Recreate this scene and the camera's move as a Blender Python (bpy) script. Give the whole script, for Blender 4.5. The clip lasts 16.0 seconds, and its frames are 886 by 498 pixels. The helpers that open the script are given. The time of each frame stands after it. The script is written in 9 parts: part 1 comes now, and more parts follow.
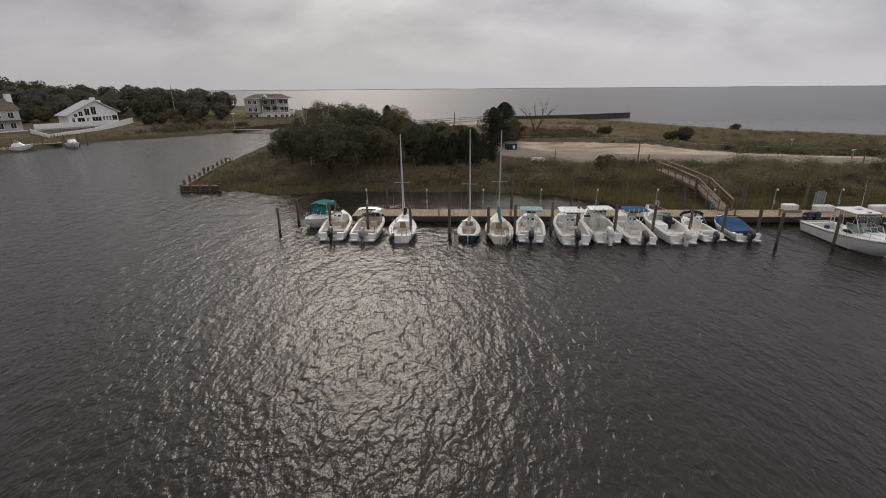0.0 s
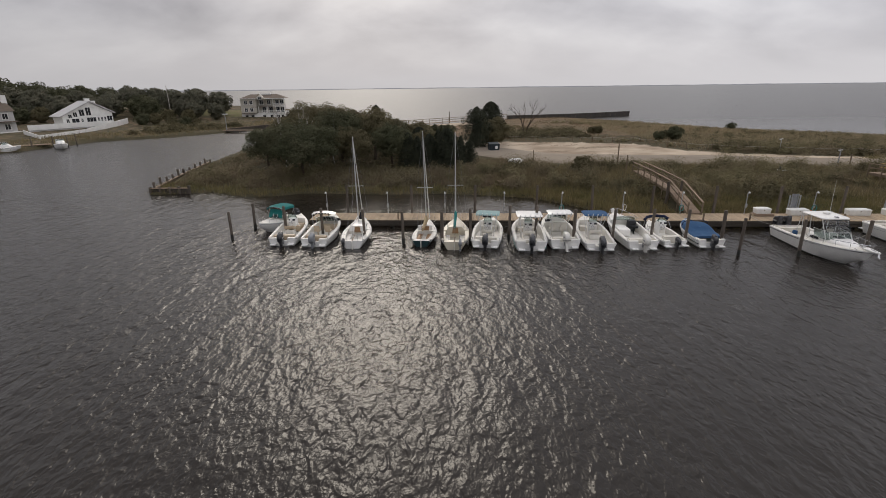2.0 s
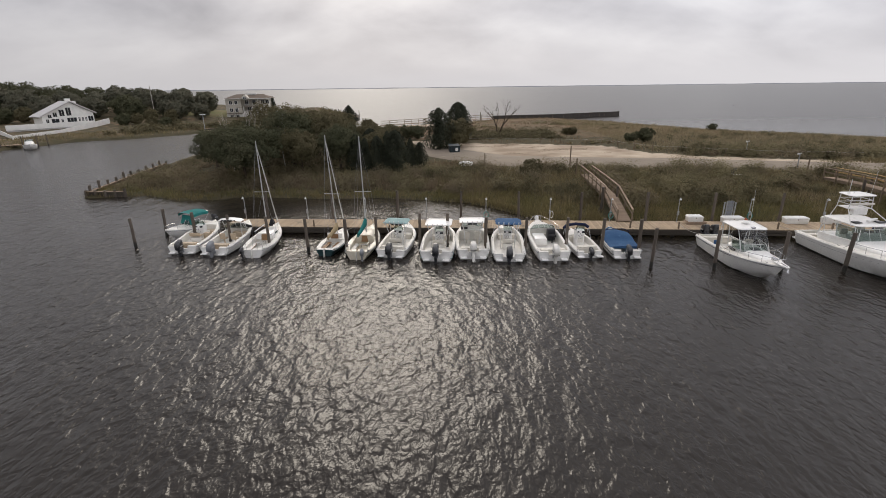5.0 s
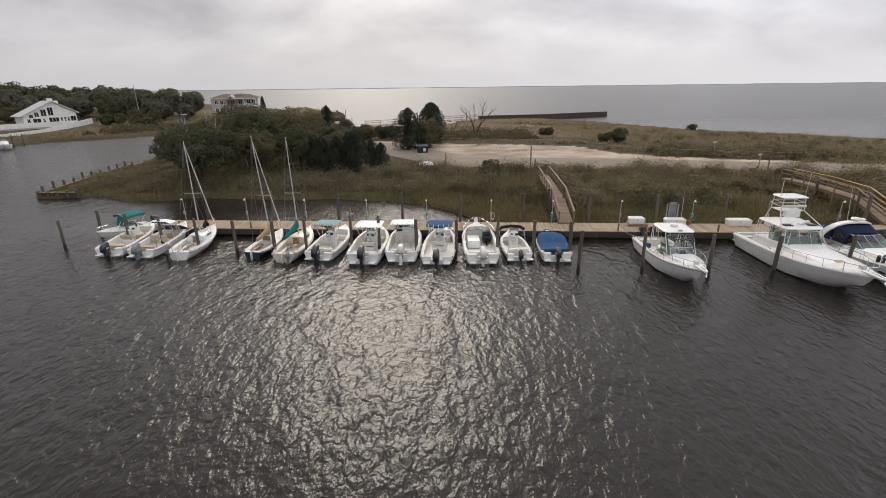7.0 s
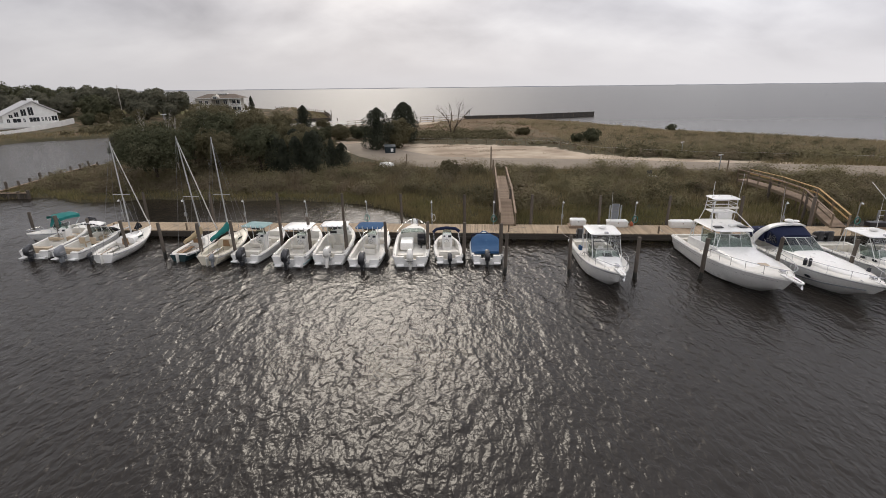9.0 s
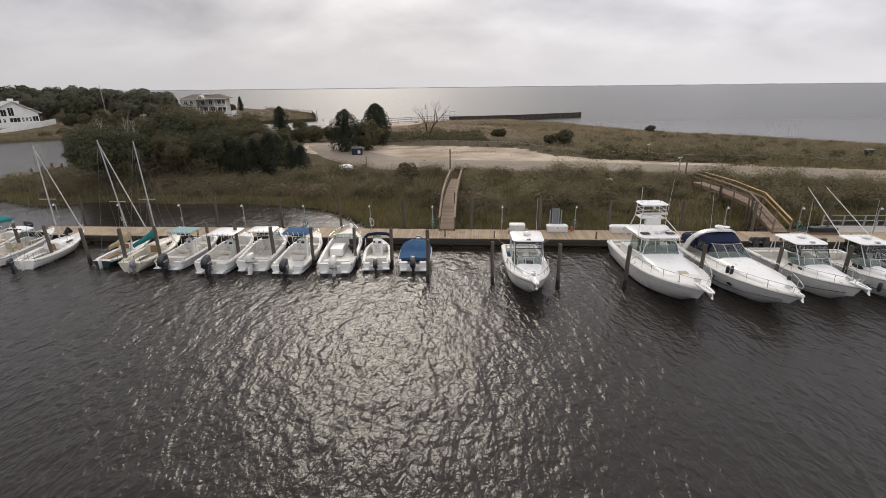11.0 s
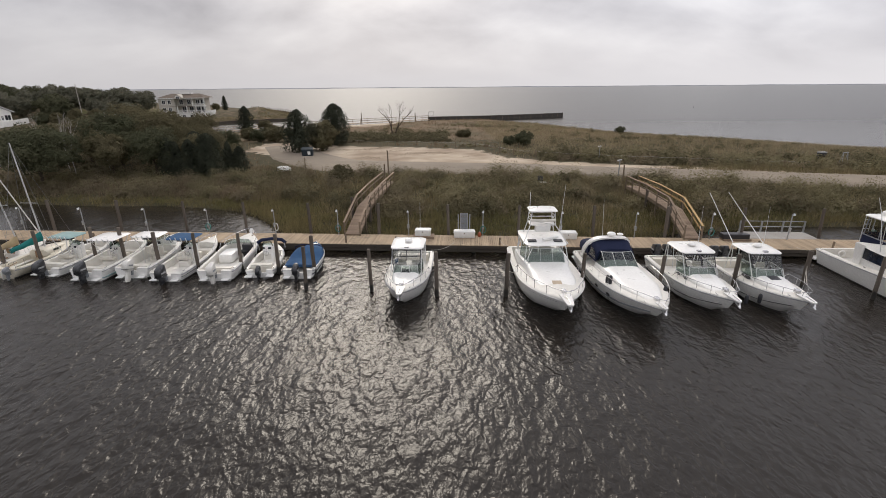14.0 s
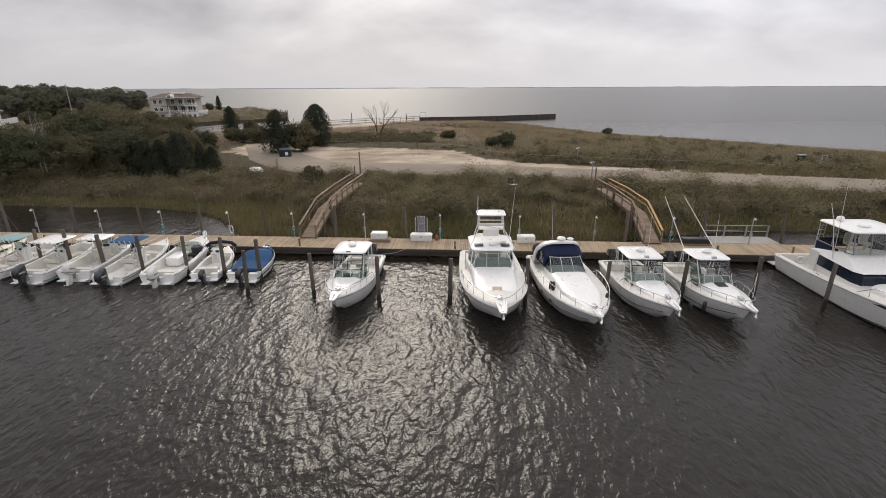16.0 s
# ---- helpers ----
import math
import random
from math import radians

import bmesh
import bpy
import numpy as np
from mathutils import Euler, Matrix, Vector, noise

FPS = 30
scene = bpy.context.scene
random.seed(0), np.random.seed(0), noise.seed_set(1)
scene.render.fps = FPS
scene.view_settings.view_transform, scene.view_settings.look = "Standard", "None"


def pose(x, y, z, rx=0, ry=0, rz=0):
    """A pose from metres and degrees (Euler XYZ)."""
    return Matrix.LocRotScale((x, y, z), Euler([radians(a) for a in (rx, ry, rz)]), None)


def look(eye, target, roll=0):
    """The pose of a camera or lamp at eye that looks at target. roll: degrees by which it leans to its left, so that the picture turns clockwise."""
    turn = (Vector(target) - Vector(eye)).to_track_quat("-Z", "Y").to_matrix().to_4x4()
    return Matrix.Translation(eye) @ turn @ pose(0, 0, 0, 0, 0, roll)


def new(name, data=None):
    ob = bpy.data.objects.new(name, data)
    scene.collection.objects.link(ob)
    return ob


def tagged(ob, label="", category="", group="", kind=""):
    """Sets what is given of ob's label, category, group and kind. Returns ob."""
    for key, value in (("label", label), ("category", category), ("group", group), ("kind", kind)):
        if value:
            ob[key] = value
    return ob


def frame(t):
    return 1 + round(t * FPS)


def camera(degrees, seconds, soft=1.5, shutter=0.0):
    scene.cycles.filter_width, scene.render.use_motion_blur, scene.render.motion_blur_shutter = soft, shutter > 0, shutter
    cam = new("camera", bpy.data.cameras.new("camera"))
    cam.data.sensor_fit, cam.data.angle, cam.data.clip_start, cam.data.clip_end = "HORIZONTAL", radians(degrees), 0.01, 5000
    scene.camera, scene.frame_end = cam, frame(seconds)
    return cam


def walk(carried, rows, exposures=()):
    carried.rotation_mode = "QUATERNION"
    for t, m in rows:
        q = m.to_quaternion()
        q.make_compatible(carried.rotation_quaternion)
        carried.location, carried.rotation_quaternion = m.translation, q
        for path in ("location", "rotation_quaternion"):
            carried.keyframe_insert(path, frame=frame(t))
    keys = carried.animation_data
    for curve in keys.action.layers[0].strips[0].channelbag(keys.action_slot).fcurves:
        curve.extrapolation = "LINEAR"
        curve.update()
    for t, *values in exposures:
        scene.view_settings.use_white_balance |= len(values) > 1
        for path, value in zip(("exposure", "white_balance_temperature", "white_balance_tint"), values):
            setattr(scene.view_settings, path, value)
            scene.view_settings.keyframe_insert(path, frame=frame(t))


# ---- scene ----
cam = camera(86.79, 16.0, soft=0.9)
PATH = [
    (0, (0.263, -1.503, 11.487), (0.653, 7.946, 8.238), -0.44),
    (0.5, (1.231, -1.253, 11.468), (1.571, 8.197, 8.213), -0.48),
    (1, (2.211, -0.995, 11.489), (2.506, 8.454, 8.230), -0.55),
    (1.5, (3.339, -0.705, 11.574), (3.605, 8.744, 8.310), -0.64),
    (2, (4.516, -0.464, 11.576), (4.747, 8.984, 8.308), -0.70),
    (2.5, (5.769, -0.204, 11.619), (5.972, 9.244, 8.349), -0.74),
    (3, (6.967, 0.026, 11.660), (7.138, 9.474, 8.387), -0.74),
    (3.5, (8.139, 0.280, 11.664), (8.287, 9.728, 8.391), -0.74),
    (4, (9.403, 0.554, 11.662), (9.534, 10.000, 8.385), -0.73),
    (6.5, (15.779, 1.710, 11.621), (15.882, 11.158, 8.344), -0.69),
    (7, (17.044, 1.698, 11.577), (17.148, 11.146, 8.301), -0.68),
    (7.5, (18.250, 1.887, 11.591), (18.359, 11.334, 8.315), -0.64),
    (8, (19.499, 1.946, 11.554), (19.618, 11.393, 8.277), -0.62),
    (8.5, (20.747, 1.992, 11.527), (20.869, 11.439, 8.251), -0.62),
    (9, (21.908, 2.293, 11.469), (22.030, 11.741, 8.194), -0.66),
    (11.5, (28.073, 3.082, 11.638), (28.212, 12.529, 8.361), -0.62),
    (12, (29.304, 3.307, 11.625), (29.447, 12.753, 8.345), -0.64),
    (12.5, (30.537, 3.453, 11.573), (30.679, 12.897, 8.289), -0.65),
    (13, (31.777, 3.578, 11.561), (31.922, 13.024, 8.282), -0.59),
    (13.5, (32.982, 3.744, 11.589), (33.123, 13.191, 8.310), -0.52),
    (14, (34.183, 3.976, 11.634), (34.324, 13.422, 8.354), -0.44),
    (14.5, (35.349, 4.177, 11.665), (35.481, 13.623, 8.386), -0.35),
    (15, (36.188, 4.440, 11.664), (36.319, 13.886, 8.386), -0.33),
    (15.5, (36.843, 4.538, 11.664), (36.975, 13.986, 8.389), -0.30),
    (16, (37.509, 4.570, 11.641), (37.638, 14.019, 8.371), -0.24),
]
walk(cam, [(t, look(eye, target, roll)) for t, eye, target, roll in PATH],
     exposures=((0, -0.06), (1.5, 0.08), (3.5, 0.24), (5.2, 0.34), (7, 0.40), (16, 0.40)))

# ---- light: a bright overcast sky, the sun behind thin cloud ahead of the walk ----
SUN_AZ, SUN_EL = radians(7.5), radians(32)      # west of straight ahead, height
world = bpy.data.worlds.new("overcast_sky")
scene.world = world
world.use_nodes = True
wn, wl = world.node_tree.nodes, world.node_tree.links
wn.clear()


def wnode(kind, **kw):
    n = wn.new(kind)
    for k, v in kw.items():
        n.inputs[k].default_value = v
    return n


w_out = wn.new("ShaderNodeOutputWorld")
w_bg = wnode("ShaderNodeBackground", Strength=1.0)
sky = wn.new("ShaderNodeTexSky")
sky.sky_type = "NISHITA"
sky.sun_disc = False
sky.sun_elevation, sky.sun_rotation = SUN_EL, -SUN_AZ
sky.air_density, sky.dust_density, sky.ozone_density = 1.2, 4.0, 1.0
w_sky = wn.new("ShaderNodeVectorMath")
w_sky.operation = "SCALE"
w_sky.inputs["Scale"].default_value = 0.075
wl.new(sky.outputs[0], w_sky.inputs[0])
w_co = wn.new("ShaderNodeTexCoord")
w_sep = wn.new("ShaderNodeSeparateXYZ")
wl.new(w_co.outputs["Generated"], w_sep.inputs[0])
w_up = wn.new("ShaderNodeMath")
w_up.operation = "MAXIMUM"
w_up.inputs[1].default_value = 0.0
wl.new(w_sep.outputs["Z"], w_up.inputs[0])
w_den = wn.new("ShaderNodeMath")
w_den.operation = "ADD"
w_den.inputs[1].default_value = 0.42
wl.new(w_up.outputs[0], w_den.inputs[0])
w_div = wn.new("ShaderNodeVectorMath")
w_div.operation = "DIVIDE"
w_cmb = wn.new("ShaderNodeCombineXYZ")
for k in range(3):
    wl.new(w_den.outputs[0], w_cmb.inputs[k])
wl.new(w_co.outputs["Generated"], w_div.inputs[0])
wl.new(w_cmb.outputs[0], w_div.inputs[1])
w_map = wn.new("ShaderNodeMapping")
w_map.inputs["Location"].default_value = (3.1, 1.7, 0.0)
w_map.inputs["Scale"].default_value = (0.95, 1.25, 0.3)
wl.new(w_div.outputs[0], w_map.inputs[0])
w_noise = wnode("ShaderNodeTexNoise", Scale=1.9, Detail=6.0, Roughness=0.5, Distortion=0.2)
wl.new(w_map.outputs[0], w_noise.inputs["Vector"])
w_ramp = wn.new("ShaderNodeValToRGB")
cr = w_ramp.color_ramp
cr.elements[0].position, cr.elements[0].color = 0.30, (0.345, 0.342, 0.375, 1)
cr.elements[1].position, cr.elements[1].color = 0.70, (0.72, 0.71, 0.73, 1)
e = cr.elements.new(0.48)
e.color = (0.515, 0.508, 0.54, 1)
wl.new(w_noise.outputs["Fac"], w_ramp.inputs[0])
# the cloud deck thins to an even haze low over the horizon
w_hz = wn.new("ShaderNodeMapRange")
w_hz.inputs["From Min"].default_value, w_hz.inputs["From Max"].default_value = 0.0, 0.13
w_hz.inputs["To Min"].default_value, w_hz.inputs["To Max"].default_value = 0.0, 1.0
wl.new(w_up.outputs[0], w_hz.inputs["Value"])
w_mix = wn.new("ShaderNodeMix")
w_mix.data_type = "RGBA"
w_mix.inputs["A"].default_value = (0.55, 0.535, 0.55, 1)
wl.new(w_hz.outputs[0], w_mix.inputs["Factor"])
wl.new(w_ramp.outputs[0], w_mix.inputs["B"])
w_fin = wn.new("ShaderNodeMix")
w_fin.data_type = "RGBA"
w_fin.inputs["Factor"].default_value = 0.04
wl.new(w_mix.outputs["Result"], w_fin.inputs["A"])
wl.new(w_sky.outputs[0], w_fin.inputs["B"])
# an overcast sky is brighter towards the zenith than at the horizon
w_zen = wn.new("ShaderNodeMapRange")
w_zen.interpolation_type = "SMOOTHSTEP"
w_zen.inputs["From Min"].default_value, w_zen.inputs["From Max"].default_value = 0.12, 0.85
w_zen.inputs["To Min"].default_value, w_zen.inputs["To Max"].default_value = 1.0, 1.55
wl.new(w_up.outputs[0], w_zen.inputs["Value"])
# and the cloud is thinner towards the east
w_east = wn.new("ShaderNodeMapRange")
w_east.inputs["From Min"].default_value, w_east.inputs["From Max"].default_value = -0.9, 0.9
w_east.inputs["To Min"].default_value, w_east.inputs["To Max"].default_value = 0.78, 1.16
wl.new(w_sep.outputs["X"], w_east.inputs["Value"])
w_str = wn.new("ShaderNodeMath")
w_str.operation = "MULTIPLY"
wl.new(w_zen.outputs[0], w_str.inputs[0])
wl.new(w_east.outputs[0], w_str.inputs[1])
wl.new(w_str.outputs[0], w_bg.inputs["Strength"])
# thin cloud spreads the sun into a wide warm glow round its place
w_dot = wn.new("ShaderNodeVectorMath")
w_dot.operation = "DOT_PRODUCT"
w_dot.inputs[1].default_value = (-math.sin(SUN_AZ) * math.cos(SUN_EL), math.cos(SUN_AZ) * math.cos(SUN_EL), math.sin(SUN_EL))
w_nrm = wn.new("ShaderNodeVectorMath")
w_nrm.operation = "NORMALIZE"
wl.new(w_co.outputs["Generated"], w_nrm.inputs[0])
wl.new(w_nrm.outputs[0], w_dot.inputs[0])
w_pos = wn.new("ShaderNodeMath")
w_pos.operation = "MAXIMUM"
w_pos.inputs[1].default_value = 0.0
wl.new(w_dot.outputs["Value"], w_pos.inputs[0])
w_pow = wn.new("ShaderNodeMath")
w_pow.operation = "POWER"
w_pow.inputs[1].default_value = 40.0
wl.new(w_pos.outputs[0], w_pow.inputs[0])
w_glow = wn.new("ShaderNodeVectorMath")
w_glow.operation = "SCALE"
w_glow.inputs[0].default_value = (2.55, 2.24, 1.88)
wl.new(w_pow.outputs[0], w_glow.inputs["Scale"])
w_sum = wn.new("ShaderNodeVectorMath")
w_sum.operation = "ADD"
wl.new(w_fin.outputs["Result"], w_sum.inputs[0])
wl.new(w_glow.outputs[0], w_sum.inputs[1])
wl.new(w_sum.outputs[0], w_bg.inputs["Color"])
wl.new(w_bg.outputs[0], w_out.inputs[0])

sun = new("sun", bpy.data.lights.new("sun", "SUN"))
sun.data.energy, sun.data.angle, sun.data.color = 0.45, radians(20), (1.0, 0.92, 0.80)
sun.matrix_world = look((0, 0, 60), (60 * math.sin(SUN_AZ) * math.cos(SUN_EL), -60 * math.cos(SUN_AZ) * math.cos(SUN_EL), 60 - 60 * math.sin(SUN_EL)))
scene.view_settings.exposure = 0.0

# ---- materials ----
def mat(name, base=(0.5, 0.5, 0.5), rough=0.5, metal=0.0, second=None, grain=4.0, amount=0.6, fine=60.0, bump=0.15,
        bump_scale=None, spots=None, stretch=(1, 1, 1), per_object=0.0, per_island=0.0, spec=0.5, coat=0.0, distance=0.02, rough_var=0.08):
    """A surface with a base colour that wanders towards a second one, fine grain, and relief."""
    m = bpy.data.materials.new(name)
    m.use_nodes = True
    n, l = m.node_tree.nodes, m.node_tree.links
    p = n["Principled BSDF"]
    p.inputs["Metallic"].default_value = metal
    p.inputs["Specular IOR Level"].default_value = spec
    p.inputs["Coat Weight"].default_value = coat
    second = second or tuple(c * 0.8 for c in base)
    co, mp = n.new("ShaderNodeTexCoord"), n.new("ShaderNodeMapping")
    mp.inputs["Scale"].default_value = stretch
    l.new(co.outputs["Object"], mp.inputs[0])
    big, small = n.new("ShaderNodeTexNoise"), n.new("ShaderNodeTexNoise")
    big.inputs["Scale"].default_value, big.inputs["Detail"].default_value = grain, 5
    small.inputs["Scale"].default_value, small.inputs["Detail"].default_value = fine, 3
    for t in (big, small):
        l.new(mp.outputs[0], t.inputs["Vector"])
    mr = n.new("ShaderNodeMapRange")
    mr.inputs["From Min"].default_value, mr.inputs["From Max"].default_value = 0.35, 0.7
    mr.inputs["To Max"].default_value = amount
    l.new(big.outputs["Fac"], mr.inputs["Value"])
    mix = n.new("ShaderNodeMix")
    mix.data_type = "RGBA"
    mix.inputs["A"].default_value, mix.inputs["B"].default_value = (*base, 1), (*second, 1)
    l.new(mr.outputs[0], mix.inputs["Factor"])
    out = mix.outputs["Result"]
    hsv = n.new("ShaderNodeHueSaturation")
    val = n.new("ShaderNodeMapRange")
    val.inputs["To Min"].default_value, val.inputs["To Max"].default_value = 0.86, 1.14
    l.new(small.outputs["Fac"], val.inputs["Value"])
    value = val.outputs[0]
    if per_object or per_island:
        rnd = n.new("ShaderNodeObjectInfo") if per_object else n.new("ShaderNodeNewGeometry")
        amt = per_object or per_island
        rr = n.new("ShaderNodeMapRange")
        rr.inputs["To Min"].default_value, rr.inputs["To Max"].default_value = 1 - amt, 1 + amt
        l.new(rnd.outputs["Random" if per_object else "Random Per Island"], rr.inputs["Value"])
        mul = n.new("ShaderNodeMath")
        mul.operation = "MULTIPLY"
        l.new(rr.outputs[0], mul.inputs[0])
        l.new(value, mul.inputs[1])
        value = mul.outputs[0]
    l.new(value, hsv.inputs["Value"])
    l.new(out, hsv.inputs["Color"])
    out = hsv.outputs[0]
    if spots:
        st = n.new("ShaderNodeTexNoise")
        st.inputs["Scale"].default_value, st.inputs["Detail"].default_value = spots[1], 6
        l.new(mp.outputs[0], st.inputs["Vector"])
        sr = n.new("ShaderNodeMapRange")
        sr.inputs["From Min"].default_value, sr.inputs["From Max"].default_value = spots[2], spots[2] + 0.12
        l.new(st.outputs["Fac"], sr.inputs["Value"])
        sm = n.new("ShaderNodeMix")
        sm.data_type = "RGBA"
        sm.inputs["B"].default_value = (*spots[0], 1)
        l.new(sr.outputs[0], sm.inputs["Factor"])
        l.new(out, sm.inputs["A"])
        out = sm.outputs["Result"]
    l.new(out, p.inputs["Base Color"])
    rv = n.new("ShaderNodeMapRange")
    rv.inputs["To Min"].default_value, rv.inputs["To Max"].default_value = max(rough - rough_var, 0.02), min(rough + rough_var, 1)
    l.new(big.outputs["Fac"], rv.inputs["Value"])
    l.new(rv.outputs[0], p.inputs["Roughness"])
    if bump:
        bp = n.new("ShaderNodeBump")
        bp.inputs["Strength"].default_value, bp.inputs["Distance"].default_value = bump, distance
        l.new(small.outputs["Fac"], bp.inputs["Height"])
        l.new(bp.outputs[0], p.inputs["Normal"])
    return m


def leafy(name, base, second, spread=0.35, trans=0.25):
    """Leaves: colour per leaf, some light coming through."""
    m = mat(name, base, 0.85, second=second, grain=0.3, amount=0.9, fine=3.0, bump=0, per_island=spread, spec=0.06)
    p = m.node_tree.nodes["Principled BSDF"]
    tr, mx = m.node_tree.nodes.new("ShaderNodeBsdfTranslucent"), m.node_tree.nodes.new("ShaderNodeMixShader")
    l = m.node_tree.links
    l.new(p.inputs["Base Color"].links[0].from_socket, tr.inputs["Color"])
    mx.inputs[0].default_value = trans
    l.new(p.outputs[0], mx.inputs[1])
    l.new(tr.outputs[0], mx.inputs[2])
    l.new(mx.outputs[0], m.node_tree.nodes["Material Output"].inputs[0])
    return m


M = {}
M["gel"] = mat("white_gelcoat", (0.85, 0.84, 0.81), 0.30, second=(0.77, 0.755, 0.72), grain=1.3, fine=9, bump=0.02, coat=0.3, spots=((0.66, 0.63, 0.58), 3.0, 0.68))
M["gel_in"] = mat("moulded_liner", (0.74, 0.72, 0.67), 0.5, second=(0.60, 0.575, 0.52), grain=2.2, fine=80, bump=0.1, spots=((0.5, 0.47, 0.42), 4.0, 0.66))
M["cream"] = mat("cream_gelcoat", (0.66, 0.61, 0.50), 0.35, second=(0.56, 0.51, 0.41), grain=1.7, fine=12, bump=0.03)
M["bottom"] = mat("dark_bottom_paint", (0.035, 0.037, 0.045), 0.6, second=(0.08, 0.075, 0.06), grain=3)
M["navy_hull"] = mat("navy_paint", (0.012, 0.020, 0.040), 0.25, second=(0.02, 0.03, 0.05), grain=2, bump=0.02, coat=0.4)
M["green_hull"] = mat("dark_green_paint", (0.012, 0.040, 0.045), 0.3, second=(0.02, 0.05, 0.055), grain=2, bump=0.02, coat=0.3)
M["rub"] = mat("rubber_rail", (0.06, 0.06, 0.065), 0.55, grain=5)
M["grey_rub"] = mat("grey_rail", (0.34, 0.34, 0.34), 0.45, grain=5)
M["teal"] = mat("teal_canvas", (0.015, 0.150, 0.140), 0.85, second=(0.03, 0.20, 0.19), grain=2.5, fine=140, bump=0.25, spec=0.2)
M["pale_teal"] = mat("faded_teal_canvas", (0.24, 0.36, 0.36), 0.85, second=(0.34, 0.43, 0.42), grain=2.5, fine=140, bump=0.25, spec=0.2)
M["blue"] = mat("blue_canvas", (0.032, 0.082, 0.175), 0.85, second=(0.05, 0.115, 0.22), grain=2.0, fine=140, bump=0.3, spec=0.2, spots=((0.08, 0.15, 0.26), 1.6, 0.62))
M["navy"] = mat("navy_canvas", (0.012, 0.017, 0.045), 0.85, second=(0.02, 0.026, 0.06), grain=2.0, fine=140, bump=0.25, spec=0.2)
M["black_canvas"] = mat("black_canvas", (0.02, 0.02, 0.022), 0.85, grain=3, fine=140, bump=0.2, spec=0.2)
M["tan"] = mat("tan_canvas", (0.42, 0.33, 0.20), 0.85, second=(0.33, 0.255, 0.15), grain=2.2, fine=120, bump=0.3, spec=0.2)
M["sail"] = mat("white_sailcloth", (0.72, 0.71, 0.68), 0.7, second=(0.6, 0.585, 0.55), grain=3.5, bump=0.2)
M["engine_black"] = mat("black_engine_cowl", (0.018, 0.019, 0.022), 0.28, second=(0.035, 0.035, 0.04), grain=4, bump=0.02, coat=0.4)
M["engine_grey"] = mat("grey_engine_paint", (0.22, 0.23, 0.245), 0.35, grain=4, bump=0.02)
M["engine_white"] = mat("white_engine_cowl", (0.72, 0.70, 0.65), 0.3, grain=4, bump=0.02, coat=0.3)
M["steel"] = mat("polished_rail", (0.68, 0.68, 0.69), 0.2, 0.9, grain=6, bump=0.03)
M["alu"] = mat("white_tube", (0.74, 0.74, 0.73), 0.35, 0.2, grain=5, bump=0.03)
M["mast"] = mat("weathered_mast", (0.62, 0.62, 0.61), 0.4, 0.35, second=(0.5, 0.5, 0.5), grain=1.5, bump=0.03)
M["wire"] = mat("stay_wire", (0.28, 0.28, 0.28), 0.4, 0.7, bump=0)
M["rope"] = mat("mooring_rope", (0.48, 0.45, 0.40), 0.9, grain=12, fine=200, bump=0.5)
M["seat"] = mat("vinyl_seat", (0.68, 0.65, 0.58), 0.5, second=(0.58, 0.54, 0.47), grain=3, bump=0.08)
M["tan_seat"] = mat("tan_vinyl_seat", (0.46, 0.37, 0.26), 0.5, second=(0.38, 0.30, 0.21), grain=3, bump=0.08)
M["dark"] = mat("dark_panel", (0.025, 0.025, 0.03), 0.4, grain=5)
M["teak"] = mat("oiled_teak", (0.30, 0.175, 0.085), 0.55, second=(0.20, 0.12, 0.06), grain=3, stretch=(8, 1, 1), fine=40, bump=0.2)
M["plank"] = mat("deck_plank", (0.40, 0.305, 0.205), 0.8, second=(0.30, 0.235, 0.165), grain=0.8, amount=0.8, fine=24, stretch=(1, 1, 1), per_island=0.16, bump=0.3, spec=0.2, spots=((0.20, 0.165, 0.125), 1.1, 0.62))
M["new_wood"] = mat("yellow_rail_timber", (0.47, 0.315, 0.145), 0.75, second=(0.37, 0.25, 0.13), grain=1.4, fine=30, stretch=(1, 1, 1), bump=0.2, per_object=0.12, spec=0.2)
M["old_wood"] = mat("weathered_timber", (0.215, 0.165, 0.115), 0.85, second=(0.14, 0.11, 0.085), grain=1.6, fine=30, bump=0.35, per_object=0.15, spec=0.2)
M["tread"] = mat("ramp_board", (0.29, 0.215, 0.155), 0.85, second=(0.21, 0.16, 0.12), grain=1.6, fine=30, bump=0.3, per_object=0.16, spec=0.2)
M["beam"] = mat("dock_beam", (0.085, 0.072, 0.058), 0.85, second=(0.05, 0.045, 0.04), grain=0.9, fine=14, stretch=(0.4, 1, 3), bump=0.4, spec=0.2)
M["pile"] = mat("grey_pile", (0.135, 0.114, 0.094), 0.88, second=(0.085, 0.072, 0.06), grain=1.5, fine=18, stretch=(4, 4, 0.5), bump=0.5, per_object=0.2, spec=0.15)
M["wet"] = mat("wet_pile_foot", (0.022, 0.020, 0.018), 0.5, second=(0.04, 0.042, 0.03), grain=5, fine=30, bump=0.6)
M["galv"] = mat("galvanised_steel", (0.42, 0.43, 0.44), 0.45, 0.7, second=(0.33, 0.34, 0.35), grain=4, bump=0.05)
M["box"] = mat("white_dock_box", (0.78, 0.775, 0.75), 0.4, second=(0.66, 0.65, 0.61), grain=2.5, bump=0.05)
M["hose"] = mat("teal_hose", (0.02, 0.20, 0.18), 0.5, grain=9)
M["orange"] = mat("orange_float", (0.36, 0.09, 0.035), 0.5, grain=6)
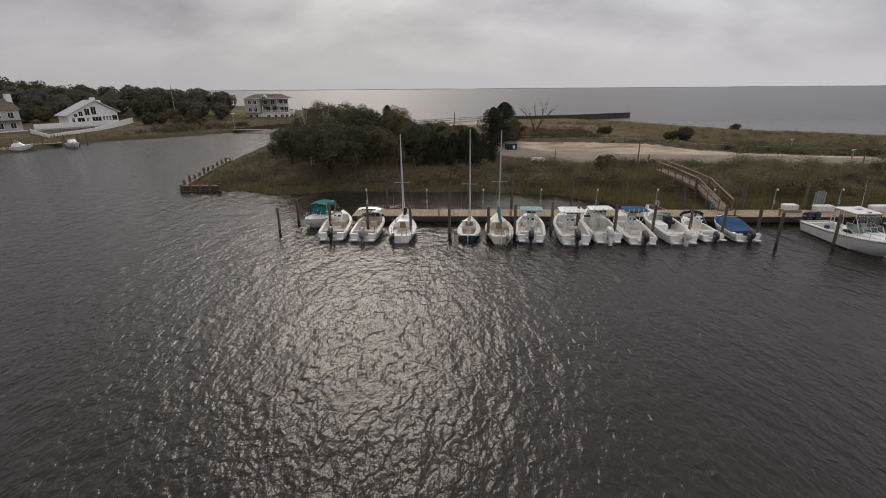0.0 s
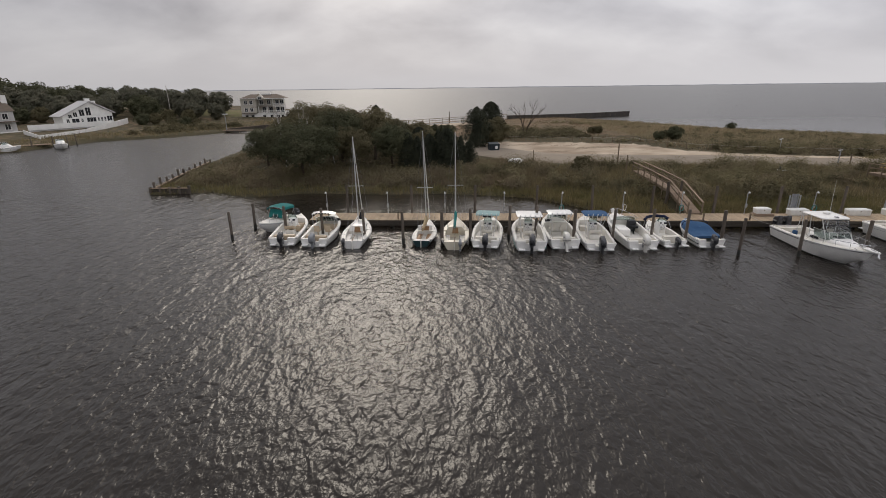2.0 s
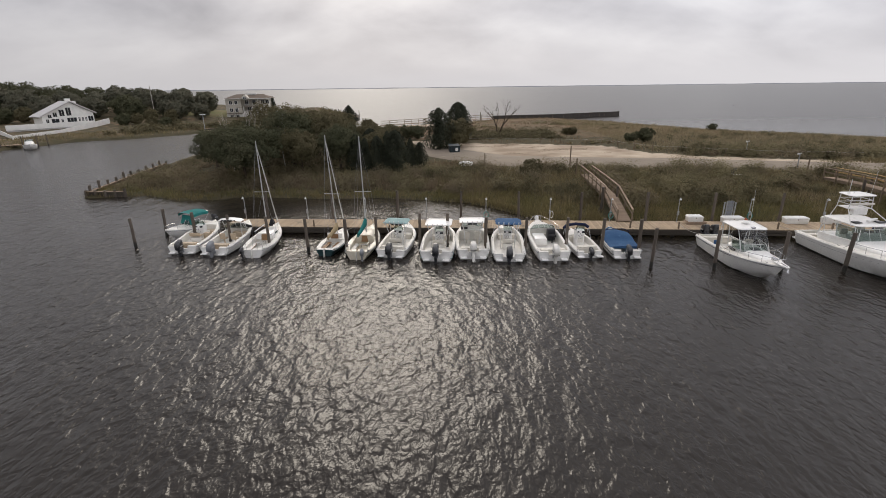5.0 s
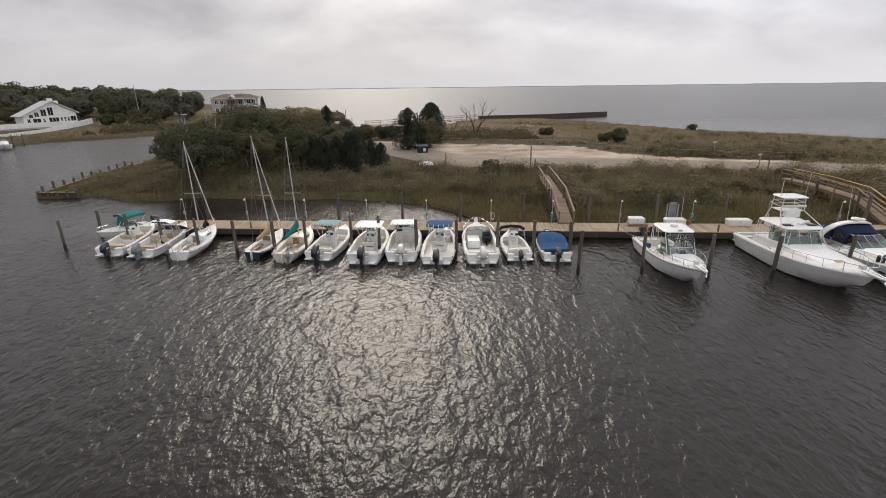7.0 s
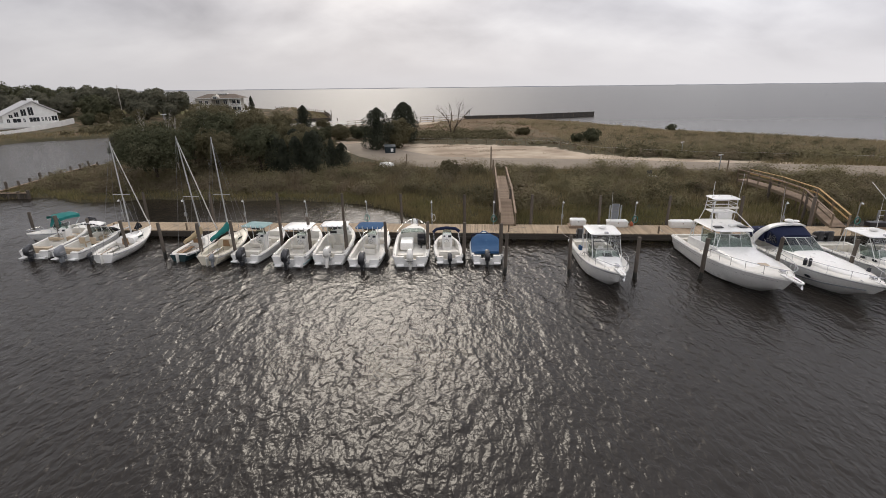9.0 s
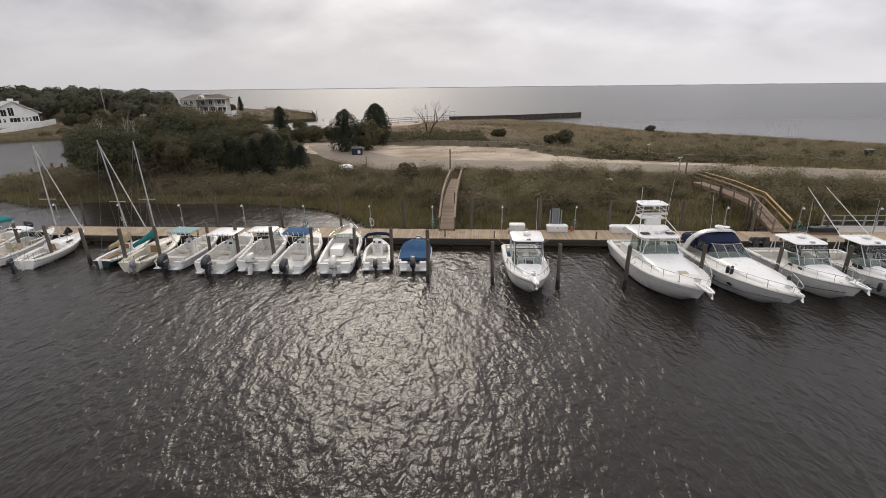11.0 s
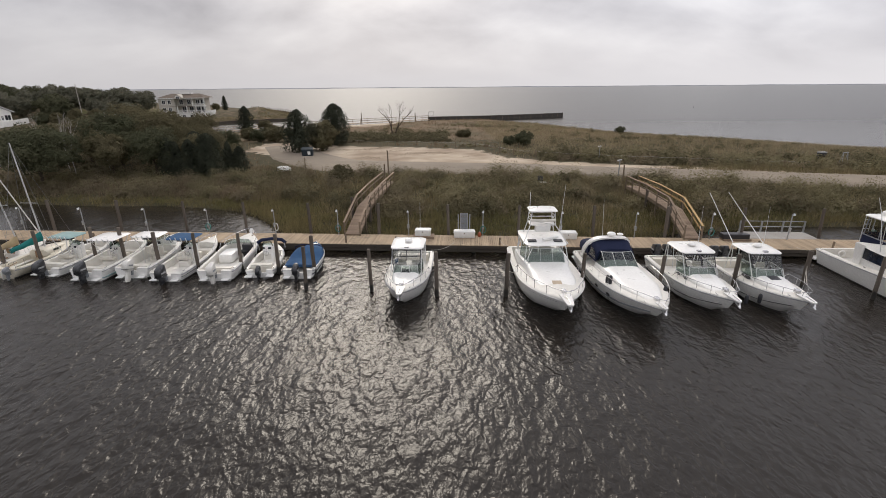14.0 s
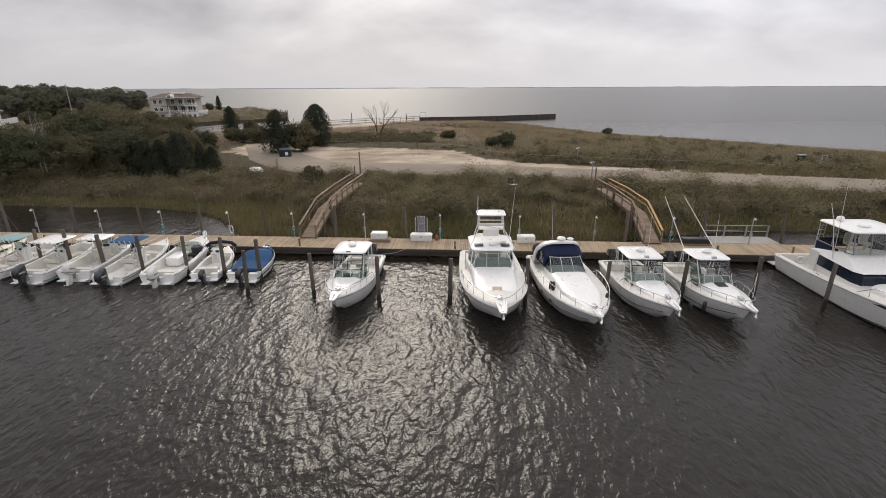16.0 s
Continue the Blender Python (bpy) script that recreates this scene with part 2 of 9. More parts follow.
M["bark"] = mat("bark", (0.085, 0.066, 0.050), 0.9, second=(0.05, 0.04, 0.032), grain=2, fine=16, stretch=(3, 3, 0.6), bump=0.6, spec=0.1)
M["dead"] = mat("bleached_branch", (0.44, 0.41, 0.37), 0.9, second=(0.32, 0.295, 0.265), grain=2, fine=16, bump=0.4, spec=0.1)
M["leaf_a"] = leafy("oak_leaves", (0.074, 0.080, 0.046), (0.140, 0.136, 0.084), 0.2, 0.3)
M["leaf_f"] = leafy("olive_tree_leaves", (0.118, 0.106, 0.060), (0.180, 0.155, 0.095), 0.18, 0.35)
# leaves of the far wood, paled and greyed in colour for distance haze
M["leaf_e"] = leafy("hazed_wood_leaves", (0.130, 0.132, 0.096), (0.205, 0.190, 0.140), 0.18, 0.35)
M["leaf_b"] = leafy("bayberry_leaves", (0.200, 0.180, 0.103), (0.268, 0.230, 0.140), 0.07, 0.4)
M["leaf_c"] = leafy("cedar_sprays", (0.036, 0.041, 0.028), (0.070, 0.073, 0.050), 0.18, 0.15)
M["leaf_d"] = leafy("brown_shrub_leaves", (0.235, 0.190, 0.128), (0.180, 0.157, 0.100), 0.07, 0.4)
M["grass"] = leafy("marsh_grass", (0.200, 0.172, 0.092), (0.25, 0.200, 0.122), 0.35, 0.3)
M["grass_lush"] = leafy("green_cordgrass", (0.165, 0.152, 0.068), (0.235, 0.190, 0.098), 0.3, 0.35)
M["dune"] = leafy("dry_dune_grass", (0.24, 0.172, 0.112), (0.20, 0.160, 0.098), 0.3, 0.3)
M["shore"] = leafy("pale_shore_grass", (0.285, 0.240, 0.150), (0.335, 0.275, 0.180), 0.22, 0.35)
M["reed"] = leafy("brown_reeds", (0.22, 0.170, 0.115), (0.17, 0.140, 0.090), 0.35, 0.3)
M["shingle"] = mat("grey_shingle", (0.30, 0.275, 0.245), 0.85, second=(0.235, 0.215, 0.195), grain=0.8, fine=12, stretch=(1, 1, 4), bump=0.3)
M["siding"] = mat("white_siding", (0.83, 0.82, 0.79), 0.6, second=(0.66, 0.65, 0.62), grain=0.7, fine=10, bump=0.1)
M["beige"] = mat("beige_siding", (0.46, 0.43, 0.37), 0.75, second=(0.39, 0.365, 0.315), grain=0.7, fine=10, stretch=(1, 1, 5), bump=0.2)
M["trim"] = mat("white_trim", (0.80, 0.79, 0.76), 0.5, grain=1.5, bump=0.04)
M["roof"] = mat("brown_roof_shingle", (0.145, 0.115, 0.09), 0.9, second=(0.10, 0.082, 0.066), grain=0.9, fine=9, stretch=(1, 3, 3), bump=0.4, spec=0.2)
M["light_roof"] = mat("pale_roof", (0.52, 0.51, 0.50), 0.8, second=(0.44, 0.43, 0.42), grain=0.9, fine=9, bump=0.3)
M["pane"] = mat("window_pane", (0.025, 0.028, 0.032), 0.06, grain=1.2, bump=0.0, rough_var=0.03)
M["concrete"] = mat("weathered_concrete", (0.36, 0.34, 0.31), 0.85, second=(0.26, 0.245, 0.225), grain=0.9, fine=14, bump=0.3)
M["sheet"] = mat("dark_sheet_piling", (0.050, 0.045, 0.040), 0.8, second=(0.09, 0.075, 0.06), grain=0.6, fine=10, bump=0.4)
M["skip"] = mat("dark_blue_steel", (0.010, 0.022, 0.030), 0.65, second=(0.018, 0.028, 0.034), grain=2.5, bump=0.1)
M["road"] = mat("sandy_asphalt", (0.225, 0.190, 0.150), 0.92, second=(0.29, 0.243, 0.190), grain=0.22, amount=0.9, fine=5, bump=0.25, spec=0.15, spots=((0.33, 0.29, 0.235), 0.5, 0.62))


def glass(name, tint=(0.72, 0.78, 0.78), rough=0.03):
    m = bpy.data.materials.new(name)
    m.use_nodes = True
    n, l = m.node_tree.nodes, m.node_tree.links
    n.remove(n["Principled BSDF"])
    g, t, x, f = n.new("ShaderNodeBsdfGlossy"), n.new("ShaderNodeBsdfTransparent"), n.new("ShaderNodeMixShader"), n.new("ShaderNodeLayerWeight")
    pw, sc = n.new("ShaderNodeMath"), n.new("ShaderNodeMapRange")
    pw.operation, pw.inputs[1].default_value = "POWER", 4.0
    sc.inputs["To Min"].default_value, sc.inputs["To Max"].default_value = 0.05, 0.75
    g.inputs["Roughness"].default_value = rough
    t.inputs["Color"].default_value = (*tint, 1)
    f.inputs["Blend"].default_value = 0.5
    l.new(f.outputs["Facing"], pw.inputs[0])
    l.new(pw.outputs[0], sc.inputs["Value"])
    l.new(sc.outputs[0], x.inputs[0])
    l.new(t.outputs[0], x.inputs[1])
    l.new(g.outputs[0], x.inputs[2])
    l.new(x.outputs[0], n["Material Output"].inputs[0])
    return m


M["glass"] = glass("boat_glass", (0.62, 0.67, 0.65))
M["tint"] = glass("tinted_glass", (0.40, 0.45, 0.44))
M["vinyl"] = glass("clear_vinyl", (0.80, 0.81, 0.80), 0.10)


def water_material():
    m = bpy.data.materials.new("bay_water")
    m.use_nodes = True
    n, l = m.node_tree.nodes, m.node_tree.links
    p = n["Principled BSDF"]
    p.inputs["Base Color"].default_value = (0.019, 0.0155, 0.0122, 1)
    p.inputs["IOR"].default_value = 1.333
    co = n.new("ShaderNodeTexCoord")
    # the open bay beyond the inlet is ruffled by the wind
    sp, open_bay = n.new("ShaderNodeSeparateXYZ"), n.new("ShaderNodeMapRange")
    l.new(co.outputs["Object"], sp.inputs[0])
    open_bay.inputs["From Min"].default_value, open_bay.inputs["From Max"].default_value = 70, 170
    open_bay.inputs["To Min"].default_value, open_bay.inputs["To Max"].default_value = 0.155, 0.28
    l.new(sp.outputs["Y"], open_bay.inputs["Value"])
    l.new(open_bay.outputs[0], p.inputs["Roughness"])
    # the pool between dock and marsh lies sheltered
    calm = None
    for axis_name, lo, hi, a, b in (("Y", 38.5, 42.0, 0.0, 1.0), ("Y", 56.0, 60.0, 1.0, 0.0), ("X", -24.0, -12.0, 0.0, 1.0)):
        mr = n.new("ShaderNodeMapRange")
        mr.inputs["From Min"].default_value, mr.inputs["From Max"].default_value = lo, hi
        mr.inputs["To Min"].default_value, mr.inputs["To Max"].default_value = a, b
        l.new(sp.outputs[axis_name], mr.inputs["Value"])
        if calm is None:
            calm = mr.outputs[0]
        else:
            mul = n.new("ShaderNodeMath")
            mul.operation = "MULTIPLY"
            l.new(calm, mul.inputs[0])
            l.new(mr.outputs[0], mul.inputs[1])
            calm = mul.outputs[0]
    chop = n.new("ShaderNodeMapRange")
    chop.inputs["To Min"].default_value, chop.inputs["To Max"].default_value = 1.0, 0.42
    l.new(calm, chop.inputs["Value"])
    prev = None
    # swell, chop, ripple and cat's paws, each with its crests across the wind
    for scale, turn, stretch, dist, det in ((0.5, 24, (1.7, 0.8, 1), 0.15, 1.5), (1.9, -24, (1.5, 0.85, 1), 0.086, 1.2), (4.6, 20, (1.3, 0.85, 1), 0.034, 1.8), (10.0, -12, (1.15, 0.95, 1), 0.0105, 1.8)):
        mp, t, b = n.new("ShaderNodeMapping"), n.new("ShaderNodeTexNoise"), n.new("ShaderNodeBump")
        mp.inputs["Rotation"].default_value = (0, 0, radians(turn))
        mp.inputs["Scale"].default_value = stretch
        t.inputs["Scale"].default_value, t.inputs["Detail"].default_value, t.inputs["Roughness"].default_value = scale, det, 0.5
        t.inputs["Distortion"].default_value = 0.5
        b.inputs["Distance"].default_value = dist
        l.new(co.outputs["Object"], mp.inputs[0])
        l.new(mp.outputs[0], t.inputs["Vector"])
        l.new(t.outputs["Fac"], b.inputs["Height"])
        l.new(chop.outputs[0], b.inputs["Strength"])
        if prev:
            l.new(prev.outputs[0], b.inputs["Normal"])
        prev = b
    l.new(prev.outputs[0], p.inputs["Normal"])
    return m


M["water"] = water_material()


def ground_material():
    """One sheet of soil: the masks 'sand', 'dry' and 'lawn' say what covers it, noise frays their edges."""
    m = bpy.data.materials.new("ground_cover")
    m.use_nodes = True
    n, l = m.node_tree.nodes, m.node_tree.links
    p = n["Principled BSDF"]
    p.inputs["Roughness"].default_value = 0.95
    p.inputs["Specular IOR Level"].default_value = 0.1
    co = n.new("ShaderNodeTexCoord")

    def noise_tex(scale, detail=5):
        t = n.new("ShaderNodeTexNoise")
        t.inputs["Scale"].default_value, t.inputs["Detail"].default_value = scale, detail
        l.new(co.outputs["Object"], t.inputs["Vector"])
        return t.outputs["Fac"]

    def two(a, b, scale):
        x, r = n.new("ShaderNodeMix"), n.new("ShaderNodeMapRange")
        x.data_type = "RGBA"
        r.inputs["From Min"].default_value, r.inputs["From Max"].default_value = 0.35, 0.65
        l.new(noise_tex(scale), r.inputs["Value"])
        l.new(r.outputs[0], x.inputs["Factor"])
        x.inputs["A"].default_value, x.inputs["B"].default_value = (*a, 1), (*b, 1)
        return x.outputs["Result"]

    out = two((0.085, 0.070, 0.042), (0.060, 0.056, 0.032), 0.7)
    fray = noise_tex(0.55, 7)
    for key, a, b, s in (("lawn", (0.120, 0.125, 0.050), (0.15, 0.14, 0.062), 0.3), ("dry", (0.205, 0.140, 0.092), (0.115, 0.095, 0.058), 0.13), ("sand", (0.52, 0.435, 0.335), (0.29, 0.225, 0.165), 0.2)):
        at, ad, r, x = n.new("ShaderNodeAttribute"), n.new("ShaderNodeMath"), n.new("ShaderNodeMapRange"), n.new("ShaderNodeMix")
        at.attribute_name = key
        l.new(at.outputs["Fac"], ad.inputs[0])
        l.new(fray, ad.inputs[1])
        r.inputs["From Min"].default_value, r.inputs["From Max"].default_value = 0.93, 1.07
        l.new(ad.outputs[0], r.inputs["Value"])
        x.data_type = "RGBA"
        l.new(r.outputs[0], x.inputs["Factor"])
        l.new(out, x.inputs["A"])
        l.new(two(a, b, s), x.inputs["B"])
        out = x.outputs["Result"]
    l.new(out, p.inputs["Base Color"])
    b = n.new("ShaderNodeBump")
    b.inputs["Strength"].default_value, b.inputs["Distance"].default_value = 0.5, 0.12
    l.new(noise_tex(2.5, 8), b.inputs["Height"])
    l.new(b.outputs[0], p.inputs["Normal"])
    return m


M["ground"] = ground_material()

# ---- mesh tools ----
def mesh_of(bm, name, material, smooth=True, sharp=40):
    """Turn a bmesh into mesh data with one material; faces shade smooth up to the sharp angle."""
    me = bpy.data.meshes.new(name)
    bmesh.ops.recalc_face_normals(bm, faces=bm.faces)
    bm.to_mesh(me)
    bm.free()
    me.materials.append(material)
    if smooth:
        me.shade_smooth()
        me.set_sharp_from_angle(angle=radians(sharp))
    return me


def part(name, bm, material, parent, label="", smooth=True, sharp=40):
    """One mesh object under a thing or under a part."""
    ob = new(name, mesh_of(bm, name, material, smooth, sharp))
    ob.parent = parent
    return tagged(ob, label)


def thing(name, label, category, group="", kind="", m=None):
    """An Empty at the base of a thing, which carries its parts."""
    ob = new(name)
    ob.empty_display_size = 0.2
    if m is not None:
        ob.matrix_basis = m
    return tagged(ob, label, category, group, kind)


def share(name, mesh, parent, m, label=""):
    """A further part on mesh data that already exists."""
    ob = new(name, mesh)
    ob.parent = parent
    ob.matrix_basis = m
    return tagged(ob, label)


def box(bm, x, y, z, sx, sy, sz, m=None, bevel=0.0, taper=1.0):
    """A box by its centre and size; taper scales its top; bevel rounds its edges."""
    r = bmesh.ops.create_cube(bm, size=1)
    for v in r["verts"]:
        k = taper if v.co.z > 0 else 1
        v.co = Vector((v.co.x * sx * k, v.co.y * sy * k, v.co.z * sz))
    vs = r["verts"]
    if bevel:
        es = list({e for v in vs for e in v.link_edges})
        g = bmesh.ops.bevel(bm, geom=es, offset=bevel, segments=2, profile=0.6, affect="EDGES")
        vs = list({v for f in g["faces"] for v in f.verts} | {v for v in vs if v.is_valid})
    for v in vs:
        v.co = (m @ v.co if m else v.co) + Vector((x, y, z))
    return vs


def tube(bm, pts, r, n=6, r2=None, closed=False):
    """A round bar along points, from radius r to r2."""
    pts = [Vector(p) for p in pts]
    r2 = r if r2 is None else r2
    rings = []
    side = None
    for i, p in enumerate(pts):
        a, b = pts[max(i - 1, 0)], pts[min(i + 1, len(pts) - 1)]
        d = (b - a).normalized()
        if side is None:
            side = d.orthogonal().normalized()
        side = (side - d * side.dot(d)).normalized()
        up = d.cross(side)
        k = r + (r2 - r) * i / max(len(pts) - 1, 1)
        rings.append([bm.verts.new(p + (side * math.cos(2 * math.pi * j / n) + up * math.sin(2 * math.pi * j / n)) * k) for j in range(n)])
    for a, b in zip(rings, rings[1:]):
        for j in range(n):
            bm.faces.new((a[j], a[(j + 1) % n], b[(j + 1) % n], b[j]))
    if not closed:
        bm.faces.new(rings[0][::-1])
        bm.faces.new(rings[-1])


def loft(bm, sections, cap=True, ring=True):
    """Skin over sections of equal point counts. ring: each section is a closed loop."""
    rows = [[bm.verts.new(p) for p in s] for s in sections]
    n = len(rows[0])
    for a, b in zip(rows, rows[1:]):
        for j in range(n if ring else n - 1):
            q = (a[j], a[(j + 1) % n], b[(j + 1) % n], b[j])
            bm.faces.new(q)
    if cap and ring:
        bm.faces.new(rows[0][::-1])
        bm.faces.new(rows[-1])
    return rows


def slab(bm, outline, z0, z1, crown=0.0, edge=0.04):
    """A plate with a rounded rim over an outline of (x, y); crown raises its middle."""
    cx = sum(p[0] for p in outline) / len(outline)
    cy = sum(p[1] for p in outline) / len(outline)
    rad = max(math.hypot(p[0] - cx, p[1] - cy) for p in outline)

    def ring(k, z):
        return [bm.verts.new((cx + (x - cx) * k, cy + (y - cy) * k, z + crown * (1 - (math.hypot(x - cx, y - cy) * k / rad) ** 2))) for x, y in outline]

    e = edge / rad
    rows = [ring(1 - e * 1.5, z0), ring(1, z0 + (z1 - z0) * 0.35), ring(1, z0 + (z1 - z0) * 0.7), ring(1 - e, z1), ring(0.6, z1), ring(0.25, z1)]
    n = len(outline)
    for a, b in zip(rows, rows[1:]):
        for j in range(n):
            bm.faces.new((a[j], a[(j + 1) % n], b[(j + 1) % n], b[j]))
    bm.faces.new(rows[0][::-1])
    bm.faces.new(rows[-1])


def round_rect(w, l, y0, k=0.75, n=5, front=1.0):
    """An outline: width w, from y0 to y0 + l, corners rounded; front narrows its far end."""
    pts = []
    r = min(w, l) * (1 - k)
    for cx, cy, a0 in ((w / 2 - r, l - r, 0), (-w / 2 + r, l - r, 90), (-w / 2 + r, r, 180), (w / 2 - r, r, 270)):
        for i in range(n + 1):
            a = radians(a0 + 90 * i / n)
            x, y = cx + r * math.cos(a), cy + r * math.sin(a)
            pts.append((x * (1 + (front - 1) * y / l), y0 + y))
    return pts


def quad(bm, a, b, c, d, thick=0.0):
    """A plate of four corners, with thickness along its normal."""
    a, b, c, d = (Vector(p) for p in (a, b, c, d))
    n = (b - a).cross(d - a).normalized() * thick / 2
    if not thick:
        bm.faces.new([bm.verts.new(p) for p in (a, b, c, d)])
        return
    lo = [bm.verts.new(p - n) for p in (a, b, c, d)]
    hi = [bm.verts.new(p + n) for p in (a, b, c, d)]
    bm.faces.new(lo[::-1])
    bm.faces.new(hi)
    for j in range(4):
        bm.faces.new((lo[j], lo[(j + 1) % 4], hi[(j + 1) % 4], hi[j]))


def B():
    return bmesh.new()


# the marina's own axes: u along the front edge of the dock, v across it towards the land
DOCK_TURN = -4.5
DOCK = pose(0, 39.1, 0, 0, 0, DOCK_TURN)
DECK = 0.70


def dk(u, v, z=0.0, turn=0.0):
    return DOCK @ pose(u, v, z, 0, 0, turn)

# ---- water and land ----
def inside(x, y, poly):
    c = np.zeros(x.shape, bool)
    for (x1, y1), (x2, y2) in zip(poly, poly[1:] + poly[:1]):
        hit = ((y1 > y) != (y2 > y)) & (x < (x2 - x1) * (y - y1) / ((y2 - y1) or 1e-9) + x1)
        c ^= hit
    return c


def edge_distance(x, y, poly, closed=True):
    d = np.full(x.shape, 1e9)
    for (x1, y1), (x2, y2) in zip(poly, poly[1:] + (poly[:1] if closed else [])):
        dx, dy = x2 - x1, y2 - y1
        t = np.clip(((x - x1) * dx + (y - y1) * dy) / (dx * dx + dy * dy), 0, 1)
        d = np.minimum(d, np.hypot(x - x1 - t * dx, y - y1 - t * dy))
    return d


def signed(x, y, poly):
    d = edge_distance(x, y, poly)
    return np.where(inside(x, y, poly), d, -d)


POINT = [(-28.3, 55.1), (-24, 55.6), (-21.5, 55.9), (-17.0, 53.2), (-13.3, 53.0), (-10.8, 54.3), (-6.5, 54.0), (-1, 53.0), (5.5, 52.9), (11, 51.5), (15.5, 49.7),
         (18.3, 46.8), (20.8, 43.8), (22.2, 41.4), (26, 40.6), (40, 39.8), (50, 39.4), (53.5, 41.0), (58.5, 41.7), (64, 42.8), (69, 42.4), (76, 42.2), (90, 41), (140, 30),
         (260, -10), (300, 30), (165, 60), (128, 78), (111, 90), (101, 101), (91, 110), (81, 120), (74, 134), (67, 150), (60, 165),
         (54, 175), (32, 170.5), (15, 159.5), (-4, 144.5), (-14, 139), (-21, 131), (-28, 118), (-33, 101), (-31.5, 77)]
NORTH = [(-82, 94), (-78.5, 106), (-76, 118.5), (-64.5, 125), (-53, 138), (-47.5, 149), (-34.5, 170.5), (-17, 182), (-27, 217), (-43, 244), (-70, 280),
         (-150, 380), (-420, 560), (-700, 400), (-600, 40), (-180, 62), (-100, 84)]
ROAD_NEAR = [(4, 88), (10, 74), (17, 64.6), (22, 62.2), (34, 60.6), (46, 59.4), (58, 56.2), (66, 54), (81, 49.2), (110, 38), (200, 0)]
ROAD_FAR = [(11, 92), (16.5, 80), (23, 71.8), (34, 69.2), (46, 67.2), (56, 63.8), (68, 60.8), (87, 55.4), (115, 45), (200, 10)]
SAND = [(2, 84), (8, 79), (15, 72), (40, 66), (58, 62), (72, 59.4), (87, 55.0), (113, 45.4), (113, 47.6), (87, 57.4), (73, 62.2), (60, 66.0), (50, 69.5), (44, 74), (41, 82), (30, 86.5), (17, 89), (12, 93), (3, 95)]
BEACH = [(0, 137), (10, 130), (20, 136), (25, 150), (20, 160), (8, 150)]


def land_fields(x, y):
    s = signed(x, y, POINT)
    nb = signed(x, y, NORTH)
    h = np.where(s > 0, 0.28 + 1.45 * (1 - np.exp(-np.clip(s - 0.6, 0, 99) / 9.0)), 0.28 + s * 0.55)
    hn = np.where(nb > 0, 0.45 + 0.75 * (1 - np.exp(-nb / 9.0)), 0.45 + nb * 0.9)
    hill = 3.4 * np.exp(-(((x + 112) / 46) ** 2 + ((y - 200) / 34) ** 2))
    dune = 2.9 * np.exp(-(((x + 37) / 11) ** 2 + ((y - 206) / 17) ** 2))
    h = np.maximum(h, hn + (hill + dune) * np.clip(nb / 15, 0, 1))
    # the road stands on a low bank
    verge = signed(x, y, ROAD_NEAR + ROAD_FAR[::-1])
    bank = 1.62 + np.minimum(verge + 0.4, 0) * 0.32
    h = np.where(s > 0.3, np.maximum(h, np.minimum(bank, 1.62)), h)
    return np.maximum(h, -2.5), s, nb


def height_at(x, y):
    """Height of the land at one place, without its small unevenness."""
    h, s, nb = land_fields(np.array([float(x)]), np.array([float(y)]))
    return float(h[0])


def axis(parts):
    out = []
    for a, b, step in parts:
        out += list(np.arange(a, b, step))
    return np.array(out + [parts[-1][1]])


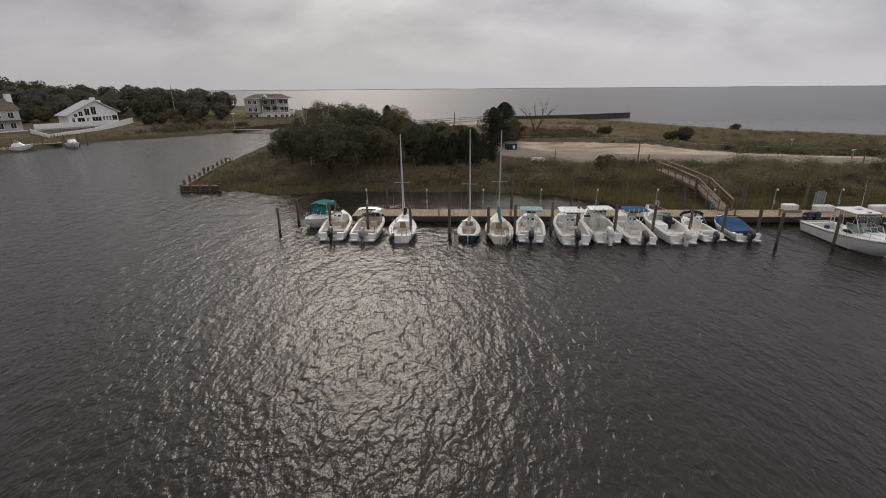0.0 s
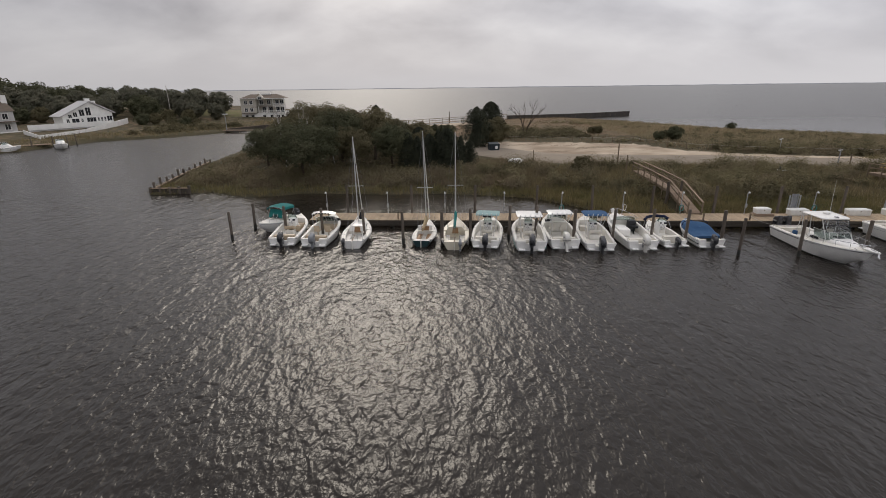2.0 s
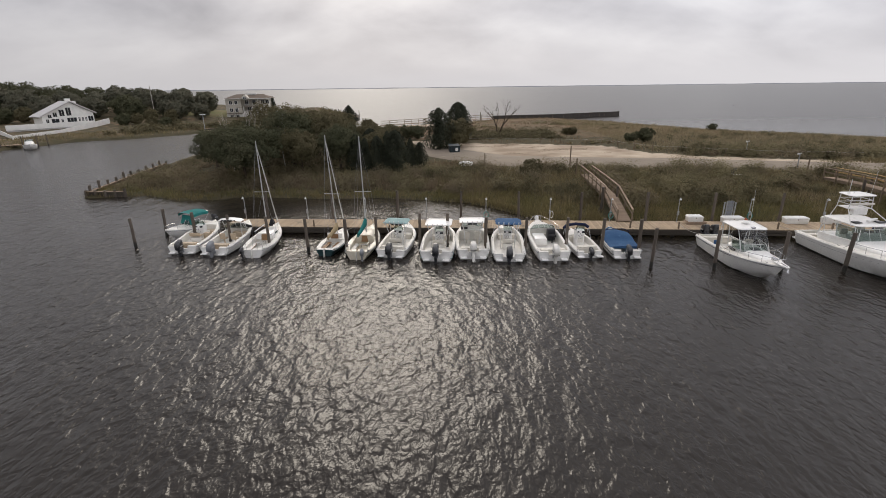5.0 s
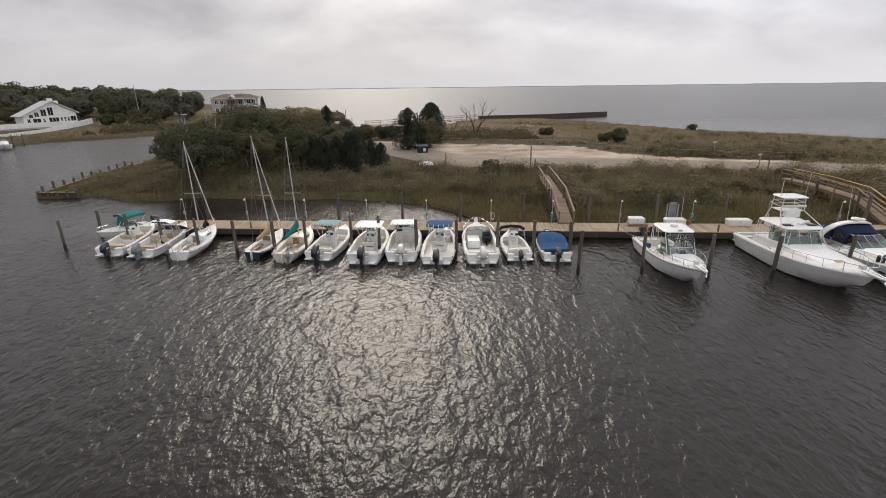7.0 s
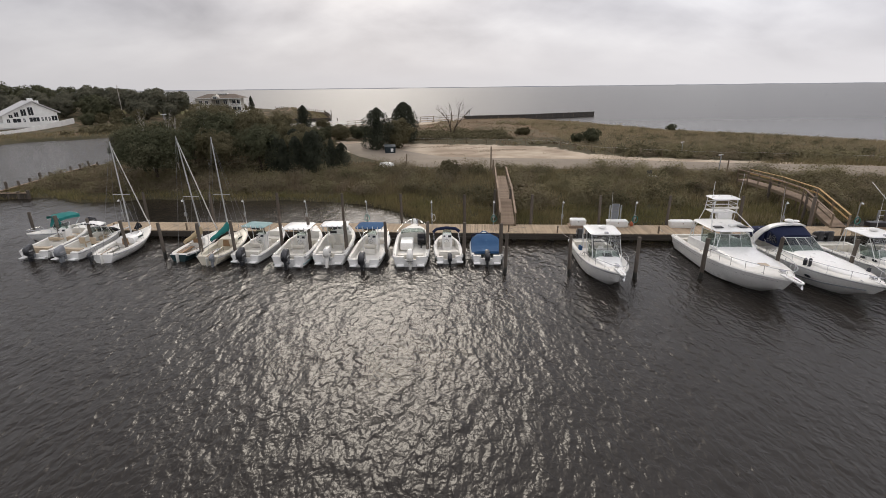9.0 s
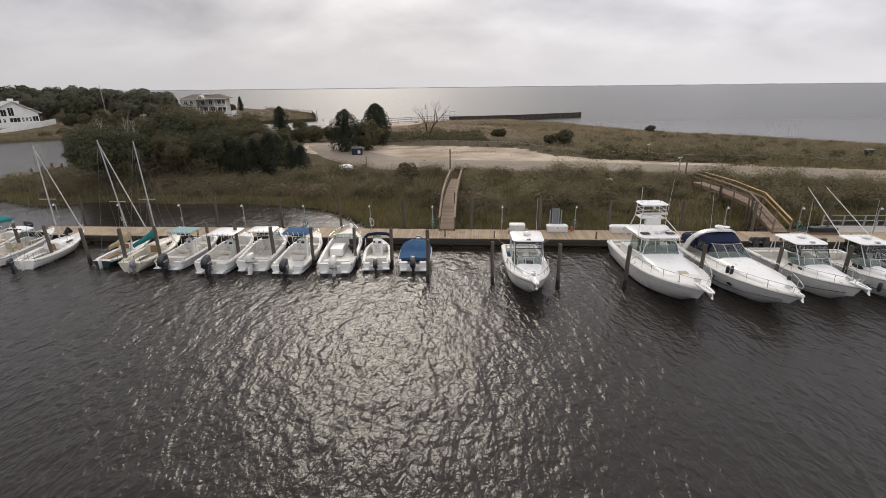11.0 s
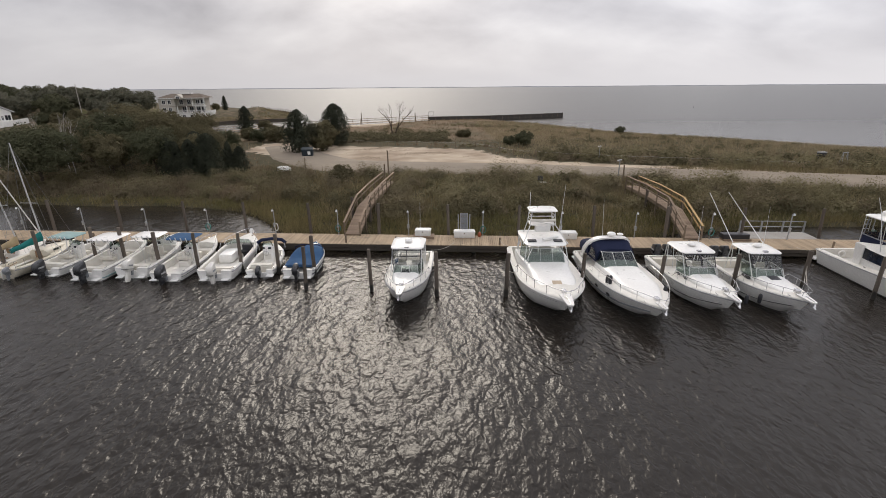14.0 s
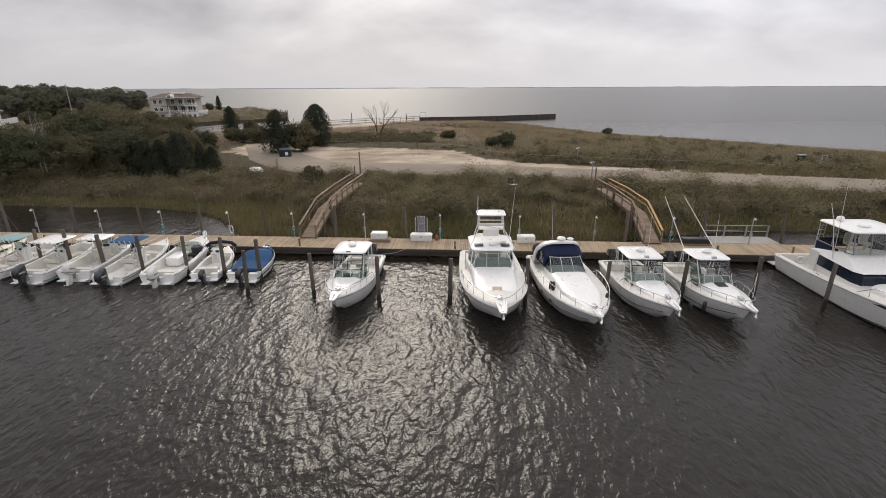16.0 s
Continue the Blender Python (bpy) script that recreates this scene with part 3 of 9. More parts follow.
def build_ground():
    xs = axis([(-4000, -1000, 600), (-1000, -300, 70), (-300, -130, 8), (-130, -40, 2.5), (-40, 130, 0.8), (130, 320, 6), (320, 1000, 70), (1000, 4000, 600)])
    ys = axis([(-3000, -400, 500), (-400, 20, 35), (20, 100, 0.8), (100, 215, 1.6), (215, 400, 7), (400, 1000, 70), (1000, 4400, 600)])
    gx, gy = np.meshgrid(xs, ys)
    h, s, nb = land_fields(gx, gy)
    rough = np.array([noise.noise((x * 0.16, y * 0.16, 3.0)) + 0.5 * noise.noise((x * 0.6, y * 0.6, 7.0)) if hh > -2.4 else 0.0 for x, y, hh in zip(gx.ravel(), gy.ravel(), h.ravel())]).reshape(gx.shape)
    sand = signed(gx, gy, SAND)
    beach = signed(gx, gy, BEACH)
    road = signed(gx, gy, ROAD_NEAR + ROAD_FAR[::-1])
    flat = np.clip(np.maximum(np.maximum(sand, beach), road) / 2 + 1, 0, 1)
    h = h + rough * 0.16 * (1 - 0.85 * flat) * np.clip((h + 1) / 1.2, 0, 1)
    h = np.where(road > -1.0, np.minimum(h, h * 0.15 + 1.68 * 0.85) , h)
    nx, ny = len(xs), len(ys)
    co = np.stack([gx, gy, h], -1).reshape(-1, 3)
    idx = np.arange(nx * ny).reshape(ny, nx)
    faces = np.stack([idx[:-1, :-1], idx[:-1, 1:], idx[1:, 1:], idx[1:, :-1]], -1).reshape(-1, 4)
    me = bpy.data.meshes.new("ground")
    me.from_pydata(co.tolist(), [], faces.tolist())
    me.shade_smooth()
    far = np.clip((gy - 88) / 12, 0, 1) * np.clip((s) / 3, 0, 1) * np.clip((120 - gx) / 30, 0, 1)
    masks = {"sand": np.clip(np.maximum(sand, beach) / 5 + 0.5, 0, 1), "dry": np.clip(np.maximum(far * 0.66, np.clip(nb / 4, 0, 1) * 0.45), 0, 1),
             "lawn": np.clip((-58 - gx) / 8, 0, 1) * np.clip((gx + 108) / 8, 0, 1) * np.clip((gy - 176) / 8, 0, 1) * np.clip((240 - gy) / 8, 0, 1) * 0.9}
    for key, v in masks.items():
        at = me.attributes.new(key, "FLOAT", "POINT")
        at.data.foreach_set("value", v.astype(np.float32).ravel())
    me.materials.append(M["ground"])
    ob = tagged(new("ground", me), "low marshy spit of land with sandy clearing and grass", "ground", kind="structure")
    return ob


ground = build_ground()


def flat_sheet(name, z, material, label, category, x0=-4600, x1=4600, y0=-3200, y1=4700):
    bm = B()
    quad(bm, (x0, y0, z), (x1, y0, z), (x1, y1, z), (x0, y1, z))
    ob = new(name, mesh_of(bm, name, material, False))
    return tagged(ob, label, category, kind="structure")


flat_sheet("water", 0.0, M["water"], "dark rippled bay and inlet water", "water")


def build_road():
    bm = B()
    n = 60

    def along(line, t):
        d = [0]
        for a, b in zip(line, line[1:]):
            d.append(d[-1] + math.dist(a, b))
        w = t * d[-1]
        for i in range(len(line) - 1):
            if w <= d[i + 1] or i == len(line) - 2:
                k = (w - d[i]) / (d[i + 1] - d[i])
                return [line[i][j] + (line[i + 1][j] - line[i][j]) * k for j in (0, 1)]

    rows = []
    for i in range(n + 1):
        a, b = along(ROAD_NEAR, i / n), along(ROAD_FAR, i / n)
        rows.append([bm.verts.new((a[0] + (b[0] - a[0]) * k, a[1] + (b[1] - a[1]) * k, 1.80 + 0.05 * (1 - (2 * k - 1) ** 2) - (0.35 if k in (0, 1) else 0))) for k in (0, 0.06, 0.3, 0.5, 0.7, 0.94, 1)])
    for a, b in zip(rows, rows[1:]):
        for j in range(6):
            bm.faces.new((a[j], a[j + 1], b[j + 1], b[j]))
    tagged(new("road", mesh_of(bm, "road", M["road"])), "sand-strewn grey asphalt road along the marsh", "road", kind="structure")


build_road()


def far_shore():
    """The low barrier island along the horizon, with distance haze put into its colour."""
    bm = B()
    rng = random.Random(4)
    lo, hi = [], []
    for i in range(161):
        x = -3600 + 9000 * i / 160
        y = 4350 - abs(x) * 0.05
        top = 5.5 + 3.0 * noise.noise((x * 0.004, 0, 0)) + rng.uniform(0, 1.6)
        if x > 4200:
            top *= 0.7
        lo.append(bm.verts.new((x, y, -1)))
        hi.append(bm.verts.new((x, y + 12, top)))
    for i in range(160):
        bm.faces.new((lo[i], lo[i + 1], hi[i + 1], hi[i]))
    tagged(new("backdrop", mesh_of(bm, "backdrop", mat("haze_tinted_shore", (0.30, 0.31, 0.33), 0.95, second=(0.36, 0.365, 0.38), grain=0.01, fine=0.05, bump=0))), "low hazy barrier island along the horizon", "shore", kind="structure")


far_shore()

# ---- the dock and its piles ----
def build_dock(u0, u1, width):
    d = thing("dock", "long boardwalk dock of tan planks on dark timber beams", "dock", m=DOCK.copy())
    bm = B()
    rng = random.Random(11)
    u = u0
    while u < u1:
        w = 0.138 + rng.uniform(-0.003, 0.003)
        box(bm, u + w / 2, width / 2 + rng.uniform(-0.012, 0.012), DECK - 0.02 + rng.uniform(-0.003, 0.003), w - 0.012, width + 0.06, 0.04)
        u += w
    tagged(part("decking", bm, M["plank"], d, "sun-bleached tan deck planks", False), kind="stuff")
    me = None
    u = u0
    i = 0
    while u < u1:
        seg = min(6.0, u1 - u)
        for v, z, h in ((0.02, DECK - 0.17, 0.24), (0.06, DECK - 0.43, 0.2), (width - 0.02, DECK - 0.17, 0.24)):
            bm = B()
            box(bm, u + seg / 2, v, z, seg - 0.02, 0.10, h, bevel=0.012)
            part("beam", bm, M["beam"], d)
        u += seg
        i += 1
    u = u0 + 1.2
    while u < u1:
        bm = B()
        box(bm, u, width / 2, DECK - 0.37, 0.2, width - 0.3, 0.2)
        tube(bm, [(u, 0.35, -1.5), (u, 0.35, DECK - 0.3)], 0.13, 8)
        tube(bm, [(u, width - 0.35, -1.5), (u, width - 0.35, DECK - 0.3)], 0.13, 8)
        part("trestle", bm, M["wet"], d)
        u += 3.0
    return d


DOCK_FROM, DOCK_TO, DOCK_WIDE = -6.2, 90.0, 2.35
build_dock(DOCK_FROM, DOCK_TO, DOCK_WIDE)


def pile_mesh(seed, r, top):
    rng = random.Random(seed)
    bm = B()
    n = 12
    rows = []
    zs = [0.45, 0.9, 1.5, 2.1, top - 0.05, top]
    for i, z in enumerate(zs):
        k = r * (1.02 - 0.04 * z / top) * (0.9 if z == top else 1)
        ox, oy = rng.uniform(-0.012, 0.012), rng.uniform(-0.012, 0.012)
        rows.append([(ox + k * math.cos(2 * math.pi * j / n) * rng.uniform(0.97, 1.03), oy + k * math.sin(2 * math.pi * j / n), z) for j in range(n)])
    loft(bm, rows)
    shaft = mesh_of(bm, "shaft", M["pile"])
    bm = B()
    rows = []
    for z, k in ((-2.2, 1.02), (-0.1, 1.12), (0.18, 1.10), (0.36, 1.04), (0.47, 1.015)):
        rows.append([(k * r * math.cos(2 * math.pi * j / n) * rng.uniform(0.95, 1.06), k * r * math.sin(2 * math.pi * j / n) * rng.uniform(0.95, 1.06), z + (rng.uniform(-0.06, 0.06) if z > 0.4 else 0)) for j in range(n)])
    loft(bm, rows)
    foot = mesh_of(bm, "foot", M["wet"])
    return shaft, foot


PILE_MESHES = [pile_mesh(i, 0.145 + 0.012 * (i % 3), 2.7) for i in range(4)]


def mooring_pile(m, k, scale=1.0, tilt=(0, 0), group="mooring piles in the berths", label="weathered grey timber mooring pile standing in the water"):
    p = thing("mooring_pile", label, "mooring pile", group, m=m @ pose(0, 0, 0, tilt[0], tilt[1], k * 77))
    shaft, foot = PILE_MESHES[k % 4]
    share("shaft", shaft, p, Matrix.Diagonal((0.74, 0.74, scale, 1)))
    share("foot", foot, p, Matrix.Diagonal((0.74, 0.74, 1, 1)), "dark wet foot at the waterline")
    return p


FRONT_PILES = [(-11.45, -3.7, 2.35), (-10.9, -0.6, 2.3), (-7.75, -1.6, 2.3), (-4.3, -2.6, 2.4), (-0.5, -4.0, 2.65), (2.65, -4.5, 2.65), (5.7, -4.9, 2.75), (7.85, -4.4, 2.8),
               (10.9, -3.4, 2.8), (12.98, -3.4, 2.8), (15.85, -4.0, 2.7), (18.7, -4.3, 2.76), (21.64, -4.2, 2.74), (24.15, -4.25, 2.74), (26.69, -4.6, 2.74),
               (26.85, -6.75, 2.75), (30.9, -6.85, 2.7), (34.85, -7.3, 2.75), (38.9, -7.1, 2.65), (43.15, -7.2, 2.75), (47.6, -7.0, 2.6), (52.1, -6.2, 2.45), (56.4, -5.6, 2.5), (59.7, -6.6, 2.55)]
rng = random.Random(5)
for i, (u, v, top) in enumerate(FRONT_PILES):
    mooring_pile(dk(u, v), i, top / 2.7, (rng.uniform(-1.2, 1.2), rng.uniform(-1.2, 1.2)))
for i, u in enumerate([-3.4, 2.6, 8.35, 13.9, 18.9, 24.15, 29.6, 35.1, 40.5, 46.2, 51.6, 57.2, 62.8, 68.4, 74]):
    mooring_pile(dk(u - 0.05, DOCK_WIDE + 0.35), i, (3.22 - 0.004 * u) / 2.7, (rng.uniform(-1.5, 1.5), rng.uniform(-1.5, 1.5)), "tall piles behind the dock", "tall grey timber pile behind the boardwalk")

# ---- boats ----
def station(s, o):
    """Half-breadth and heights of the hull at s (0 stern, 1 bow)."""
    t = max((s - o["full"]) / (1 - o["full"]), 0)
    b = o["B"] / 2 * (1 - t ** o["p"]) * (1 - (1 - o["tr"]) * max(0, 1 - s / 0.4) ** 2) * (1 - 0.075 * max(0, 1 - s / 0.03) ** 2)
    h = o["fs"] + (o["fb"] - o["fs"]) * s ** 1.7 - o.get("sag", 0) * math.sin(math.pi * s)
    c = b * (o["ch"] - 0.22 * t)
    zc = -0.02 + (o["fb"] * 0.55) * t ** 1.8
    zk = -0.38 + (o["fb"] * 0.62 + 0.38) * t ** 3.2
    return max(b, 0.012), h, max(c, 0.008), zc, min(zk, h - 0.1)


def hull(boat, o, skin="gel", liner="gel_in", sole=0.22, cap=0.2, deck_from=1.0, rail="grey_rub", stripe=None, camber=0.08, notch=0.0):
    """A hull with outer skin, rub rail, gunwale cap, inner walls and sole; decked over forward of deck_from."""
    L = o["L"]
    ss = sorted({i / 22 for i in range(23)} | {0.008, 0.018, 0.03} | {deck_from - 0.001, deck_from + 0.001} - ({1.001, 0.999} if deck_from >= 1 else set()))
    ss = [s for s in ss if 0 <= s <= 1]

    def yy(s, z, h):
        rake = o.get("rake", 0.55) * max(s - 0.72, 0) / 0.28
        return L * s - rake * (1 - max(z, -0.2) / h) * (s > 0.7)

    def outer(s):
        b, h, c, zc, zk = station(s, o)
        mid = (c + (b - c) * 0.62, zc + (h - zc) * 0.5)
        half = [(b, h), ((b * 0.995), h - 0.11), mid, (c, zc)]
        pts = [(x, z) for x, z in half] + [(0, zk)] + [(-x, z) for x, z in half[::-1]]
        return [(x, yy(s, z, h), z) for x, z in pts]

    bm = B()
    rows = loft(bm, [outer(s) for s in ss], cap=False, ring=False)
    h0 = station(0, o)[1]
    cut = [(-0.42, h0), (-0.38, h0 - notch), (0.38, h0 - notch), (0.42, h0)] if notch else []
    bm.faces.new(list(rows[0]) + [bm.verts.new((x, 0, z)) for x, z in cut])
    part("hull", bm, M[skin], boat)
    bm = B()                                   # boot line at the water

    def low(s):
        b, h, c, zc, zk = station(s, o)
        pts = [(c + (b - c) * 0.18, 0.085), (c + 0.006, 0.0), (0.0, min(zk, 0) - 0.01), (-c - 0.006, 0.0), (-c - (b - c) * 0.18, 0.085)]
        return [(x * 1.012, yy(s, 0, h) + 0.004, z) for x, z in pts]

    part_rows = [low(s) for s in ss if station(s, o)[3] < 0.09]
    rows = loft(bm, part_rows, cap=False, ring=False)
    bm.faces.new(rows[0])
    part("boot_stripe", bm, M["bottom"], boat, "dark antifouling at the waterline")
    bm = B()

    def inner(s):
        b, h, c, zc, zk = station(s, o)
        y = yy(s, h, h)
        y = max(y, cap * 0.9) if s > 0 else cap * 0.9
        i = max(b - cap, 0.006)
        if s >= deck_from:
            pts = [(b, h), (b * 0.97, h + 0.03), (b * 0.7, h + 0.03 + camber * 0.5), (0, h + 0.03 + camber)]
        else:
            pts = [(b, h), (b - 0.02, h + 0.03), (i, h + 0.028), (i * 0.96, sole)]
            pts.append((0, sole))
            return [(x, y, z) for x, z in pts] + [(-x, y, z) for x, z in pts[-2::-1]]
        pts = [pts[0], pts[1], (b * 0.85, h + 0.03 + camber * 0.28), pts[2], pts[3]]
        return [(x, y, z) for x, z in pts] + [(-x, y, z) for x, z in pts[-2::-1]]

    rows = loft(bm, [inner(s) for s in ss], cap=False, ring=False)
    # the top and inner face of the transom
    b, h, *_ = station(0, o)
    f = rows[0]
    top = [bm.verts.new((x, 0.0, h + 0.0)) for x in (b, b - cap, -(b - cap), -b)]
    bm.faces.new((top[0], top[1], f[2], f[1], f[0]))
    if notch:
        yi = f[2].co.y
        t = [bm.verts.new(p) for p in ((0.42, 0, h), (0.38, 0, h - notch), (-0.38, 0, h - notch), (-0.42, 0, h))]
        i = [bm.verts.new(p) for p in ((0.42, yi, h + 0.028), (0.38, yi, h - notch), (-0.38, yi, h - notch), (-0.42, yi, h + 0.028))]
        bm.faces.new((top[1], t[0], i[0], f[2]))
        for j in range(3):
            bm.faces.new((t[j], t[j + 1], i[j + 1], i[j]))
        bm.faces.new((t[3], top[2], f[6], i[3]))
        bm.faces.new((f[2], i[0], i[1], i[2], i[3], f[6], f[5], f[4], f[3]))
    else:
        bm.faces.new((top[1], top[2], f[6], f[2]))
        bm.faces.new((f[2], f[6], f[5], f[4], f[3]))
    bm.faces.new((top[2], top[3], f[8], f[7], f[6]))
    part("liner", bm, M[liner], boat)
    for sgn in (1, -1):
        bm = B()
        pts = []
        for s in ss:
            b, h, *_ = station(s, o)
            pts.append((sgn * (b + 0.012), yy(s, h - 0.06, h), h - 0.055))
        tube(bm, pts, 0.032, 6)
        part("rub_rail", bm, M[rail], boat)
        if stripe:
            bm = B()
            pts = []
            for s in ss[:-1]:
                b, h, c, zc, zk = station(s, o)
                f = stripe[1]
                k = 0.62 * min(f / 0.5, 1) if f < 0.5 else 0.62 + 0.375 * (f - 0.5) / 0.5
                pts.append((sgn * (c + (b - c) * k + 0.004), yy(s, zc + (h - zc) * f, h), zc + (h - zc) * f))
            tube(bm, pts, stripe[2], 4)
            part("stripe", bm, M[stripe[0]], boat, "painted line along the topsides")


def rail(boat, o, s0, s1, high, posts, name="bow_rail", inset=0.08, both=True, r=0.016, lean=0.03):
    """A tube rail that follows the sheer from s0 round the bow and back."""
    L = o["L"]

    def at(s, sgn, dz):
        b, h, *_ = station(s, o)
        return (sgn * max(b - inset + lean * (dz > 0), 0.02), L * s - (0.12 if s > 0.96 else 0) + (0.12 if dz > 0 and s > 0.9 else 0), h + 0.02 + dz)

    bm = B()
    n = 14
    side = [s0 + (s1 - s0) * i / n for i in range(n + 1)]
    ramp = [min(i / 2, 1) for i in range(n + 1)]
    pts = [at(s, 1, high * k) for s, k in zip(side, ramp)]
    other = [at(s, -1, high * k) for s, k in zip(side, ramp)]
    if both:
        tube(bm, pts + other[::-1], r, 6)
    else:
        tube(bm, pts, r, 6)
        tube(bm, other, r, 6)
    for i in range(posts):
        s = s0 + (s1 - s0) * (i + 0.8) / posts
        for sgn in (1, -1):
            tube(bm, [at(s, sgn, 0), at(s, sgn, high)], r * 0.85, 5)
    return part(name, bm, M["steel"], boat, "polished steel rail")


def outboard(boat, x, y, z, cowl="engine_black", scale=1.0, tilt=0.0, leg=None):
    """An outboard engine that hangs on the transom at y."""
    m = pose(x, y, z, tilt, 0, 0)
    eng = new("outboard_motor")
    eng.empty_display_size = 0.1
    eng.parent, eng.matrix_basis = boat, m
    tagged(eng, {"engine_black": "black outboard motor", "engine_white": "white outboard motor", "engine_grey": "grey outboard motor"}[cowl])
    k = scale
    bm = B()
    secs = []
    for zz, w, l, dy, tip in ((0.10, 0.15, 0.24, 0, 0), (0.20, 0.185, 0.30, -0.01, 0), (0.24, 0.20, 0.325, -0.02, 0), (0.52, 0.195, 0.33, -0.02, 0.03), (0.68, 0.175, 0.30, 0.0, 0.07), (0.74, 0.14, 0.24, 0.02, 0.07), (0.76, 0.08, 0.14, 0.03, 0.05)):
        ring = [(math.copysign(abs(math.cos(a)) ** 0.48, math.cos(a)), math.copysign(abs(math.sin(a)) ** 0.48, math.sin(a))) for a in (2 * math.pi * (i + 0.5) / 16 for i in range(16))]
        secs.append([(k * w * cx, k * (-0.3 + dy + l * cy), k * (zz + tip * cy)) for cx, cy in ring])
    loft(bm, secs)
    cap = part("cowl", bm, M[cowl], eng)
    bm = B()
    for sx in (-1, 1):
        box(bm, sx * 0.197 * k, -0.33 * k, 0.42 * k, 0.012 * k, 0.34 * k, 0.09 * k)
    box(bm, 0, -0.638 * k, 0.44 * k, 0.2 * k, 0.012 * k, 0.07 * k)
    part("decal", bm, M["engine_grey" if cowl == "engine_white" else "grey_rub"], cap, "plain pale decal")
    bm = B()
    box(bm, 0, -0.31 * k, 0.205 * k, 0.385 * k, 0.62 * k, 0.03 * k, bevel=0.012)
    part("cowl_seam", bm, M["dark"], cap, "dark rubber seam")
    bm = B()
    box(bm, 0, -0.30 * k, -0.15 * k, 0.17 * k, 0.30 * k, 0.66 * k, bevel=0.03)
    box(bm, 0, -0.33 * k, -0.62 * k, 0.10 * k, 0.22 * k, 0.4 * k, bevel=0.02)
    box(bm, 0, -0.34 * k, -0.52 * k, 0.26 * k, 0.40 * k, 0.025 * k)
    tube(bm, [(0, -0.62 * k, -0.78 * k), (0, -0.3 * k, -0.78 * k), (0, -0.1 * k, -0.78 * k)], 0.055 * k, 8, 0.03 * k)
    part("leg", bm, M[leg or ("engine_grey" if cowl == "engine_grey" else cowl)], eng)
    bm = B()
    box(bm, 0, -0.06 * k, 0.02 * k, 0.24 * k, 0.16 * k, 0.34 * k, bevel=0.02)
    part("bracket", bm, M["engine_grey"], eng)
    bm = B()
    for i in range(3):
        a = 2 * math.pi * i / 3
        quad(bm, (0.03 * math.cos(a), -0.64 * k, -0.78 * k + 0.03 * math.sin(a)), (0.17 * k * math.cos(a - 0.4), -0.67 * k, -0.78 * k + 0.17 * k * math.sin(a - 0.4)),
             (0.18 * k * math.cos(a + 0.1), -0.63 * k, -0.78 * k + 0.18 * k * math.sin(a + 0.1)), (0.12 * k * math.cos(a + 0.5), -0.60 * k, -0.78 * k + 0.12 * k * math.sin(a + 0.5)), 0.01)
    part("propeller", bm, M["steel"], eng)
    return eng


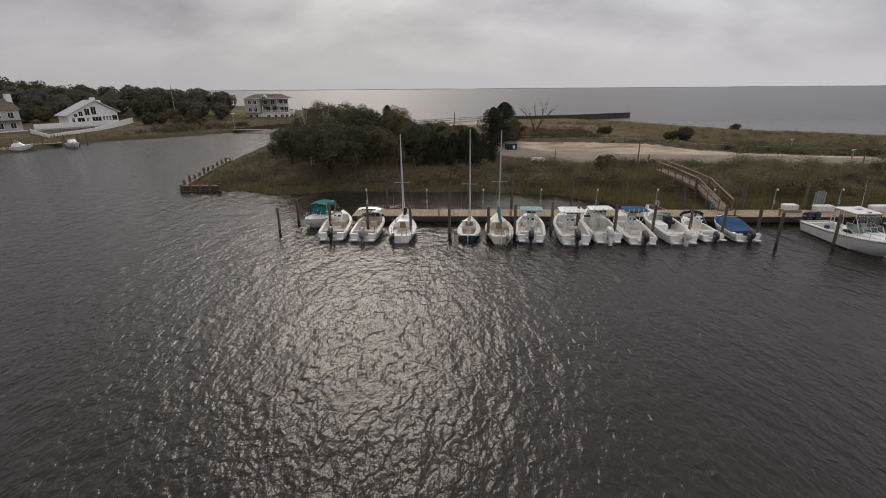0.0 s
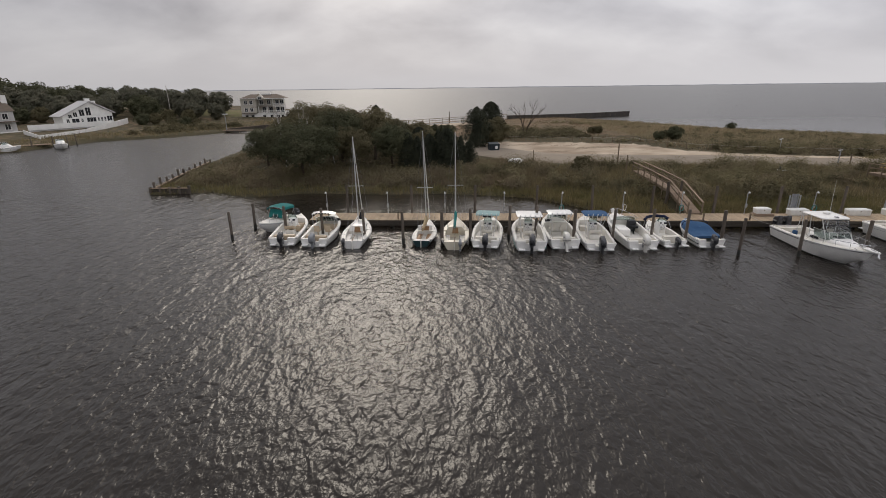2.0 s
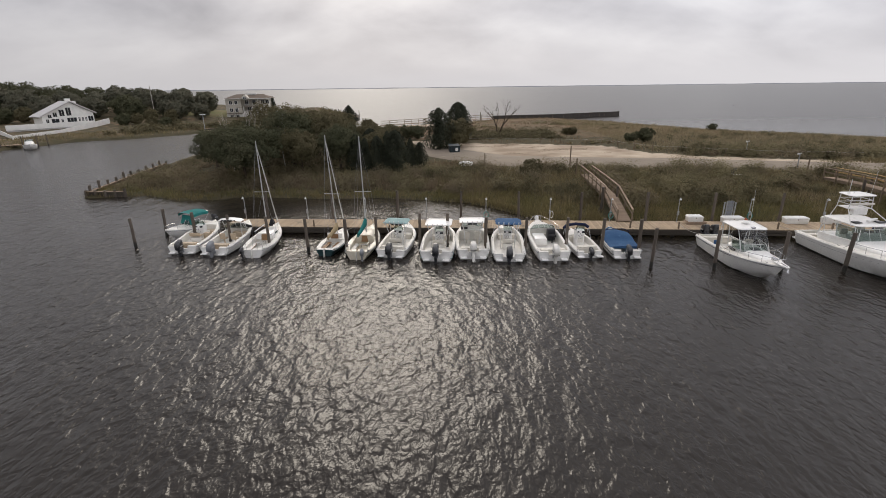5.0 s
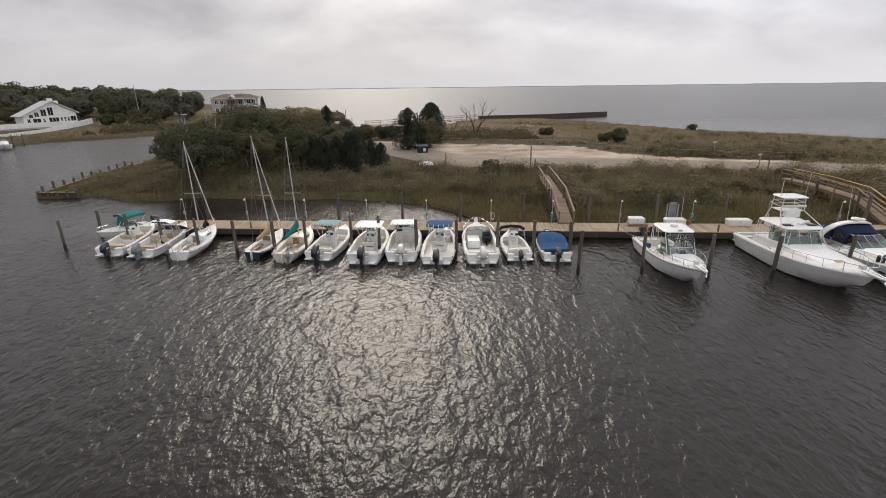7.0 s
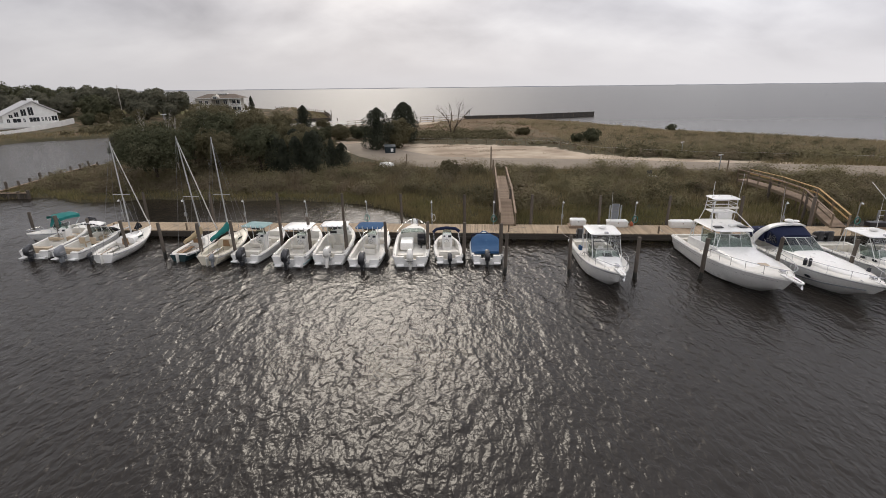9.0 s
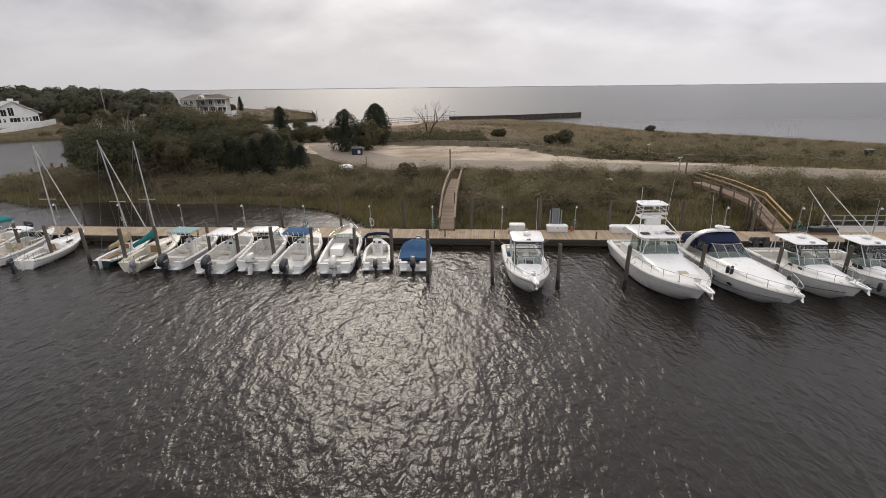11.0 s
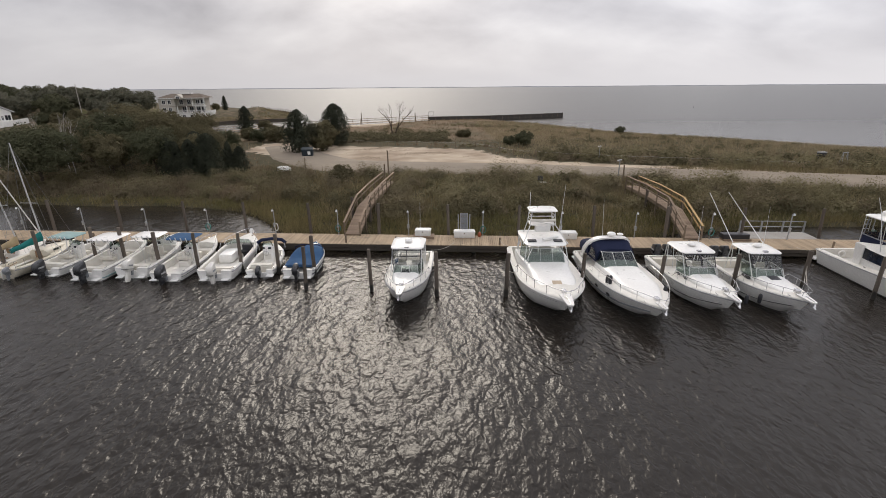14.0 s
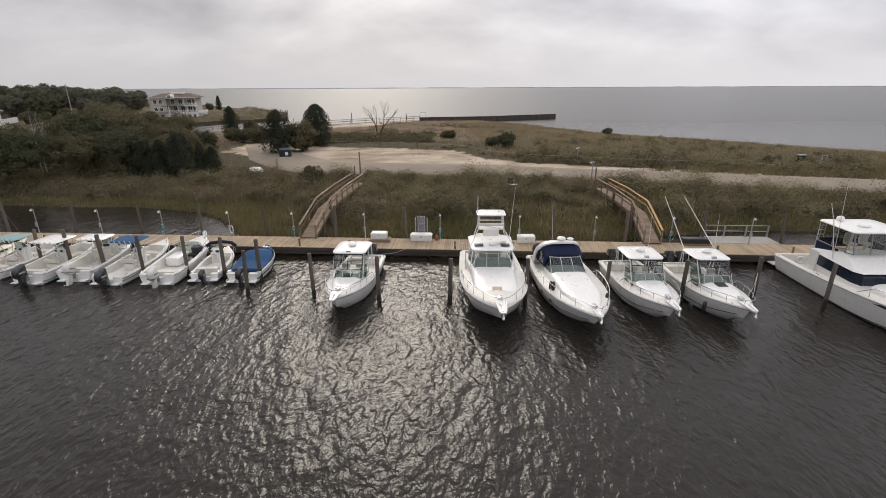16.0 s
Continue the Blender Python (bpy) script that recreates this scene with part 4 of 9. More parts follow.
def console(boat, y, sole, high=1.2, wide=0.70, deep=0.62, liner="gel", screen=True):
    bm = B()
    secs = []
    for z, k, dy in ((0, 1.0, 0), (high * 0.72, 0.98, 0.0), (high * 0.93, 0.95, 0.05), (high, 0.86, 0.10)):
        w, d = wide / 2 * k, deep / 2 * k
        secs.append([(w * math.copysign(abs(math.cos(a)) ** 0.45, math.cos(a)), y + dy + d * math.copysign(abs(math.sin(a)) ** 0.45, math.sin(a)), sole + z) for a in (2 * math.pi * (i + 0.5) / 20 for i in range(20))])
    loft(bm, secs)
    con = part("console", bm, M[liner], boat)
    bm = B()
    box(bm, 0, y - deep / 2 + 0.005, sole + high * 0.86, wide * 0.8, 0.05, high * 0.26, Matrix.Rotation(radians(-22), 3, "X"), 0.01)
    part("dashboard", bm, M["gel"], con, "white instrument panel")
    for gx, gz, gw, gh in ((0.17, 0.90, 0.22, 0.15), (-0.20, 0.92, 0.13, 0.11), (-0.02, 0.80, 0.07, 0.06), (0.10, 0.77, 0.06, 0.05), (-0.26, 0.78, 0.07, 0.06), (0.24, 0.77, 0.05, 0.05)):
        bm = B()
        box(bm, gx, y - deep / 2 - 0.035, sole + high * gz, gw, 0.03, gh, Matrix.Rotation(radians(-22), 3, "X"), 0.01)
        part("chart_screen", bm, M["pane"], con, "glossy dark screen")
    bm = B()
    box(bm, 0.0, y - deep / 2 - 0.01, sole + high * 0.38, wide * 0.6, 0.03, high * 0.34, bevel=0.015)
    part("console_door", bm, M["gel_in"], con)
    bm = B()
    ring = [(-0.08 + 0.17 * math.cos(a), y - deep / 2 - 0.12 - 0.04 * math.sin(a), sole + high * 0.62 + 0.17 * math.sin(a)) for a in (2 * math.pi * i / 14 for i in range(15))]
    tube(bm, ring, 0.016, 5)
    tube(bm, [(-0.08, y - deep / 2, sole + high * 0.62), (-0.08, y - deep / 2 - 0.12, sole + high * 0.62)], 0.03, 6)
    part("steering_wheel", bm, M["steel"], con)
    bm = B()
    box(bm, 0, y + deep / 2 + 0.18, sole + 0.26, wide * 0.85, 0.36, 0.52, bevel=0.05)
    part("console_seat", bm, M["seat"], con)
    if screen:
        bm = B()
        z0 = sole + high
        quad(bm, (-wide * 0.45, y + 0.06, z0 - 0.02), (wide * 0.45, y + 0.06, z0 - 0.02), (wide * 0.36, y - 0.10, z0 + 0.32), (-wide * 0.36, y - 0.10, z0 + 0.32), 0.012)
        quad(bm, (-wide * 0.45, y + 0.06, z0 - 0.02), (-wide * 0.36, y - 0.10, z0 + 0.32), (-wide * 0.42, y - 0.25, z0 + 0.24), (-wide * 0.48, y - 0.22, z0 - 0.04), 0.012)
        quad(bm, (wide * 0.45, y + 0.06, z0 - 0.02), (wide * 0.36, y - 0.10, z0 + 0.32), (wide * 0.42, y - 0.25, z0 + 0.24), (wide * 0.48, y - 0.22, z0 - 0.04), 0.012)
        part("windscreen", bm, M["glass"], con, "clear windscreen", False)
    return con


def ttop(boat, y0, y1, wide, high, sole, colour, holders=True, canvas=True):
    """A canopy on four tubes, with rod holders along its after edge."""
    top = new("t_top")
    top.empty_display_size = 0.1
    top.parent = boat
    bm = B()
    slab(bm, round_rect(wide, y1 - y0, y0, 0.86), high, high + 0.07, 0.07, 0.05)
    part("canopy", bm, M[colour], top, {"gel": "white moulded canopy", "blue": "blue canvas canopy", "pale_teal": "faded teal canvas canopy"}.get(colour, ""))
    bm = B()
    w = wide / 2
    for sgn in (1, -1):
        for yb, yt in ((y0 + (y1 - y0) * 0.34, y0 + 0.18), (y0 + (y1 - y0) * 0.66, y1 - 0.2)):
            tube(bm, [(sgn * w * 0.55, yb, sole), (sgn * w * 0.6, yb, sole + 1.0), (sgn * w * 0.82, yt, high + 0.02)], 0.024, 6)
        tube(bm, [(sgn * w * 0.84, y0 + 0.1, high), (sgn * w * 0.84, y1 - 0.12, high)], 0.02, 6)
    for y in (y0 + 0.12, (y0 + y1) / 2, y1 - 0.14):
        tube(bm, [(-w * 0.84, y, high), (w * 0.84, y, high)], 0.02, 6)
    part("frame", bm, M["alu"], top)
    bm = B()
    box(bm, 0, (y0 + y1) / 2 - 0.05, high - 0.14, wide * 0.42, 0.4, 0.2, bevel=0.03)
    part("electronics_box", bm, M["dark"], top, "dark electronics box under the canopy")
    if holders:
        me = None
        for i in range(5):
            x = (i - 2) * wide * 0.19
            if me is None:
                bm = B()
                tube(bm, [(0, 0, 0), (0, -0.1, 0.3)], 0.03, 7)
                me = mesh_of(bm, "rod_holder", M["alu"])
            share("rod_holder", me, top, pose(x, y0 - 0.02, high - 0.08))
    return top


def leaning_post(boat, y, sole, colour="seat"):
    bm = B()
    box(bm, 0, y, sole + 0.58, 0.86, 0.42, 0.12, bevel=0.04)
    box(bm, 0, y - 0.2, sole + 0.70, 0.86, 0.09, 0.2, bevel=0.04)
    part("helm_seat", bm, M[colour], boat)
    bm = B()
    for sx in (-0.36, 0.36):
        for sy in (-0.14, 0.14):
            tube(bm, [(sx, y + sy, sole), (sx, y + sy * 0.7, sole + 0.55)], 0.022, 6)
    box(bm, 0, y, sole + 0.22, 0.7, 0.38, 0.42, bevel=0.04)
    part("helm_seat_base", bm, M["gel_in"], boat)


def stern_bench(boat, o, y, sole, colour="seat"):
    b = station(0.05, o)[0]
    bm = B()
    box(bm, 0, y, sole + 0.2, b * 1.5, 0.42, 0.4, bevel=0.04)
    box(bm, 0, y + 0.02, sole + 0.44, b * 1.45, 0.40, 0.1, bevel=0.04)
    part("stern_seat", bm, M[colour], boat)


def antenna(boat, x, y, z, length, lean=(0, 0), r=0.014, name="antenna"):
    bm = B()
    tube(bm, [(x, y, z), (x + lean[0] * length, y + lean[1] * length, z + length)], r, 6, r * 0.45)
    part(name, bm, M["alu"], boat)


def cleats(boat, o, spots, mesh=[]):
    if not mesh:
        bm = B()
        tube(bm, [(0, -0.11, 0.06), (0, 0.11, 0.06)], 0.016, 6)
        tube(bm, [(0, -0.04, 0), (0, -0.04, 0.06)], 0.014, 6)
        tube(bm, [(0, 0.04, 0), (0, 0.04, 0.06)], 0.014, 6)
        mesh.append(mesh_of(bm, "cleat", M["steel"]))
    for s in spots:
        b, h, *_ = station(s, o)
        for sgn in (1, -1):
            share("cleat", mesh[0], boat, pose(sgn * max(b - 0.1, 0), o["L"] * s - 0.04 * (s > 0.9), h + 0.025))


def berth(u0, v0, u1, v1):
    """The pose of a boat whose stern and bow lie at these places along the dock."""
    turn = math.degrees(math.atan2(-(u1 - u0), v1 - v0))
    return dk(u0, v0, 0, turn), math.dist((u0, v0), (u1, v1))


def outline(L, Bm, **kw):
    o = dict(L=L, B=Bm, full=0.42, p=2.4, tr=0.94, fs=0.62, fb=1.05, ch=0.86, rake=0.55)
    o.update(kw)
    return o


SMALL = "small boats along the dock"
LARGE = "cabin boats moored bow out"


def open_boat(at, Bm, label, name="center_console_boat", top=None, top_at=(0.36, 0.66), motor="engine_black", mscale=1.15, mtilt=0.0, mx=0.0, con_at=0.5, rails=False, bench=True, post=True,
              stripe=None, liner="gel_in", dark_top=False, bow_deck=0.80, seats="seat", **kw):
    m, L = berth(*at)
    boat = thing(name, label, "motorboat", SMALL, m=m)
    o = outline(L, Bm, **kw)
    hull(boat, o, liner=liner, deck_from=bow_deck, stripe=stripe, notch=0.2)
    for sx in (-0.68, 0.68):
        bm = B()
        box(bm, sx, -0.17, 0.17, 0.46, 0.36, 0.07, bevel=0.03)
        part("swim_step", bm, M["gel"], boat)
    sole = 0.22
    if con_at:
        console(boat, L * con_at, sole)
    if post:
        leaning_post(boat, L * con_at - 0.95, sole, seats)
    if bench:
        stern_bench(boat, o, 0.62, sole, seats)
    if top:
        ttop(boat, L * top_at[0], L * top_at[1], Bm * 0.78, 2.15, sole, top)
    outboard(boat, mx, -0.02, station(0, o)[1] - 0.28, motor, mscale, mtilt)
    bm = B()
    box(bm, 0, L * 0.735, sole + 0.2, Bm * 0.55, L * 0.10, 0.4, bevel=0.05)
    part("bow_seat", bm, M[seats], boat)
    if rails:
        rail(boat, o, 0.62, 0.985, 0.26, 3)
    cleats(boat, o, (0.06, 0.5, 0.93))
    return boat, o

# ---- small boats, berth by berth from the open end of the dock ----
def windscreen(boat, y0, wide, z0, high=0.38, deep=0.5, rake=0.25, material="glass", frame=True, name="windscreen"):
    """A wrap-round screen: three panes in front, one each side, and its frame."""
    w = wide / 2
    base = [(-w, y0 - deep, z0), (-w * 0.8, y0, z0), (-w * 0.27, y0 + 0.1, z0), (w * 0.27, y0 + 0.1, z0), (w * 0.8, y0, z0), (w, y0 - deep, z0)]
    top = [(x * 0.9, y - rake, z + high) for x, y, z in base]
    scr = new(name)
    scr.parent = boat
    scr.empty_display_size = 0.1
    for i in range(5):
        bm = B()
        quad(bm, base[i], base[i + 1], top[i + 1], top[i], 0.012)
        part("pane", bm, M[material], scr, "", False)
    if frame:
        bm = B()
        tube(bm, top, 0.018, 5)
        for a, b in zip(base, top):
            tube(bm, [a, b], 0.014, 5)
        part("screen_frame", bm, M["alu"], scr)
    return scr


def bimini(boat, y0, y1, wide, high, z0, colour, bows=3):
    """Arched canvas over bent tubes."""
    b = new("bimini")
    b.parent = boat
    b.empty_display_size = 0.1
    n = 10

    def arc(y, k=1.0, dz=0.0):
        return [(-wide / 2 * math.cos(math.pi * i / n) * k, y, high + dz + 0.16 * math.sin(math.pi * i / n) - (0.12 if i in (0, n) else 0)) for i in range(n + 1)]

    bm = B()
    ys = [y0 + (y1 - y0) * i / 6 for i in range(7)]
    loft(bm, [arc(y, 1, -0.05 * abs(i - 3) / 3 - 0.03 * (i % 2)) for i, y in enumerate(ys)], cap=False, ring=False)
    loft(bm, [[(x, y, z - 0.03) for x, y, z in arc(y, 0.99, -0.05 * abs(i - 3) / 3 - 0.03 * (i % 2))] for i, y in enumerate(ys)], cap=False, ring=False)
    part("canopy", bm, M[colour], b, {"teal": "teal canvas", "navy": "navy canvas"}.get(colour, ""))
    bm = B()
    for y, yb in ((y0, (y0 + y1) / 2), (y1, (y0 + y1) / 2 + 0.1)):
        pts = arc(y, 0.98, -0.06)
        tube(bm, [(pts[0][0], yb, z0)] + pts + [(pts[-1][0], yb, z0)], 0.016, 5)
    part("bows", bm, M["steel"], b)


def fender(boat, x, y, z, colour="dark"):
    bm = B()
    secs = [[(x + r * math.cos(a), y + r * math.sin(a), z + dz) for a in (2 * math.pi * i / 9 for i in range(9))] for dz, r in ((-0.3, 0.03), (-0.25, 0.09), (0, 0.11), (0.2, 0.09), (0.26, 0.03))]
    loft(bm, secs)
    part("fender", bm, M[colour], boat, {"dark": "black fender"}.get(colour, ""))


def line_to(a, b, sag=0.25, label="slack white mooring line"):
    """A mooring line between two places given along the dock."""
    bm = B()
    a, b = Vector(a), Vector(b)
    pts = [a.lerp(b, k / 8) - Vector((0, 0, sag * 4 * (k / 8) * (1 - k / 8))) for k in range(9)]
    tube(bm, pts, 0.014, 5)
    t = thing("mooring_line", label, "rope", "mooring lines", m=DOCK.copy())
    part("line", bm, M["rope"], t)


b1, o1 = open_boat((-6.75, -5.1, -7.1, 0.6), 2.35, "white center console boat with tan seats and black outboard", con_at=0.56, seats="tan_seat", motor="engine_black", mscale=1.05)
bm = B()
box(bm, 0.45, 3.0, 0.55, 0.42, 0.42, 0.5, bevel=0.1)
part("bean_seat", bm, M["tan_seat"], b1, "tan bucket seat")

b2, o2 = open_boat((-4.2, -5.3, -4.0, 0.3), 2.35, "white open boat with arched top, folded black canvas and grey outboard", con_at=0, motor="engine_grey", seats="tan_seat", post=False, mscale=1.05, name="motorboat", fb=1.15)
windscreen(b2, 3.9, 1.8, 0.95, 0.5, 0.5)
bm = B()
secs = []
for i in range(7):
    secs.append([(-0.95 + 1.9 * j / 8, 2.5 + 0.62 * i / 6, 1.92 + 0.12 * math.sin(math.pi * j / 8) + 0.04 * i / 6) for j in range(9)])
loft(bm, secs, cap=False, ring=False)
loft(bm, [[(x, y, z - 0.05) for x, y, z in s] for s in secs], cap=False, ring=False)
top = part("hard_top", bm, M["gel"], b2, "white arched top with dark lettering")
for i in range(5):
    bm = B()
    box(bm, -0.5 + 0.25 * i, 2.485, 1.98, 0.15, 0.012, 0.10)
    part("lettering_bar", bm, M["dark"], top, "dark bar of lettering", False)
for sx in (-0.9, 0.9):
    for a, b in (((sx, 2.6, 0.6), (sx, 2.6, 1.9)), ((sx, 3.5, 0.9), (sx * 0.98, 3.05, 1.92))):
        bm = B()
        tube(bm, [a, b], 0.022, 6)
        part("top_post", bm, M["alu"], b2)
bm = B()
tube(bm, [(-0.85, 4.2, 1.0), (-0.3, 4.35, 1.12), (0.3, 4.35, 1.1), (0.85, 4.2, 1.0)], 0.13, 8)
part("folded_canvas", bm, M["black_canvas"], b2, "folded black canvas")
for sx in (-0.45, 0.45):
    bm = B()
    box(bm, sx, 2.3, 0.62, 0.45, 0.45, 0.12, bevel=0.05)
    box(bm, sx, 2.1, 0.85, 0.45, 0.1, 0.45, bevel=0.04)
    tube(bm, [(sx, 2.3, 0.2), (sx, 2.3, 0.6)], 0.05, 8)
    part("swivel_seat", bm, M["tan_seat"], b2)

b3, o3 = open_boat((9.0, -5.4, 9.6, 0.1), 2.35, "white center console boat with faded teal canopy", top="pale_teal", top_at=(0.24, 0.50), con_at=0.46, motor="engine_black", fs=0.58)
b4, o4 = open_boat((12.35, -6.05, 12.45, -0.2), 2.5, "white center console boat with white hard top and pale blue sides", top="gel", top_at=(0.26, 0.58), con_at=0.50, mscale=1.15, fs=0.75, fb=1.2, liner="gel_in", stripe=("pale_teal", 0.35, 0.05))
fender(b4, 1.36, 4.1, 0.45, "box")
b5, o5 = open_boat((14.95, -5.5, 14.7, 0.4), 2.45, "white walkaround cuddy boat with white top and white outboard", top="gel", top_at=(0.30, 0.54), con_at=0, motor="engine_white", fs=0.72, fb=1.25, bow_deck=0.62, post=False, name="motorboat", mscale=1.1, mtilt=-18)
bm = B()
secs = []
for y, w, z in ((3.95, 0.85, 1.45), (4.4, 0.82, 1.42), (5.2, 0.6, 1.36), (5.9, 0.25, 1.28)):
    secs.append([(w * math.cos(a), y, 1.0 + (z - 1.0) * math.sin(a)) for a in (math.pi * i / 8 for i in range(9))])
loft(bm, secs)
part("cuddy_cabin", bm, M["gel"], b5)
windscreen(b5, 3.9, 1.7, 1.30, 0.5, 0.6)
for sx in (-0.42, 0.42):
    bm = B()
    box(bm, sx, 2.9, 0.75, 0.46, 0.46, 0.14, bevel=0.06)
    box(bm, sx, 2.68, 1.0, 0.46, 0.1, 0.5, bevel=0.05)
    tube(bm, [(sx, 2.9, 0.22), (sx, 2.9, 0.7)], 0.06, 8)
    part("swivel_seat", bm, M["seat"], b5)
bm = B()
box(bm, -0.55, 3.9, 1.0, 0.5, 0.06, 0.5, bevel=0.01)
part("dashboard", bm, M["dark"], b5, "dark instrument panel")
b6, o6 = open_boat((17.45, -5.9, 17.55, 0.3), 2.4, "white center console boat with bright blue canopy", top="blue", top_at=(0.28, 0.54), con_at=0.50, fs=0.55, stripe=("dark", 0.62, 0.02), bench=False, rails=True)

# open dual-seat boat with a tall bow and hoop rails
b7, o7 = open_boat((20.6, -5.7, 20.15, 0.7), 2.5, "white open boat with steel hoop rails and white outboard", motor="engine_white", p=3.2, post=False, con_at=0, fs=0.7, fb=1.2, bow_deck=0.72, name="motorboat", mscale=1.1)
rail(b7, o7, 0.55, 0.98, 0.42, 3)
windscreen(b7, 4.55, 1.9, 1.02, 0.4, 0.35)
bm = B()
box(bm, -0.42, 3.3, 0.55, 0.95, 1.5, 0.62, bevel=0.16)
part("engine_box", bm, M["gel"], b7, "large white moulded seat box")
bm = B()
box(bm, 0.62, 4.0, 0.75, 0.6, 0.5, 0.9, bevel=0.06)
part("helm", bm, M["dark"], b7, "dark helm station")
bm = B()
box(bm, 0.6, 3.35, 0.82, 0.5, 0.5, 0.16, bevel=0.06)
tube(bm, [(0.6, 3.35, 0.2), (0.6, 3.35, 0.8)], 0.05, 8)
part("swivel_seat", bm, M["black_canvas"], b7, "black seat")
bm = B()
secs = [[(0.16 * k * math.cos(a), 6.55 + 0.16 * k * math.sin(a), z) for a in (2 * math.pi * i / 10 for i in range(10))] for z, k in ((1.2, 1.0), (1.45, 0.9), (1.55, 0.5))]
loft(bm, secs)
part("bow_light", bm, M["gel"], b7)

b8, o8 = open_boat((23.2, -5.0, 22.65, -0.65), 1.95, "small white skiff with folded navy bimini", mscale=0.8, con_at=0.55, post=False, fs=0.5, fb=0.85, name="skiff", bow_deck=0.72)
bm = B()
tube(bm, [(-0.98, 3.15, 1.32), (-0.7, 3.3, 1.5), (0, 3.38, 1.56), (0.7, 3.3, 1.5), (0.98, 3.15, 1.32)], 0.12, 8)
part("folded_bimini", bm, M["navy"], b8, "folded navy bimini")
for sx in (-0.92, 0.92):
    for a, b in (((sx, 2.4, 0.65), (sx, 3.1, 1.35)), ((sx, 3.3, 0.75), (sx, 3.15, 1.35))):
        bm = B()
        tube(bm, [a, b], 0.016, 5)
        part("bimini_tube", bm, M["steel"], b8)

b9, o9 = open_boat((25.75, -5.1, 25.6, -0.6), 2.2, "white runabout under a fitted blue canvas cover", post=False, con_at=0, bench=False, fs=0.62, fb=1.0, name="runabout", mscale=0.95, stripe=("navy_hull", 0.55, 0.04))
bm = B()
secs = []
L9 = o9["L"]
for i in range(15):
    s = 0.13 + 0.83 * i / 14
    b, h, *_ = station(s, o9)
    peak = 0.10 + 0.42 * math.exp(-((s - 0.56) / 0.16) ** 2) - 0.05 * (i % 3 == 1)
    secs.append([(b * 0.99 * math.cos(a), L9 * s, h + 0.03 + peak * math.sin(a) ** 0.8 - (0.08 if abs(math.cos(a)) > 0.99 else 0)) for a in (math.pi * j / 12 for j in range(13))])
loft(bm, secs)
part("boat_cover", bm, M["blue"], b9, "fitted blue canvas cover")
bm = B()
tube(bm, [(-1.0, 2.75, 0.75), (-0.95, 2.75, 1.22), (-0.6, 2.78, 1.38), (0.6, 2.78, 1.38), (0.95, 2.75, 1.22), (1.0, 2.75, 0.75)], 0.035, 6)
part("cover_hoop", bm, M["navy"], b9, "dark hoop under the cover")

# cuddy boat with teal bimini, bow out at the dock's open end
m, L = berth(-8.2, 1.9, -9.7, -2.4)
b0 = thing("motorboat", "white cuddy boat with teal bimini and black outboard", "motorboat", SMALL, m=m)
o0 = outline(L, 2.1, fs=0.62, fb=1.0)
hull(b0, o0, deck_from=0.52)
windscreen(b0, L * 0.56, 1.6, 0.95, 0.42, 0.5)
bimini(b0, L * 0.22, L * 0.56, 1.75, 1.85, 0.75, "teal")
outboard(b0, 0, -0.02, 0.52, "engine_black", 0.9)
stern_bench(b0, o0, 0.6, 0.22)
rail(b0, o0, 0.62, 0.985, 0.3, 3)
bm = B()
quad(bm, (-0.7, L * 0.56, 1.0), (0.7, L * 0.56, 1.0), (0.66, L * 0.5, 1.7), (-0.66, L * 0.5, 1.7), 0.02)
part("side_curtain", bm, M["teal"], b0, "rolled teal curtain")


